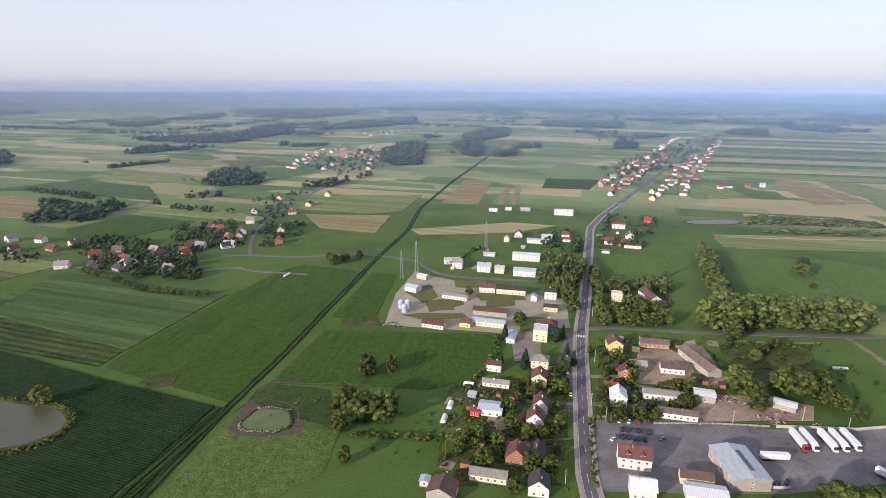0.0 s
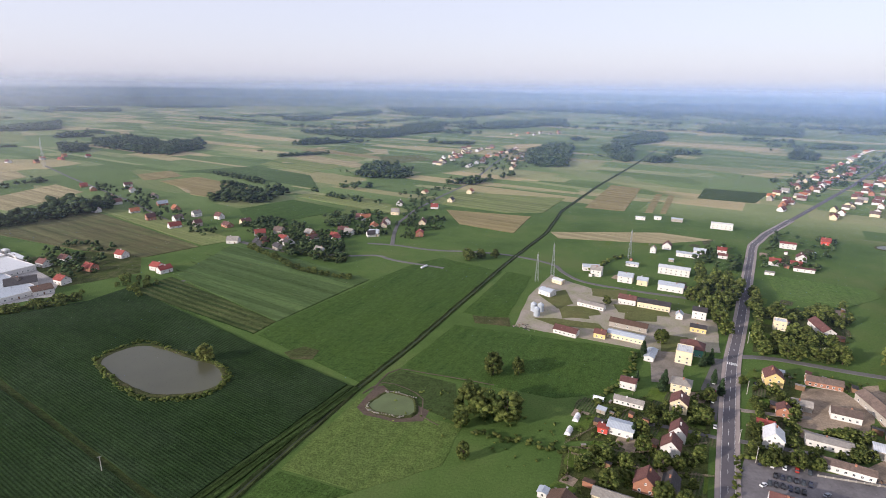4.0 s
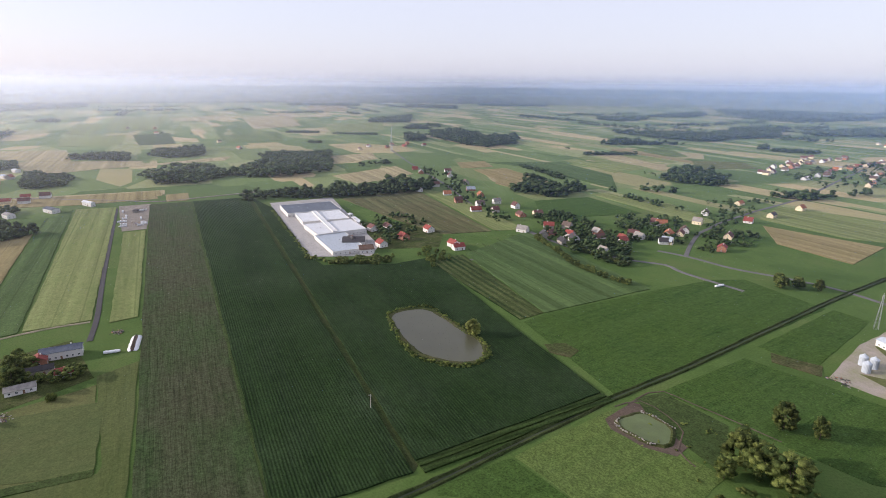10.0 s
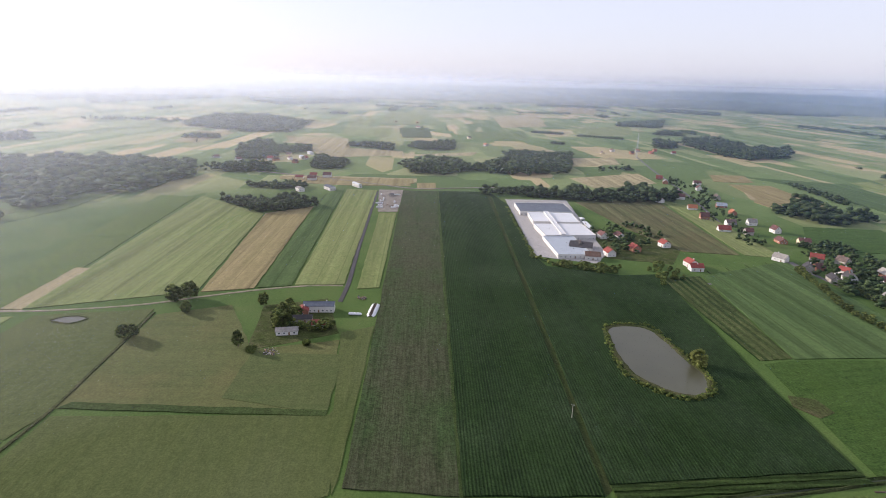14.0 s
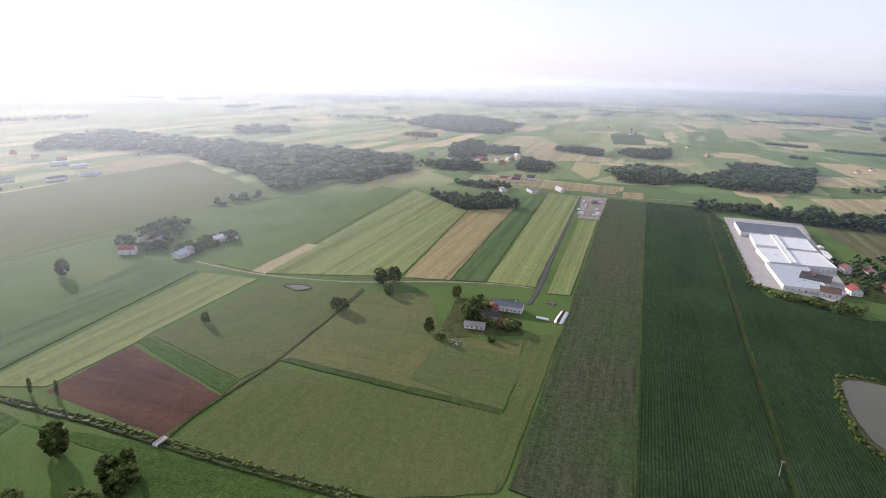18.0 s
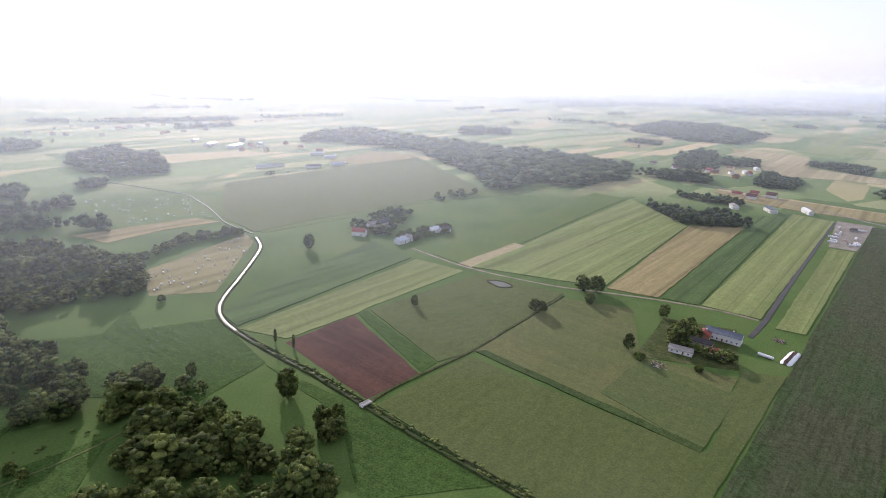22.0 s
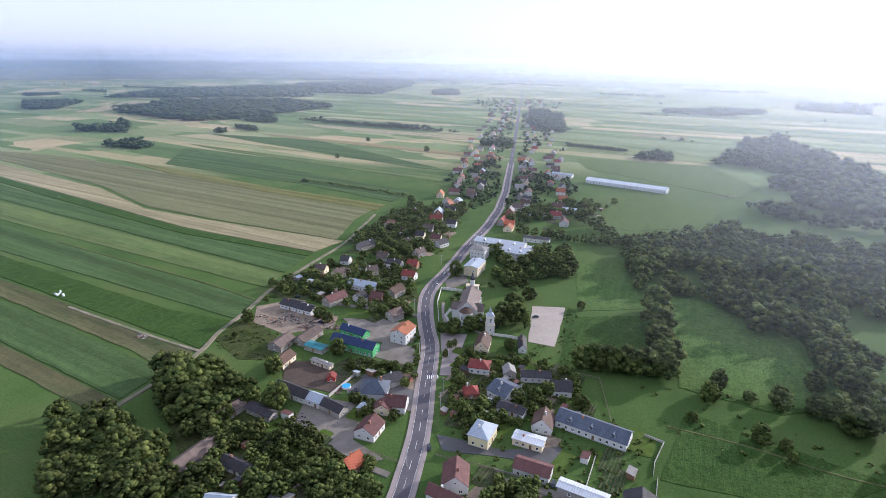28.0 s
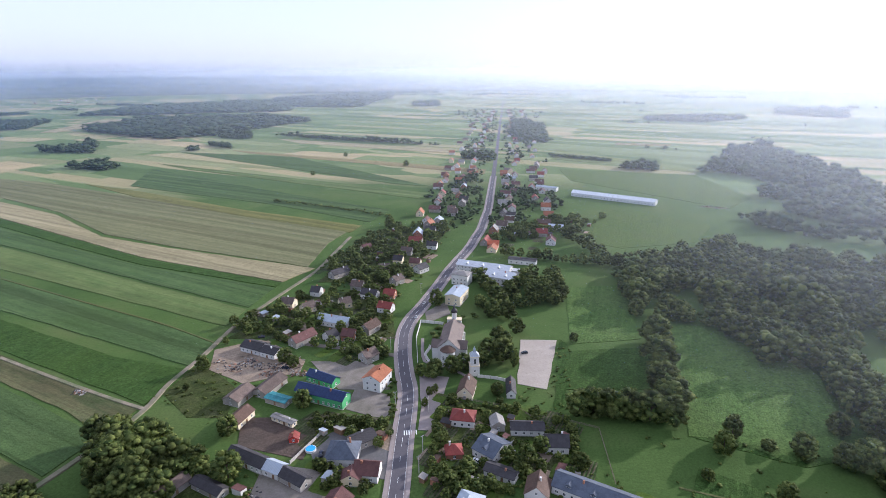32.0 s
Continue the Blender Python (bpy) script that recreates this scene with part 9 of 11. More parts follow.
wood([(-462.3, 863.2), (-427.4, 866.6), (-393.3, 904.3), (-391.2, 902.8), (-428.2, 872.1), (-463, 868.3)], 8.4, 10.2, 13.8, "far", "dark shelter belt beside a field")
wood([(-473.1, 795), (-450.9, 802.4), (-455.8, 808), (-469.1, 795.3)], 8.4, 10.2, 13.8, "far", "hazy small dark copse")
wood([(-445.3, 791.4), (-366.3, 764.8), (-299.4, 762.7), (-297.6, 760.2), (-367.1, 769.2), (-446.8, 796.8)], 6.5, 6.8, 9.2, "far", "long clipped row of trees")
wood([(-573.7, 1696.3), (-553.3, 1707.7), (-569.9, 1765.1), (-590.5, 1752)], 7.7, 9.3, 12.6, "far", "small copse of broadleaf trees")
wood([(-530.5, 1659.5), (-426.9, 1700.6), (-435.6, 1740.5), (-537, 1694.4)], 6.3, 7.6, 10.3, "far", "hazy far hedge row")
wood([(-207.4, 1362.4), (-176.9, 1280), (-111.9, 1288.3), (-132.3, 1735.2), (-201.5, 1748.4), (-232.5, 1547.4)], 10.5, 12.8, 17.2, "far", "copse beside the hamlet")
wood([(-288.8, 966.6), (-252.6, 972), (-230, 1048.4), (-201.2, 1123.1), (-196.9, 1103.3), (-229.8, 1052.9), (-259.7, 1007), (-290.2, 976.5)], 9.8, 11.9, 16.1, "far", "trees below the hamlet")
wood([(-43.2, 1694.6), (-12.3, 1464.6), (28, 1433.8), (38.3, 1702.8), (4.9, 1783.2), (-50.9, 1756.1)], 10.5, 12.8, 17.2, "far", "copse by the ditch")
wood([(-23.3, 1950.2), (43, 1895.8), (142.7, 2102.1), (166.2, 2435.4), (53.7, 2291.9), (-13.5, 2051.8)], 16.5, 12.8, 17.2, "far", "copse by the ditch")
wood([(67.8, 1451), (121.6, 1479.2), (133.7, 1547.6), (69.3, 1474.4)], 9.8, 11.9, 16.1, "far", "copse by the ditch")
wood([(128.8, 1663.4), (210.2, 1681.1), (218.3, 1704.5), (137.1, 1701.9)], 10.5, 12.8, 17.2, "far", "copse by the ditch")
wood([(-159.6, 1976.8), (-109, 2010.6), (-113.6, 2037.1), (-158.2, 2021.9)], 17.6, 13.6, 18.4, "far", "small copse of broadleaf trees")
wood([(429.5, 1674.3), (492.1, 1679.7), (538.5, 1842.6), (473.2, 1833.9)], 10.5, 12.8, 17.2, "far", "copse beside the road village")
wood([(591.3, 2060.2), (701.7, 2037.2), (719.3, 2124.1), (617.9, 2117.1)], 15.4, 11.9, 16.1, "far", "far copse of broadleaf trees")
wood([(1384.3, 2540.3), (1439.7, 2295.1), (1664.3, 2662), (1415.9, 2628.1)], 16.5, 12.8, 17.2, "far", "hazy far dark wood")
wood([(1836.9, 2135.5), (1887.6, 2030.4), (2043.8, 2205.1), (1870.6, 2172.7)], 16.5, 12.8, 17.2, "far", "hazy far dark wood")
wood([(1613.9, 2220.1), (1687.1, 2169.8), (1739.9, 2242.2), (1648.6, 2264.7)], 16.5, 12.8, 17.2, "far", "far copse of broadleaf trees")
wood([(1499.1, 2391.4), (1601, 2367), (1641, 2430.2), (1537.7, 2456.9)], 16.5, 12.8, 17.2, "far", "far copse of broadleaf trees")
wood([(324.6, 2632.3), (667.8, 2512.3), (784.8, 2958.1), (394.1, 2953.7)], 16.5, 12.8, 17.2, "far", "hazy far dark wood")
wood([(990.8, 2230.5), (1096.1, 2145.9), (1222.2, 2410), (1074.6, 2367.2)], 16.5, 12.8, 17.2, "far", "hazy far dark wood")
wood([(-947.1, 4603.6), (351.6, 4009.9), (412.1, 4681.9), (-774.8, 4635.7)], 17.6, 13.6, 18.4, "far", "wide dark forest near the horizon")
wood([(442.7, 4272.1), (1528.2, 3726.5), (1779.5, 4350.1), (411.4, 4682)], 17.6, 13.6, 18.4, "far", "wide dark forest near the horizon")
wood([(831.9, 3134.7), (1505.6, 2738.4), (1586.4, 2890.5), (978.8, 3195.8)], 17.6, 13.6, 18.4, "far", "hazy far dark forest")
wood([(1781.3, 3183.5), (2605.9, 2819), (3182.7, 3458.4), (2407.3, 3866.2)], 17.6, 13.6, 18.4, "far", "wide dark forest near the horizon")
wood([(-777, 323.1), (-754.8, 346.2), (-773.1, 365.1), (-711.2, 433.7), (-681.2, 519.6), (-666.1, 599.2), (-708.4, 637.8), (-736.7, 584.2), (-744.6, 473), (-790.2, 371.8), (-769.5, 322.1)], 8.2, 12.8, 17.2, "far", "dark wood along the factory fields")
wood([(-1229.5, 566.3), (-1156.1, 704.4), (-1134, 692.5), (-1211.3, 559.6)], 8.4, 10.2, 13.8, "far", "straight dark shelter belt")
wood([(-960.8, 648.1), (-967.4, 735.4), (-958.5, 729.8), (-955.3, 645.6)], 7.7, 9.3, 12.6, "far", "hazy dark shelter belt")
wood([(-1366.9, 1189.9), (-1136.4, 1118.9), (-1048, 1114.6), (-1068.7, 1264.2), (-1167.6, 1380), (-1244.4, 1321.4), (-1412.2, 1388.2), (-1490.5, 1297.9)], 10.5, 12.8, 17.2, "far", "dark copse in open fields")
wood([(-1297.2, 1036), (-1287.6, 1100.8), (-1419.2, 1213.8), (-1437.6, 1148.7)], 10.5, 12.8, 17.2, "far", "copse beside a mast")
wood([(-1654.9, 1312.5), (-1607.9, 1410.9), (-1608.1, 1412.3), (-1731.4, 1386.7)], 15.4, 11.9, 16.1, "far", "far copse of broadleaf trees")
wood([(-2026.9, 1406.5), (-1943.8, 1554.4), (-2301.8, 1857.5), (-2131.2, 1488.2)], 15.4, 11.9, 16.1, "far", "far copse of broadleaf trees")
wood([(-576.8, 691.4), (-523.2, 688.7), (-500.2, 716.3), (-504.7, 773.3), (-532.4, 814), (-551, 778.4), (-613, 787.3), (-597.9, 716.5)], 10.5, 12.8, 17.2, "far", "rounded dark copse beside a meadow")
wood([(-787.3, 927.3), (-593.4, 844.8), (-611.4, 869.7), (-781.3, 924.4)], 5.6, 6.8, 9.2, "far", "row of young trees")
wood([(-3169.5, 2507.2), (-2782.5, 2621.1), (-3037.1, 2860.9), (-3478, 2751.9)], 15.4, 11.9, 16.1, "far", "hazy far dark belt")
wood([(-3149.3, 3195), (-2767.4, 3543.4), (-2893.5, 3703.7), (-3283.8, 3362.5)], 15.4, 11.9, 16.1, "far", "hazy far dark belt")
wood([(-3816.7, 1937.2), (-3501.7, 2332.8), (-3656, 2437.1), (-3964.8, 2014.3)], 15.4, 11.9, 16.1, "far", "hazy far dark belt")
wood([(-1761.5, 892.8), (-1686.2, 972.2), (-1712.6, 988.3), (-1781.1, 912.1)], 4.9, 6.0, 8.0, "far", "hazy far hedge row")
wood([(-1629.3, 992.3), (-1524.5, 1094.1), (-1532.5, 1100.6), (-1636.7, 997.7)], 4.9, 6.0, 8.0, "far", "hazy far hedge row")
wood([(-1421.5, 790), (-1401.9, 820.2), (-1417.2, 830.2), (-1436.2, 799.1)], 5.6, 6.8, 9.2, "far", "hazy small far copse")
wood([(-785.4, 1181.7), (-706.9, 1300.9), (-711.9, 1309.4), (-794.1, 1199.4)], 6.3, 7.6, 10.3, "far", "hazy far hedge row")
wood([(-1079.3, -94.8), (-1038.1, -28.1), (-1034.3, 35.4), (-1080.3, 35.7), (-1109.6, -29.3), (-1062.6, -92)], 9.1, 11.0, 14.9, "far", "wood beside a lane")
wood([(-1198.5, -35.4), (-1206.4, 37.7), (-1500.6, 39.4), (-1493.9, -4.9), (-1302.8, -35.5)], 10.5, 12.8, 17.2, "far", "tall copse by a lane")
wood([(-1283.8, 48.4), (-1317.8, 122.1), (-1381.2, 115.6), (-1404, 52.9)], 7.7, 9.3, 12.6, "far", "trees round a farmstead")
wood([(-1057, 100.3), (-1056.2, 159.7), (-1125.5, 180), (-1173.2, 181.9), (-1168.5, 121)], 7.7, 9.3, 12.6, "far", "hazy copse beside fields")
wood([(-904, -19.9), (-865.4, 37.3), (-863.5, 76.2), (-892.2, 78.9), (-903.6, 55.2), (-898.1, -16.7)], 6.5, 7.6, 10.3, "far", "row of field trees")
wood([(-809.9, -50.7), (-765.4, -19.1), (-719.8, 4.1), (-709.2, 38.7), (-734.5, 83.8), (-738.7, 84.9), (-777.3, 56.3), (-764.7, 8.1), (-803.6, -49.1)], 6.6, 10.2, 13.8, "far", "row of rounded trees between strips")
wood([(-1410.5, 219), (-1312.3, 311.1), (-1430, 337.6), (-1434.3, 225.8)], 9.1, 11.0, 14.9, "far", "dark copse in open fields")
wood([(-1395.1, 372.5), (-1321.2, 381.7), (-1305.7, 462.5), (-1446.5, 509.7), (-1436.8, 383.3)], 9.1, 11.0, 14.9, "far", "dark copse in open fields")
wood([(-998.7, 254.8), (-955.2, 323.8), (-996.7, 404.6), (-930.8, 446.6), (-933.7, 573.8), (-1098.2, 645.7), (-1130.6, 535.4), (-1020.4, 413.4), (-1115.3, 374), (-1083.3, 277.3)], 10.5, 12.8, 17.2, "far", "dense wood behind the corn")
wood([(-1036.8, 493.9), (-973, 596.4), (-1184.6, 717.4), (-1244.4, 586.3)], 7.0, 8.5, 11.5, "far", "hazy dark wood strip")
wood([(-2030, -220), (-1818.6, -54), (-1800.2, 98.4), (-2220.2, 197.3), (-2138.9, 191.4), (-2488.3, 48.1), (-2554.3, -158.3), (-2153.9, -232.1)], 15.4, 11.9, 16.1, "far", "hazy wood round a hamlet")
wood([(-1634.2, -189.1), (-1619.8, -97), (-1653.8, -97.8), (-1650.3, -187)], 9.1, 11.0, 14.9, "far", "hazy copse of broadleaf trees")
wood([(-3569.9, 123.8), (-4092.2, 729.8), (-4627.6, 821.6), (-4108, -62.3)], 16.5, 12.8, 17.2, "far", "hazy far hazy wood")
wood([(-3456, -861.3), (-4605.9, -255.7), (-4692.8, -260.2), (-4561.4, -1133.1)], 16.5, 12.8, 17.2, "far", "hazy far hazy wood")
wood([(-2690.7, 321.6), (-2692.4, 384), (-2780.7, 396.6), (-2776.1, 332)], 13.2, 10.2, 13.8, "far", "hazy far hazy copse")
wood([(-1085.1, -883.6), (-1127.7, -829.1), (-1134.2, -699.2), (-1107.1, -554.5), (-1020.8, -475.5), (-926.8, -367.7), (-794.6, -277.1), (-780.7, -245.8), (-859.8, -225.6), (-893.7, -148.9), (-1013, -98.3), (-1147, -115.9), (-1218.4, -251.5), (-1234.4, -386.6), (-1262.3, -533.8), (-1316.5, -705.1), (-1412.9, -936.6), (-1287, -944.1), (-1084.7, -874.3)], 11.2, 13.6, 18.4, "far", "large hazy deciduous wood")
wood([(-1514.1, -635.9), (-1554.5, -585.2), (-1728.5, -652.1), (-1658.2, -697.3)], 9.8, 11.9, 16.1, "far", "hazy copse of broadleaf trees")
wood([(-1575.2, -579.5), (-1619.6, -522.9), (-1744.7, -573.9), (-1695.2, -624.5)], 9.8, 11.9, 16.1, "far", "hazy copse of broadleaf trees")
wood([(-3984.7, -1253.5), (-4684.2, -385.6), (-4683.2, -396.9), (-4482, -1414.9)], 17.6, 13.6, 18.4, "far", "hazy far hazy wood")
wood([(-666.1, -301.9), (-735.9, -267.7), (-734.4, -266.8), (-665.9, -301.3)], 6.5, 6.8, 9.2, "far", "row of field trees")
wood([(-555.9, -913.5), (-547.5, -793.1), (-604.4, -752.1), (-678.1, -843.5), (-734, -1061.6), (-631.3, -1034)], 10.5, 12.8, 17.2, "far", "hazy wood by the village")
wood([(-574.2, -1197.6), (-647.9, -1170.7), (-701.3, -1263.5), (-605.7, -1251.3)], 9.8, 11.9, 16.1, "far", "hazy copse of broadleaf trees")
wood([(-375.8, -907.3), (-421, -882.9), (-418.2, -874.3), (-374.1, -896)], 8.4, 10.2, 13.8, "far", "hazy belt of broadleaf trees")
wood([(-461.1, -744.2), (-494, -736.9), (-510.2, -759.5), (-482.6, -772.2)], 6.6, 10.2, 13.8, "far", "hazy copse of broadleaf trees")
wood([(-377.2, -770), (-380.7, -726.1), (-416.3, -789.6), (-398, -808.3)], 7.2, 11.0, 14.9, "far", "hazy copse of broadleaf trees")
wood([(-284.3, -947.6), (-325.7, -944.8), (-411.6, -1010.6), (-406, -1002.8), (-371, -1063), (-346.4, -1132.6)], 10.5, 12.8, 17.2, "far", "hazy wood in strips")
wood([(-238.7, -806.8), (-267.4, -785.3), (-324.6, -764.5), (-383.6, -787.4), (-383.1, -783.1), (-349.9, -817.2), (-276.5, -804.4), (-253.4, -845.3)], 8.2, 12.8, 17.2, "far", "hazy wood in strips")
wood([(-242.3, -709), (-305.3, -664.4), (-360, -650), (-394.2, -662.9), (-377.9, -633.5), (-365.5, -657.1), (-324.5, -701), (-258.4, -747.1)], 7.7, 11.9, 16.1, "far", "hazy hazy wood strip")
wood([(-192.5, -663.9), (-278.7, -608.7), (-360.6, -543.6), (-344.2, -517.2), (-327.7, -602.3), (-251.8, -609.1), (-188.3, -644.6)], 7.7, 11.9, 16.1, "far", "hazy hazy wood strip")
wood([(-981.4, -1783.2), (-1128.6, -1575.2), (-1431.8, -1420.5), (-1475.4, -1464.1), (-1154.2, -1609.5), (-957.3, -1737.2)], 14.3, 11.0, 14.9, "far", "hazy hazy village trees")
wood([(-1105.6, -1326.2), (-1263.9, -1276.5), (-1288.4, -1301.1), (-1134, -1359.6)], 9.1, 11.0, 14.9, "far", "hazy hazy village trees")
wood([(1892.8, -1883.1), (1688.7, -1980.1), (1397.9, -2162.4), (1193.1, -2268.2), (1545.9, -2948.5), (1747.7, -3059.6), (2069, -2515.3), (1938.9, -1933.1)], 17.6, 13.6, 18.4, "far", "large wood across flat fields")
wood([(1398.5, -1403.3), (1058.8, -1271), (968.2, -1262.2), (919.3, -1412.8), (910.5, -1547.5), (865.5, -1800.2), (872.7, -1817.6), (1130.1, -1970.4), (1284.7, -1913.7), (1501.2, -1817.7), (1438, -1447.1)], 11.2, 13.6, 18.4, "far", "large wood across flat fields")
wood([(1408.4, -2566.1), (988.7, -2541.7), (1166, -3608.6), (1443.7, -4472.8), (1548.1, -3992), (1840.5, -3363.3)], 17.6, 13.6, 18.4, "far", "far wood of broadleaf trees")
wood([(1115, -992.8), (978.7, -1002), (1089.4, -1130.2), (1125.3, -1012.2)], 9.8, 11.9, 16.1, "far", "dark copse of broadleaf trees")
wood([(868.1, -828.1), (788.5, -819.7), (777.3, -859.8), (756.4, -838.7), (858.1, -904.6), (879.1, -848.1)], 9.8, 11.9, 16.1, "far", "dark copse in open fields")
wood([(883.2, -1305), (789.3, -1297), (850.6, -1401.5), (914.1, -1358.6)], 7.0, 8.5, 11.5, "far", "dark copse of broadleaf trees")
wood([(805.6, -1073.5), (779.1, -1069.4), (807.1, -1110.6), (820.6, -1097.6)], 6.3, 7.6, 10.3, "far", "small copse of broadleaf trees")
wood([(824.4, -1171.4), (730.7, -1117.3), (758.9, -1163.2), (828.7, -1183.7)], 6.3, 7.6, 10.3, "far", "small copse of broadleaf trees")
wood([(771.2, -1381.8), (573.9, -1313.7), (295.6, -1254.6), (296.2, -1257.6), (588.4, -1348.7), (769.4, -1386)], 7.0, 8.5, 11.5, "far", "long straight belt of trees")
wood([(1670.2, -1352.2), (1617.1, -1415.5), (1768.3, -1637.6), (1804.7, -1674.6), (1863, -1638.4), (1960.7, -1595.8)], 13.2, 10.2, 13.8, "far", "far copse of broadleaf trees")
wood([(2238.3, -1823.4), (2207.3, -1957.1), (2224, -1974.7), (2313.9, -1888.7)], 13.2, 10.2, 13.8, "far", "far copse of broadleaf trees")
wood([(750.1, -2669.3), (632, -2687.8), (728.3, -3098.4), (824.7, -2958.7)], 15.4, 11.9, 16.1, "far", "far copse of broadleaf trees")
wood([(-206.2, -1002.9), (-265.6, -952), (-302.1, -870.4), (-339.4, -821.9), (-386.3, -814.8), (-408.3, -871.1), (-416, -1007.7), (-403.3, -1162.4), (-396.8, -1338.5), (-328.6, -1285.1), (-201.1, -963.3)], 11.2, 13.6, 18.4, "far", "hazy wood behind the village")
wood([(-247.2, -709.2), (-282.3, -673.3), (-321.2, -667.7), (-368.4, -780.9), (-324.6, -806.6), (-254.8, -740.2)], 8.8, 13.6, 18.4, "far", "hazy wood behind the village")
wood([(-191.5, -689), (-242.9, -669.6), (-300.3, -620.4), (-298.3, -619.4), (-241.3, -669), (-187.7, -678.3)], 6.5, 7.6, 10.3, "far", "hazy belt of trees")
wood([(-80.3, -994), (-136.4, -988.4), (-140.7, -1054.9), (-86.5, -1030.3)], 9.1, 11.0, 14.9, "far", "copse beyond the sheds")
wood([(-230.4, -1997.5), (-392.5, -1941.3), (-564.1, -2103.1), (-579.6, -2168.6), (-441.1, -2199), (-245.4, -2110.8)], 13.2, 10.2, 13.8, "far", "hazy far hazy belt")
wood([(145.6, -1422), (57.8, -1322.8), (87.7, -1752.7), (194.9, -1885.6)], 9.8, 11.9, 16.1, "far", "trees along the far village")
wood([(211.3, -1067), (142.6, -1044.6), (155.5, -1135.5), (204.9, -1091.1)], 9.1, 11.0, 14.9, "far", "trees along the far village")
wood([(-728.7, -2336.5), (-886.7, -2160.7), (-1038.4, -2545.8), (-824, -2656.7)], 13.2, 10.2, 13.8, "far", "hazy far hazy wood")
wood([(42.7, -1124.4), (-71.1, -1074.5), (-71.5, -1089.2), (43.5, -1135.3)], 4.2, 5.1, 6.9, "far", "hedge behind the village")
wood([(2254.8, -4123.8), (1042.6, -4437), (1074.7, -4575.5), (2021.7, -4242.9)], 17.6, 13.6, 18.4, "far", "hazy wide far forest")
wood([(3631.4, -2983.8), (2921.8, -3681.5), (2917.4, -3685), (3627.6, -2988.4)], 17.6, 13.6, 18.4, "far", "hazy wide far forest")
wood([(370.4, 740.4), (540.4, 725.1), (553.8, 744.3), (378.2, 757.2)], 9.1, 3.8, 6.2, "bush", "long thicket of bushes")
wood([(363.8, 689.2), (513.7, 686.5), (521.6, 698.0), (371.6, 698.1)], 10.4, 2.5, 4.4, "bush", "low thicket")
wood([(-66, -433.1), (-92.1, -433.1), (-89, -376.1), (-102.2, -359.5), (-111.3, -333.9), (-136.1, -329.4), (-166.8, -360.9), (-189.5, -369.8), (-258.8, -532.2), (-234.5, -543.3), (-178.8, -536.2), (-128.2, -560.4), (-65.3, -494.4), (-39.9, -460.8)], 11.0, 9.0, 20.0, "near", "dense deciduous wood in full leaf")
wood([(-39.2, -433.2), (-47.8, -390.6), (-64.6, -421.1), (-66.7, -466.7), (-55.2, -484), (-38.8, -443.6)], 8.0, 12.0, 19.0, "near", "clump of tall alders at a wood edge")
wood([(-60, -383.5), (-67.7, -374), (-86.3, -380.1), (-85.5, -391.4), (-69.7, -395.1)], 6.0, 7.0, 12.0, "near", "willow thicket at a wood edge")
wood([(-249.5, -338.7), (-207, -371.2), (-193, -372), (-258.8, -530), (-262.7, -515.8), (-290.8, -436.8), (-270.8, -366.5)], 11.0, 9.0, 20.0, "near", "deciduous wood in full leaf")
wood([(-288.8, -401), (-357.7, -421.8), (-411, -393.9), (-420.6, -412.1), (-368.6, -434.3), (-295.4, -412)], 7.5, 5.0, 10.0, "near", "uneven row of trees beside stubble")
wood([(-139, -329.4), (-134, -300), (-140, -262), (-149, -262), (-158.6, -299.8), (-158.7, -320.4), (-149.2, -338.1)], 8.5, 10.0, 17.0, "near", "belt of tall trees across a meadow")
hedge([(56.3, -499.9), (25.1, -494.9), (-4.7, -488.4), (-40.2, -485.4)], 7.0, 9.0, "broadleaf")
wood([(-198.7, -708.3), (-238.3, -684.7), (-243.6, -701.1), (-206.6, -715.4)], 10.4, 5.0, 7.5, "bush", "hedge")
wood([(178.0, 393.0), (230.0, 395.0), (288.0, 390.5), (299.0, 400.0), (268.0, 405.0), (212.0, 413.0), (197.0, 415.0)], 6.2, 20.5, 25.0, "near", "tall belt of poplars and alders")
wood([(200.0, 416.0), (212.0, 417.0), (229.0, 490.0), (258.0, 592.0), (249.0, 592.0), (220.0, 490.0)], 6.0, 13.5, 17.5, "near", "row of tall alders")
tree(320.6, 523.6, 18.0, "broadleaf", 1.0)
tree(311.5, 488.0, 5.5, "broadleaf", 1.1)
tree(86.8, 515.4, 12.5, "broadleaf", 1.0)
tree(89.8, 483.6, 13.8, "broadleaf", 1.0)
tree(70.1, 490.2, 12.5, "broadleaf", 1.0)
tree(79.0, 498.6, 13.8, "broadleaf", 1.0)
tree(103.5, 533.8, 13.8, "broadleaf", 1.0)
tree(102.9, 499.8, 15.0, "broadleaf", 1.0)
tree(108.7, 516.6, 13.8, "broadleaf", 1.0)
tree(92.2, 533.2, 12.5, "broadleaf", 1.0)
tree(85.3, 441.8, 13.8, "broadleaf", 1.0)
tree(86.7, 423.4, 12.5, "broadleaf", 1.0)
tree(114.8, 534.4, 11.2, "broadleaf", 1.0)
tree(114.5, 485.0, 10.0, "broadleaf", 1.0)
tree(122.3, 517.3, 10.0, "broadleaf", 1.0)
tree(106.3, 396.6, 11.2, "broadleaf", 1.0)
tree(120.5, 397.3, 11.2, "broadleaf", 1.0)
tree(126.3, 395.5, 11.2, "broadleaf", 1.0)
tree(135.5, 398.1, 10.0, "broadleaf", 1.0)
tree(152.8, 398.9, 11.2, "broadleaf", 1.0)
tree(143.5, 396.4, 11.2, "broadleaf", 1.0)
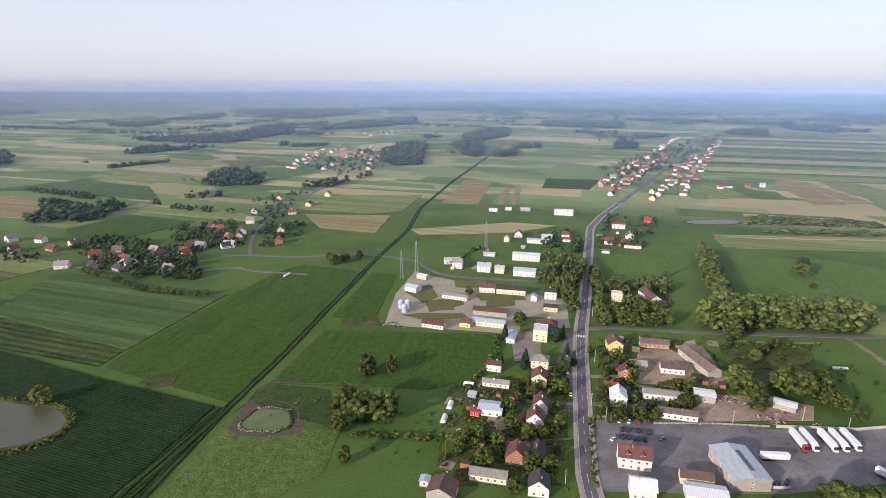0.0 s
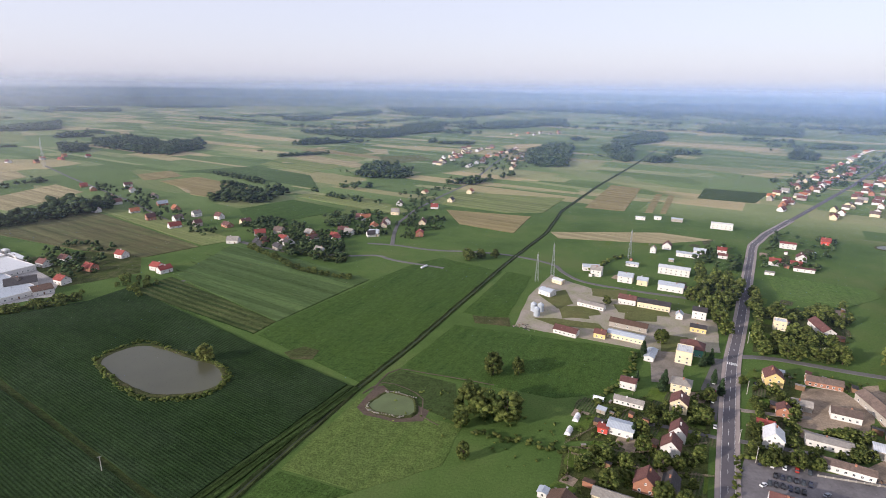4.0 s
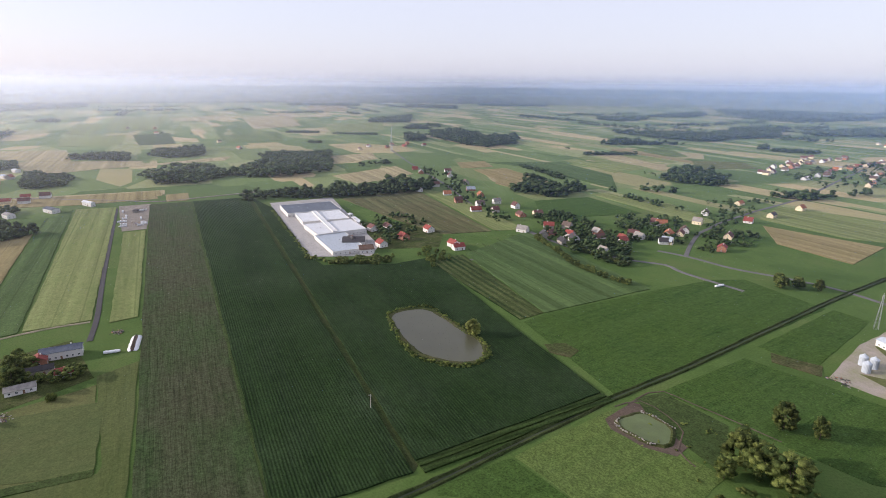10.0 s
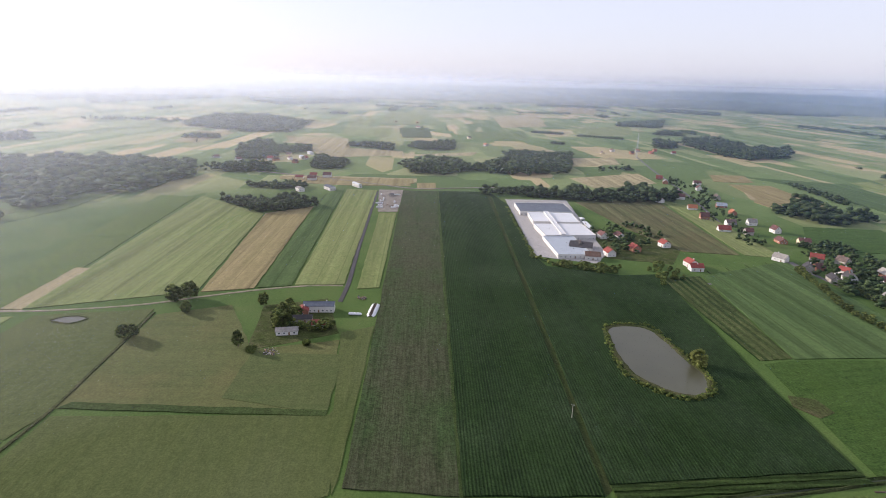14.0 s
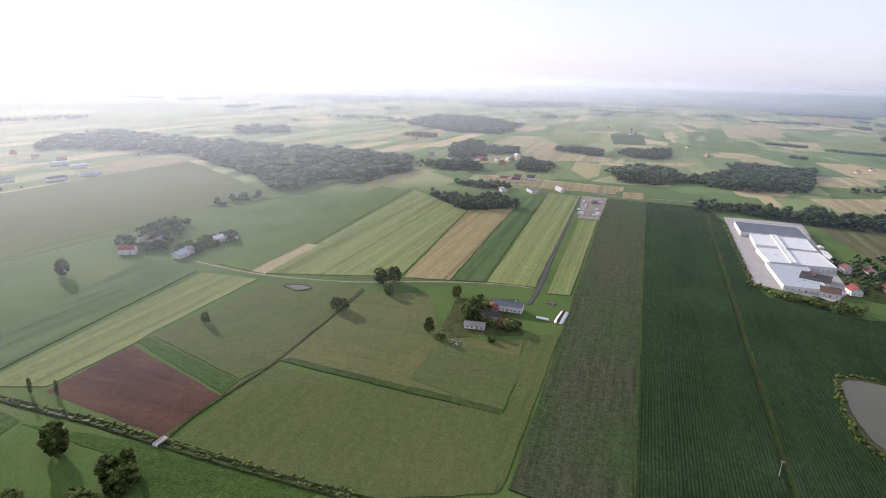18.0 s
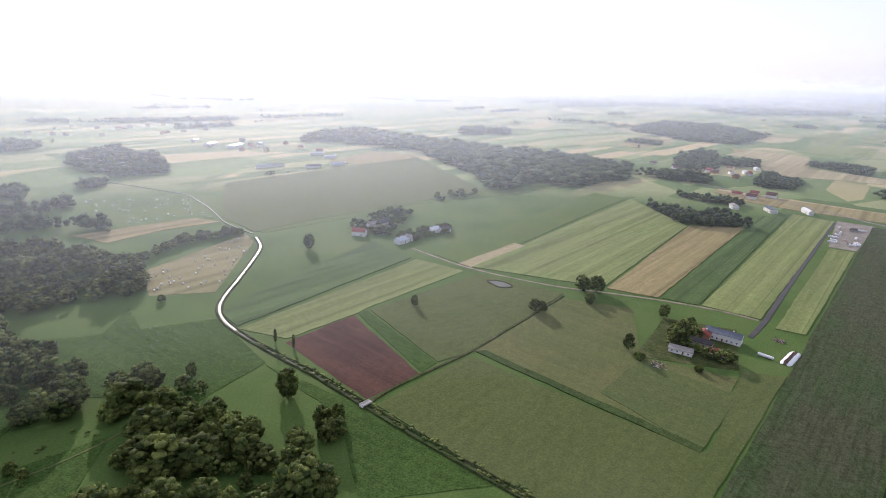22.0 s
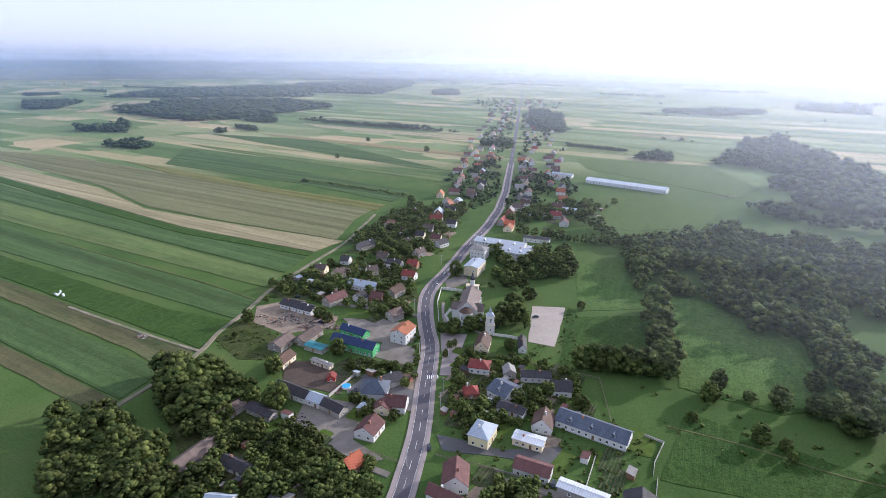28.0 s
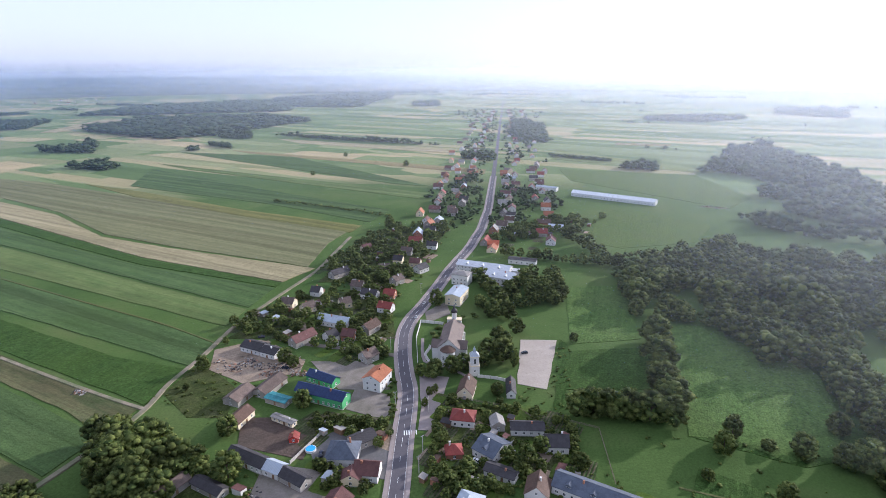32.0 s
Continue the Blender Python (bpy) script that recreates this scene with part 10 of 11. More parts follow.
tree(130.0, 471.1, 13.8, "broadleaf", 1.0)
tree(167.4, 480.3, 11.2, "broadleaf", 1.0)
tree(40.9, 393.2, 11.2, "broadleaf", 1.0)
tree(2.3, 457.4, 7.5, "broadleaf", 1.0)
tree(62.4, 320.2, 8.8, "broadleaf", 1.0)
tree(57.6, 296.2, 8.8, "broadleaf", 1.0)
tree(50.6, 261.5, 7.5, "broadleaf", 1.0)
tree(33.0, 250.7, 8.8, "broadleaf", 1.0)
tree(40.3, 251.1, 7.5, "broadleaf", 1.0)
tree(24.4, 273.6, 8.8, "broadleaf", 1.0)
tree(25.0, 260.3, 8.8, "broadleaf", 1.0)
tree(30.8, 294.8, 7.5, "broadleaf", 1.0)
tree(36.1, 298.3, 6.2, "broadleaf", 1.0)
tree(60.3, 302.8, 6.2, "broadleaf", 1.0)
tree(31.9, 226.3, 10.0, "broadleaf", 1.0)
tree(41.0, 224.7, 8.8, "broadleaf", 1.0)
tree(84.9, 348.6, 6.2, "broadleaf", 1.0)
tree(104.1, 315.2, 7.5, "broadleaf", 1.0)
tree(85.1, 268.5, 7.5, "broadleaf", 1.0)
tree(95.1, 271.6, 8.8, "broadleaf", 1.0)
tree(104.4, 272.1, 6.2, "broadleaf", 1.0)
tree(80.2, 267.2, 6.2, "broadleaf", 1.0)
tree(87.3, 317.8, 6.2, "broadleaf", 1.0)
tree(9.2, 227.2, 10.0, "broadleaf", 1.0)
tree(22.7, 210.5, 7.5, "broadleaf", 1.0)
tree(16.8, 245.1, 7.5, "broadleaf", 1.0)
tree(8.2, 247.1, 6.2, "broadleaf", 1.0)
tree(2.5, 249.2, 6.2, "broadleaf", 1.0)
tree(163.1, 301.5, 16.2, "broadleaf", 1.0)
tree(162.7, 307.9, 15.0, "broadleaf", 1.0)
tree(168.4, 295.5, 12.5, "broadleaf", 1.0)
tree(164.2, 283.4, 12.5, "broadleaf", 1.0)
tree(193.3, 303.0, 17.5, "broadleaf", 1.0)
tree(198.2, 300.1, 16.2, "broadleaf", 1.0)
tree(208.4, 303.7, 16.2, "broadleaf", 1.0)
tree(186.6, 302.6, 15.0, "broadleaf", 1.0)
tree(207.4, 288.5, 12.5, "broadleaf", 1.0)
tree(211.9, 285.8, 10.0, "broadleaf", 1.0)
tree(214.1, 274.9, 7.5, "broadleaf", 1.0)
tree(191.8, 344.2, 8.8, "broadleaf", 1.0)
tree(202.4, 354.6, 7.5, "broadleaf", 1.0)
tree(214.6, 363.8, 7.5, "broadleaf", 1.0)
tree(191.1, 376.2, 15.0, "broadleaf", 1.0)
tree(-61.3, 311.1, 15.0, "broadleaf", 0.9)
tree(-46.6, 315.4, 12.5, "broadleaf", 0.7)
tree(-65.4, 267.0, 17.5, "broadleaf", 1)
tree(-56.2, 264.7, 16.2, "broadleaf", 1.1)
tree(-43.7, 264.2, 17.5, "broadleaf", 1.1)
tree(-65.6, 251.2, 11.2, "broadleaf", 0.9)
tree(-57.3, 226.4, 10.0, "broadleaf", 0.7)
tree(-135.9, 535.7, 11.2, "broadleaf", 1.2)
tree(-126.9, 547.7, 10.0, "broadleaf", 1.2)
tree(-113.0, 552.4, 10.0, "broadleaf", 1)
tree(-141.5, 546.9, 10.0, "broadleaf", 1)
tree(151.9, 199.5, 16.2, "broadleaf", 1.0)
tree(157.0, 200.8, 17.5, "broadleaf", 1.0)
tree(160.9, 198.4, 15.0, "broadleaf", 1.0)
tree(168.5, 197.4, 17.5, "broadleaf", 1.0)
tree(184.2, 203.3, 16.2, "broadleaf", 1.0)
tree(196.6, 207.9, 17.5, "broadleaf", 1.0)
tree(194.7, 201.9, 16.2, "broadleaf", 1.0)
tree(193.9, 194.1, 17.5, "broadleaf", 1.0)
tree(204.6, 196.6, 15.0, "broadleaf", 1.0)
tree(209.1, 192.1, 16.2, "broadleaf", 1.0)
tree(194.6, 188.3, 16.2, "broadleaf", 1.0)
tree(178.4, 188.6, 17.5, "broadleaf", 1.0)
tree(166.1, 186.6, 15.0, "broadleaf", 1.0)
tree(140.2, 191.7, 12.5, "broadleaf", 1.0)
tree(218.9, 202.9, 11.2, "broadleaf", 1.0)
tree(131.8, 191.0, 15.0, "broadleaf", 1.0)
tree(127.6, 195.2, 12.5, "broadleaf", 1.0)
tree(69.8, 370.9, 11.2, "conifer", 0.8)
tree(68.2, 344.4, 10.0, "conifer", 0.8)
tree(20.5, 271.2, 8.8, "conifer", 0.8)
hedge([(59.5, 216.3), (64.2, 241.1), (68.7, 268.2)], 3.2, 2.0, "bush")
hedge([(-57.5, 248.2), (-35.4, 247.8), (-17.9, 248.7), (17.0, 248.9)], 5.2, 3.2, "bush")
hedge([(12.4, 291.4), (2.4, 297.3), (17.3, 333.8), (22.6, 368.5)], 5.2, 3.8, "bush")
hedge([(-347.9, 506.1), (-282.1, 489.1), (-253.8, 487.4)], 6.5, 5.0, "broadleaf")
hedge([(-15.0, 538.4), (2.1, 583.5), (14.8, 601.9)], 5.2, 5.0, "bush")
hedge([(70.5, 271.0), (111.1, 274.1)], 5.2, 3.8, "bush")
hedge([(105.0, 413.9), (116.2, 464.8), (124.5, 527.8)], 7.8, 7.5, "broadleaf")
garden_trees([(19.3, 298.1), (62.0, 336.1), (43.7, 208.3), (17.5, 207.0), (-5.9, 237.6), (17.4, 257.8)], 43, 3.3, 6.9, 1)
garden_trees([(91.8, 354.1), (147.9, 304.6), (129.3, 273.9), (73.6, 271.1)], 61, 3.3, 6.9, 2)
garden_trees([(77.0, 654.3), (143.7, 685.4), (124.6, 585.8), (84.5, 605.7)], 25, 5.5, 9.2, 3)
garden_trees([(186.6, 784.7), (256.0, 753.6), (205.2, 612.3), (148.0, 609.2)], 46, 4.4, 8.0, 4)
garden_trees([(117.5, 494.3), (191.3, 514.3), (159.3, 405.7), (101.3, 397.4)], 54, 5.5, 9.2, 5)
garden_trees([(181.4, 376.6), (234.4, 379.3), (207.4, 335.7), (167.3, 326.2)], 9, 3.0, 6.0, 6)
garden_trees([(-368.6, 548.7), (-280.6, 543.4), (-250.0, 490.8), (-324.3, 495.2)], 108, 4.4, 8.0, 7)
garden_trees([(-385.1, 670.4), (-304.5, 705.6), (-248.1, 599.1), (-302.2, 562.7)], 90, 4.4, 9.2, 8)
garden_trees([(-347.2, 879.8), (-274.4, 935.0), (-242.0, 636.7), (-258.9, 635.8)], 54, 4.4, 9.2, 9)
garden_trees([(-259.8, 708.1), (-196.0, 696.0), (-218.6, 589.2), (-231.2, 588.5)], 32, 4.4, 8.0, 10)
garden_trees([(-368.6, 1247.2), (-291.0, 1607.5), (-144.6, 1310.1), (-264.1, 1127.4)], 108, 5.5, 10.3, 11)
garden_trees([(287.7, 1244.0), (638.2, 1752.0), (537.6, 1354.4), (280.4, 1025.2)], 126, 5.5, 10.3, 12)
garden_trees([(603.5, 1749.6), (1020.0, 2328.9), (878.5, 1954.3), (497.1, 1351.8)], 90, 5.5, 10.3, 13)
garden_trees([(-868.5, 737.0), (-767.1, 735.2), (-448.1, 536.1), (-448.2, 515.2), (-646.8, 611.3)], 72, 4.4, 9.2, 14)
garden_trees([(-561.0, 386.7), (-562.7, 447.0), (-472.6, 452.7), (-449.2, 360.2), (-501.5, 340.0)], 46, 4.4, 9.2, 15)
garden_trees([(-445.9, 285.2), (-417.8, 336.2), (-400.6, 316.6), (-430.4, 281.5)], 43, 3.3, 6.9, 16)
garden_trees([(-411.2, 355.4), (-421.6, 386.5), (-378.1, 374.1), (-364.1, 340.0)], 25, 3.3, 5.8, 17)
garden_trees([(-447.8, 580.7), (-425.7, 625.8), (-315.1, 585.6), (-244.6, 476.7), (-296.8, 477.7), (-361.9, 505.9)], 126, 4.4, 9.2, 18)
garden_trees([(-369.7, 21.0), (-405.1, 32.7), (-346.0, 44.7), (-348.7, 58.0), (-368.8, 64.9), (-353.6, 60.2), (-346.7, 25.7)], 39, 4.4, 9.2, 19)
garden_trees([(-500.6, -324.2), (-587.6, -324.1), (-581.7, -292.9), (-475.0, -260.4), (-475.0, -301.6)], 72, 5.5, 10.3, 20)
garden_trees([(-475.0, -260.4), (-558.8, -228.3), (-527.2, -214.5), (-471.5, -235.4)], 43, 4.4, 8.0, 21)
tree(-406.1, -307.9, 15.0, "broadleaf", 0.8)
tree(-366.3, -71.0, 10.0, "broadleaf", 1)
tree(-367.5, -65.3, 8.8, "broadleaf", 0.9)
tree(-425.8, -48.8, 13.8, "broadleaf", 1)
tree(-430.9, -38.2, 13.8, "broadleaf", 1)
tree(-402.1, -38.2, 8.8, "broadleaf", 1)
tree(-403.8, 15.2, 10.0, "broadleaf", 0.9)
tree(-336.9, -0.4, 11.2, "broadleaf", 0.7)
tree(-356.3, 27.4, 13.8, "broadleaf", 1)
tree(-328.3, 7.9, 3.8, "bush", 1.2)
tree(-328.2, 40.8, 3.8, "bush", 1)
tree(-193.7, -152.8, 16.2, "broadleaf", 0.8)
tree(-238.6, -201.2, 8.8, "poplar", 0.6)
tree(-238.4, -186.4, 8.8, "poplar", 0.6)
tree(-179.8, -119.3, 12.5, "broadleaf", 0.9)
tree(-189.7, -117.8, 8.8, "broadleaf", 0.8)
tree(-163.6, -122.0, 10.0, "broadleaf", 1)
tree(-156.8, -142.6, 12.5, "broadleaf", 1)
tree(-161.8, -170.1, 11.2, "broadleaf", 1.1)
tree(-679.5, -304.4, 10.0, "broadleaf", 1)
tree(-704.3, -295.6, 10.0, "broadleaf", 1)
tree(-722.3, -287.1, 10.0, "broadleaf", 1)
tree(-738.4, -272.9, 10.0, "broadleaf", 1)
tree(-68.7, -244.8, 11.2, "broadleaf", 0.9)
tree(-101.4, -246.9, 8.8, "broadleaf", 1)
tree(-85.7, -215.7, 7.5, "broadleaf", 1.1)
tree(-95.0, -206.8, 5.0, "broadleaf", 1)
tree(-128.0, -234.0, 15.0, "broadleaf", 1.1)
tree(-119.2, -245.5, 11.2, "broadleaf", 1)
tree(-122.4, -269.6, 11.2, "broadleaf", 1)
tree(-137.5, -271.1, 13.8, "broadleaf", 1)
tree(-137.9, -240.0, 15.0, "broadleaf", 1)
tree(-150.2, -214.6, 15.0, "broadleaf", 1.1)
tree(-154.9, -199.2, 12.5, "broadleaf", 1)
tree(-137.4, -213.0, 10.0, "broadleaf", 0.8)
tree(-135.7, -182.4, 17.5, "broadleaf", 1.1)
tree(-140.8, -171.9, 16.2, "broadleaf", 1.1)
tree(-153.8, -166.7, 13.8, "broadleaf", 1)
tree(-183.9, -211.6, 10.0, "broadleaf", 0.6)
tree(-121.5, -158.9, 18.8, "broadleaf", 1.2)
tree(-130.5, -147.0, 17.5, "broadleaf", 1.2)
tree(-148.0, -144.2, 15.0, "broadleaf", 1)
tree(-145.4, -133.9, 13.8, "broadleaf", 1)
tree(-147.1, -125.0, 10.0, "broadleaf", 1)
tree(-92.7, -156.1, 16.2, "broadleaf", 1.1)
tree(-85.6, -160.3, 15.0, "broadleaf", 1)
tree(-106.1, -138.2, 16.2, "broadleaf", 1.1)
tree(-115.6, -125.6, 15.0, "broadleaf", 1)
tree(-117.6, -117.7, 12.5, "broadleaf", 1)
tree(-134.8, -100.1, 16.2, "broadleaf", 1.1)
tree(-141.7, -91.0, 15.0, "broadleaf", 1)
tree(-140.7, -97.7, 16.2, "broadleaf", 1.1)
tree(-159.3, -115.6, 12.5, "broadleaf", 1)
tree(-176.9, -109.8, 11.2, "broadleaf", 1)
tree(-172.8, -111.6, 10.0, "broadleaf", 1)
tree(-332.2, -152.3, 8.8, "broadleaf", 0.7)
tree(-249.1, -316.9, 5.0, "broadleaf", 1.4)
tree(-75.0, -256.5, 12.5, "broadleaf", 0.7)
tree(-101.4, -250.3, 11.2, "broadleaf", 1)
tree(-85.4, -219.0, 8.8, "broadleaf", 1)
tree(-94.4, -214.0, 6.2, "broadleaf", 1)
tree(-58.6, -225.7, 5.0, "broadleaf", 1.2)
tree(-56.7, -160.4, 11.2, "broadleaf", 0.9)
tree(-84.7, -162.7, 13.8, "broadleaf", 1)
tree(-92.4, -164.2, 12.5, "broadleaf", 1)
tree(-136.9, -244.1, 16.2, "broadleaf", 1.1)
tree(-147.4, -257.0, 16.2, "broadleaf", 1.1)
tree(-124.2, -246.8, 13.8, "broadleaf", 1)
tree(-115.4, -245.0, 11.2, "broadleaf", 1)
tree(-162.4, -303.0, 10.0, "broadleaf", 1)
tree(-147.3, -213.8, 17.5, "broadleaf", 1.2)
tree(-162.7, -221.0, 16.2, "broadleaf", 1.2)
tree(-136.8, -211.7, 11.2, "broadleaf", 1)
tree(-137.3, -182.3, 16.2, "broadleaf", 1.2)
tree(-152.8, -192.0, 15.0, "broadleaf", 1.1)
tree(-122.7, -173.0, 13.8, "broadleaf", 1.1)
tree(-88.8, -251.7, 5.0, "broadleaf", 1.5)
tree(90.5, -375.7, 12.5, "broadleaf", 0.9)
tree(49.4, -365.6, 12.5, "broadleaf", 1)
tree(37.6, -363.5, 12.5, "broadleaf", 1)
tree(30.0, -343.4, 11.2, "broadleaf", 1)
tree(34.4, -305.3, 15.0, "broadleaf", 1)
tree(27.4, -300.3, 11.2, "broadleaf", 0.5)
tree(54.8, -291.2, 10.0, "broadleaf", 1)
tree(60.4, -286.9, 10.0, "broadleaf", 1)
tree(69.7, -278.8, 8.8, "broadleaf", 1)
tree(76.5, -280.4, 7.5, "broadleaf", 1)
tree(44.5, -296.6, 10.0, "broadleaf", 0.9)
tree(26.0, -411.9, 12.5, "broadleaf", 1)
tree(17.2, -402.6, 13.8, "broadleaf", 1)
tree(5.1, -405.1, 13.8, "broadleaf", 1)
tree(42.6, -408.4, 11.2, "broadleaf", 1)
tree(55.0, -405.9, 11.2, "broadleaf", 1)
tree(8.8, -393.8, 11.2, "broadleaf", 1)
tree(-5.1, -338.9, 6.2, "broadleaf", 1)
tree(125.8, -238.3, 10.0, "broadleaf", 1)
tree(67.1, -262.3, 5.0, "broadleaf", 0.8)
tree(66.9, -252.0, 5.0, "broadleaf", 0.8)
tree(64.9, -265.5, 5.0, "broadleaf", 0.8)
tree(57.0, -244.3, 6.2, "broadleaf", 1)
tree(54.2, -257.2, 6.2, "broadleaf", 1)
tree(33.0, -269.6, 7.5, "broadleaf", 1)
tree(35.4, -246.7, 6.2, "broadleaf", 1)
tree(52.3, -223.6, 8.8, "broadleaf", 1)
tree(14.3, -218.5, 10.0, "broadleaf", 1)
tree(7.8, -229.3, 7.5, "broadleaf", 1)
tree(-8.9, -221.7, 7.5, "broadleaf", 1)
tree(-5.4, -236.1, 6.2, "broadleaf", 1)
tree(93.2, -276.8, 5.0, "broadleaf", 1)
tree(197.8, -260.7, 8.8, "broadleaf", 1)
tree(203.3, -290.9, 5.0, "broadleaf", 1)
tree(149.7, -210.9, 10.0, "broadleaf", 1)
tree(193.9, -240.7, 3.8, "broadleaf", 1)
tree(183.2, -180.1, 16.2, "broadleaf", 1)
tree(181.4, -186.0, 16.2, "broadleaf", 1)
tree(175.8, -192.9, 16.2, "broadleaf", 1)
tree(181.0, -170.2, 15.0, "broadleaf", 1)
tree(165.3, -173.6, 16.2, "broadleaf", 1)
tree(159.8, -186.9, 11.2, "broadleaf", 1)
tree(149.2, -187.4, 11.2, "broadleaf", 1)
tree(132.4, -184.1, 13.8, "broadleaf", 1)
tree(27.0, -492.2, 10.0, "broadleaf", 1)
tree(10.8, -452.0, 10.0, "broadleaf", 1)
tree(59.2, -378.2, 10.0, "broadleaf", 1)
tree(149.5, -467.2, 10.0, "broadleaf", 1)
tree(189.7, -575.5, 11.2, "broadleaf", 1)
tree(133.5, -362.6, 8.8, "broadleaf", 1)
tree(-53.7, -345.3, 18.8, "broadleaf", 1.2)
tree(-51.7, -317.1, 18.8, "broadleaf", 1.2)
tree(-49.9, -292.8, 16.2, "broadleaf", 1.2)
tree(-53.1, -277.7, 16.2, "broadleaf", 1.2)
tree(-40.8, -263.1, 15.0, "broadleaf", 1.2)
tree(-30.5, -263.2, 15.0, "broadleaf", 1.1)
tree(-22.6, -261.5, 15.0, "broadleaf", 1.1)
tree(-14.7, -262.1, 15.0, "broadleaf", 1.1)
tree(-8.0, -260.7, 13.8, "broadleaf", 1.1)
tree(-50.9, -263.0, 15.0, "broadleaf", 1)
tree(-46.1, -385.7, 12.5, "broadleaf", 1)
tree(-67.3, -394.9, 13.8, "broadleaf", 1.2)
tree(-74.1, -391.5, 12.5, "broadleaf", 1)
tree(-54.7, -452.6, 16.2, "broadleaf", 1.2)
tree(-66.0, -442.7, 16.2, "broadleaf", 1.2)
tree(-44.0, -426.4, 15.0, "broadleaf", 1.2)
hedge([(79.8, -237.1), (86.0, -258.3), (89.6, -268.7)], 3.9, 3.2, "bush")
hedge([(87.1, -224.4), (76.3, -224.6)], 4.5, 5.0, "bush")
hedge([(53.6, -254.8), (26.1, -259.7), (21.1, -266.9)], 4.5, 3.1, "bush")
hedge([(79.2, -324.9), (73.9, -351.3), (45.6, -366.4)], 6.5, 5.0, "bush")
garden_trees([(217.2, -312.3), (195.9, -365.4), (145.3, -438.0), (94.8, -292.5), (120.4, -287.0), (158.9, -292.9)], 140, 3.3, 8.0, 30)
garden_trees([(205.9, -425.6), (189.7, -575.5), (123.7, -588.6), (124.0, -415.6), (123.3, -369.9)], 180, 4.4, 9.2, 31)
garden_trees([(65.5, -268.1), (-1.4, -256.9), (-13.4, -215.7), (19.2, -198.3), (51.1, -198.4)], 61, 2.8, 5.2, 32)
garden_trees([(115.8, -231.7), (79.6, -234.9), (66.8, -188.0), (94.4, -185.7)], 39, 3.3, 5.8, 33)
garden_trees([(94.7, -530.7), (11.8, -661.5), (-44.1, -646.3), (3.8, -568.7), (57.0, -538.3)], 90, 4.4, 9.2, 34)
garden_trees([(84.5, -573.7), (106.5, -772.8), (40.0, -825.8), (5.9, -691.0)], 108, 4.4, 9.2, 35)
garden_trees([(189.5, -720.0), (151.2, -954.0), (95.2, -645.1), (119.1, -566.8)], 108, 4.4, 9.2, 36)
garden_trees([(235.1, -1241.7), (250.2, -1797.4), (84.2, -1643.2), (88.0, -816.7), (141.8, -955.7)], 162, 5.5, 10.3, 37)
garden_trees([(476.7, -2271.7), (344.5, -2655.7), (120.5, -2314.9), (115.5, -1638.5), (234.1, -1472.4)], 108, 6.6, 11.5, 38)
garden_trees([(80.4, -451.4), (6.4, -452.9), (4.8, -394.6), (56.9, -364.1)], 50, 6.6, 11.5, 39)
garden_trees([(215.9, -141.9), (183.7, -152.3), (151.9, -129.6), (147.6, -118.2), (184.1, -111.2)], 108, 4.4, 9.2, 40)
garden_trees([(196.0, -181.5), (176.1, -201.6), (145.2, -168.3), (150.1, -159.0), (169.3, -155.1)], 14, 6.6, 10.3, 41)
garden_trees([(150.1, -159.0), (122.7, -172.8), (102.5, -176.9), (88.4, -135.6), (111.3, -134.3), (131.7, -147.2)], 36, 3.9, 6.3, 42)
garden_trees([(97.1, -154.0), (72.8, -162.5), (68.8, -132.7), (85.5, -129.5)], 36, 3.9, 5.8, 43)
garden_trees([(25.7, -160.8), (7.5, -167.9), (9.7, -144.0), (25.8, -147.6)], 28, 3.3, 6.9, 44)
garden_trees([(55.8, -205.0), (29.0, -215.5), (4.5, -237.1), (6.0, -215.1), (39.4, -180.9)], 43, 3.3, 6.9, 45)
garden_trees([(-160.1, -242.2), (-183.9, -211.6), (-160.7, -134.7), (-147.0, -89.3), (-138.8, -88.5), (-82.6, -163.2), (-130.7, -188.9)], 61, 5.5, 11.5, 46)
garden_trees([(206.7, -135.8), (173.4, -149.9), (132.7, -166.1), (83.1, -156.4), (65.7, -142.7), (68.7, -132.4), (181.2, -110.9)], 130, 4.0, 8.5, 47)
garden_trees([(206.7, -194.8), (161.2, -193.3), (144.8, -186.4), (144.9, -168), (174.2, -157.9)], 26, 6.0, 10.0, 48)
shrubs([(-7.7, 296.8), (67.6, 336.3), (47.5, 212.0), (-12.9, 212.8)], 150, 0.8, 2.6, 60)
shrubs([(95.8, 372.2), (177.3, 376.4), (161.5, 305.2), (73.0, 268.4)], 130, 0.8, 2.8, 61)
shrubs([(120.9, 510.5), (196.7, 514.6), (157.4, 400.2), (97.0, 397.1)], 90, 1.0, 3.0, 62)
shrubs([(177.0, 370.0), (250.0, 372.0), (262.0, 275.0), (195.0, 290.0)], 90, 1.0, 3.4, 63)
shrubs([(217.2, -312.3), (194.3, -371.2), (145.3, -438.0), (94.8, -292.5), (120.4, -287.0), (162.3, -299.6)], 240, 0.8, 3.0, 64)
shrubs([(205.9, -425.6), (186.2, -564.6), (121.3, -577.5), (115.2, -417.4), (123.3, -369.9)], 220, 0.8, 3.2, 65)
shrubs([(65.7, -262.6), (-1.4, -256.9), (-13.4, -215.7), (19.2, -198.3), (51.1, -198.4)], 170, 0.7, 2.4, 66)
shrubs([(118.8, -228.7), (79.6, -234.9), (67.8, -194.8), (95.8, -188.7)], 80, 0.7, 2.4, 67)
shrubs([(166.3, -182.5), (115.6, -192.8), (72.8, -162.5), (68.8, -132.7), (122.7, -122.4)], 180, 0.8, 3.0, 68)
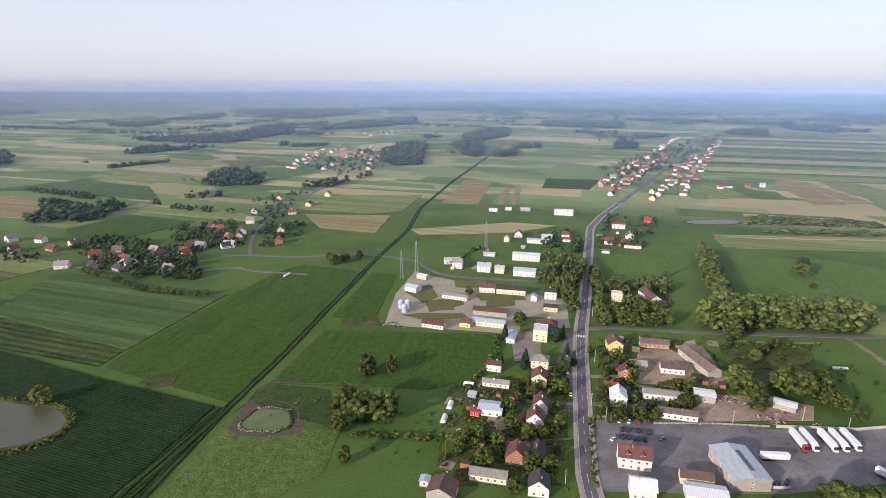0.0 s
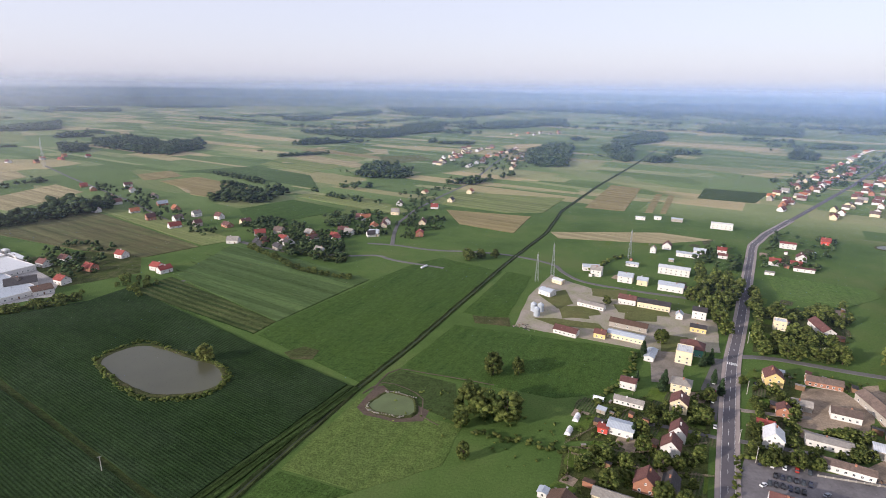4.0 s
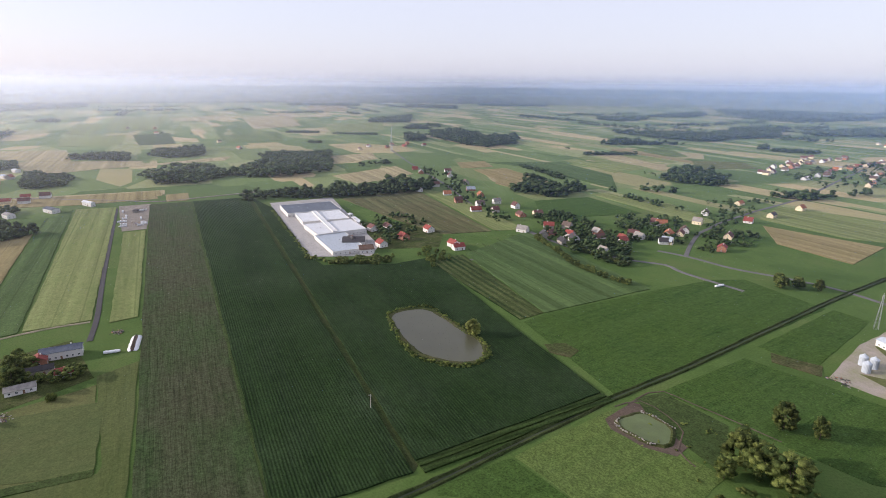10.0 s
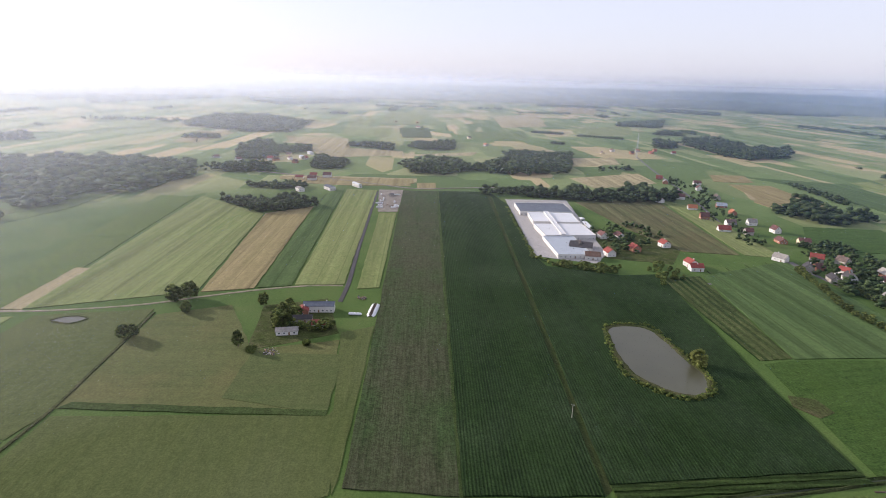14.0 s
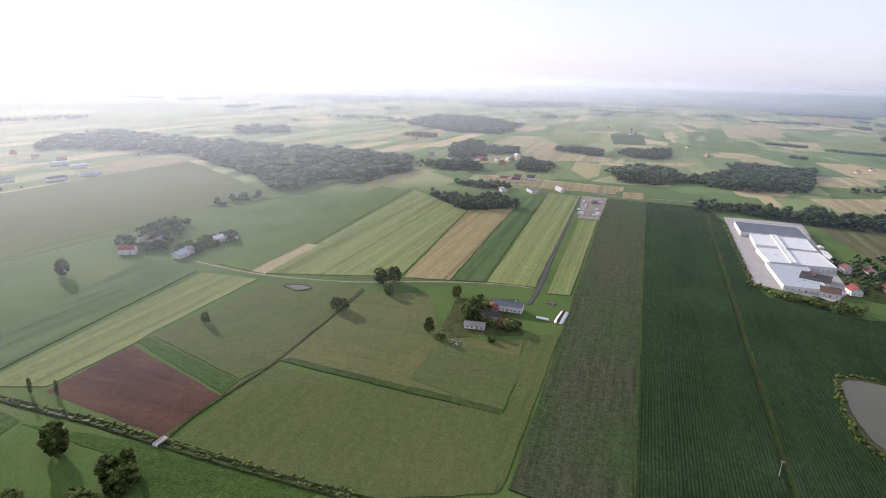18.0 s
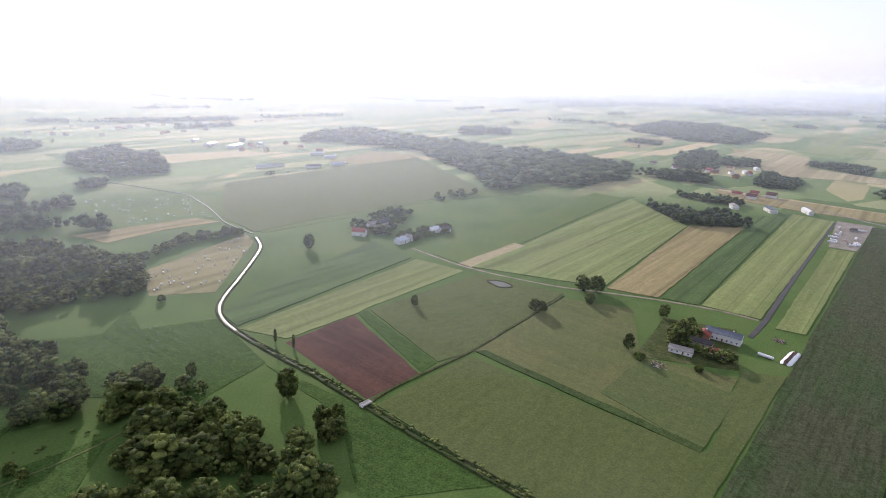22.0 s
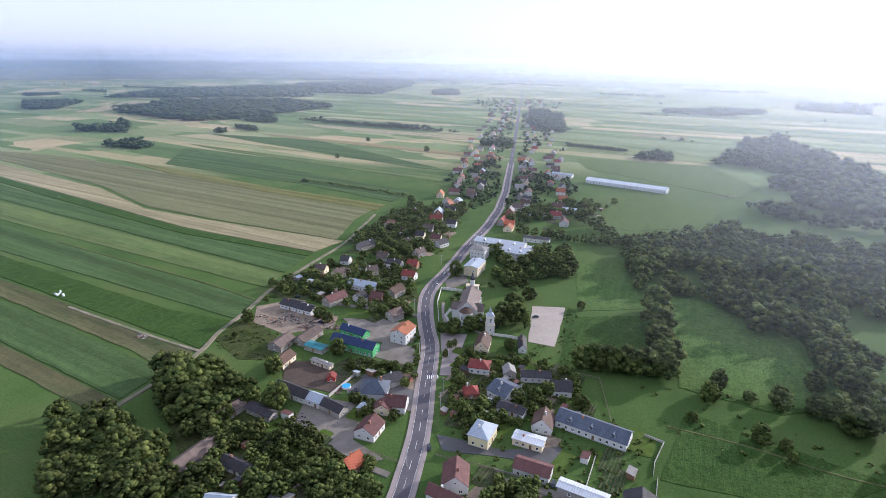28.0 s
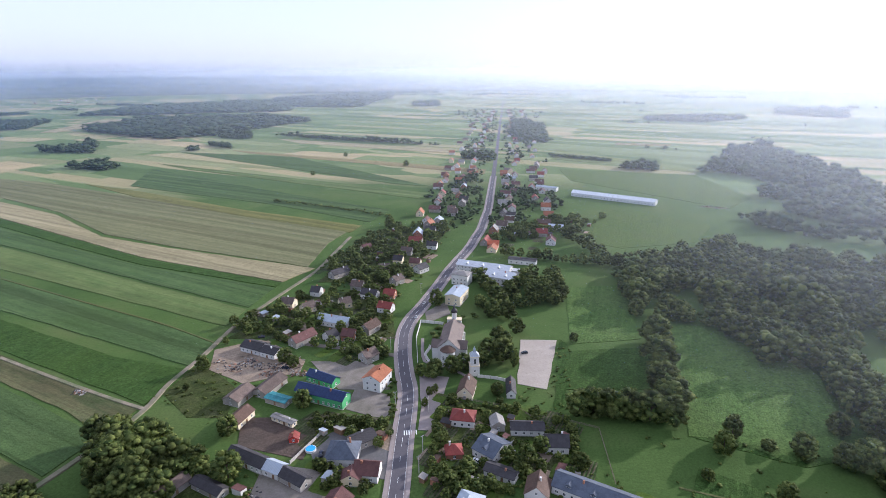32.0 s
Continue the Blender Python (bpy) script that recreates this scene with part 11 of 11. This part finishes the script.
shrubs([(59.8, -209.3), (4.5, -237.1), (-40.1, -205.4), (-24.7, -154.2), (36.0, -142.6)], 160, 0.7, 2.4, 69)
shrubs([(206.7, -230.0), (160.0, -215.0), (150.0, -250.0), (203.0, -268.0)], 60, 0.6, 2.0, 70)
shrubs([(10.0, -330.0), (-4.0, -340.0), (-4.0, -256.0), (24.0, -262.0)], 50, 0.6, 2.0, 71)
shrubs([(-38.0, -250.0), (-130.0, -262.0), (-128.0, -205.0), (-50.0, -190.0)], 34, 0.8, 2.4, 72, "scattered bushes on rough pasture")
shrubs([(-125.0, 282.0), (-20.0, 300.0), (15.0, 250.0), (-40.0, 222.0), (-110.0, 245.0)], 60, 0.6, 2.0, 73, "scattered bushes on rough pasture")
hedge([(371.1, -657.9), (318.8, -648.8), (259, -633.2), (202, -613.5)], 4.5, 4.5, "bush")
tree(407.2, -845.6, 8, "broadleaf", 1.0)
tree(434.3, -1050.6, 9, "broadleaf", 1.0)
tree(284, -959.6, 11, "broadleaf", 1.0)
tree(185, -560.8, 12, "broadleaf", 1.0)
hedge([(3.8, -568.7), (-40.1, -490.6), (-91.7, -501.2), (-145.8, -560.9)], 9.1, 13.8, "broadleaf")
hedge([(-306.7, 247.1), (-299.1, 276.3), (-269.0, 272.9), (-239.2, 268.7), (-222.7, 264.2), (-210.8, 253.6), (-209.6, 238.7), (-222.3, 224.9), (-242.6, 219.7), (-275.9, 230.5), (-304.2, 245.3)], 2.3, 3.2, "bush")
tree(-240.1, 269.1, 11.2, "willow", 1.1)
hedge([(-214.0, 254.9), (-209.3, 246.9), (-209.6, 238.7), (-215.1, 229.7), (-222.3, 224.9)], 1.6, 3.2, "bush")
hedge([(-275.0, 272.8), (-251.5, 268.3), (-232.9, 266.1)], 2.1, 2.0, "bush")
hedge([(-181.9, -17.8), (-199.6, -85.3), (-220.1, -156.0), (-231.5, -207.1)], 4.5, 1.1, "bush")
hedge([(-465.0, 267.0), (-434.7, 284.2), (-407.5, 321.7)], 5.2, 6.2, "bush")
hedge([(-680.2, 333.5), (-472.9, 271.4)], 4.5, 2.5, "bush")
hedge([(-371.1, 497.1), (-275.8, 447.0), (-223.9, 441.1)], 6.5, 6.2, "broadleaf")
far_country()
wood([(226.4, -152.1), (206.1, -158.3), (166.1, -144.2), (144.5, -124.8), (141.6, -113.7), (179.2, -106.6)], 7.8, 8.0, 13.0, "near", "dense dark garden wood")
wood([(205.1, -192.8), (192.0, -201.2), (158.5, -189.1), (148.9, -169.8), (157.3, -157.5), (175.2, -164.5)], 7.8, 12.0, 17.0, "near", "grove of tall garden trees")
tree(82.5, 536.4, 16.2, "broadleaf", 0.75)
tree(84.1, 509.7, 17.5, "broadleaf", 0.75)
tree(95.1, 535.9, 17.5, "broadleaf", 0.75)
tree(94.6, 500.9, 17.5, "broadleaf", 0.75)
tree(77.6, 477.9, 16.2, "broadleaf", 0.75)
tree(81.9, 463.1, 16.2, "broadleaf", 0.75)
tree(84.5, 449.1, 15.0, "broadleaf", 0.75)
tree(103.6, 535.6, 16.2, "broadleaf", 0.75)
tree(84.9, 565.6, 15.0, "broadleaf", 0.75)
tree(94.2, 469.9, 15.0, "broadleaf", 0.75)
tree(28.0, 366.7, 12.5, "conifer", 0.8)
tree(37.0, 324.3, 11.2, "conifer", 0.8)
tree(39.3, 331.9, 11.2, "conifer", 0.8)
tree(64.6, 365.4, 11.2, "conifer", 0.8)
tree(70.2, 330.9, 11.2, "conifer", 0.8)
tree(61.4, 323.4, 10.0, "conifer", 0.8)
tree(23.6, 332.4, 7.5, "conifer", 0.8)
tree(157.2, -279.2, 8.8, "broadleaf", 1.1)
tree(149.4, -274.3, 7.5, "broadleaf", 1)
tree(68.9, -282.0, 10.0, "broadleaf", 1)
tree(42.3, -303.6, 13.8, "broadleaf", 1)
tree(37.7, -318.6, 15.0, "broadleaf", 1)
wood([(465.0, 595.9), (496.6, 630.5), (536.8, 642.4), (531.3, 616.1), (505.4, 584.3)], 7.8, 6.2, 10.0, "near", "rounded field copse")
wood([(381.3, 763.6), (515.2, 725.6), (542.1, 765.4), (390.4, 782.6)], 7.8, 3.1, 5.0, "bush", "long thicket of bushes")
wood([(396.1, 694.7), (530.5, 676.1), (542.1, 691.6), (403.1, 707.4)], 7.8, 3.1, 5.0, "bush", "long thicket of bushes")
tree(492.3, 519.6, 10.0, "broadleaf", 1)
tree(316.5, 382.1, 7.5, "broadleaf", 1)
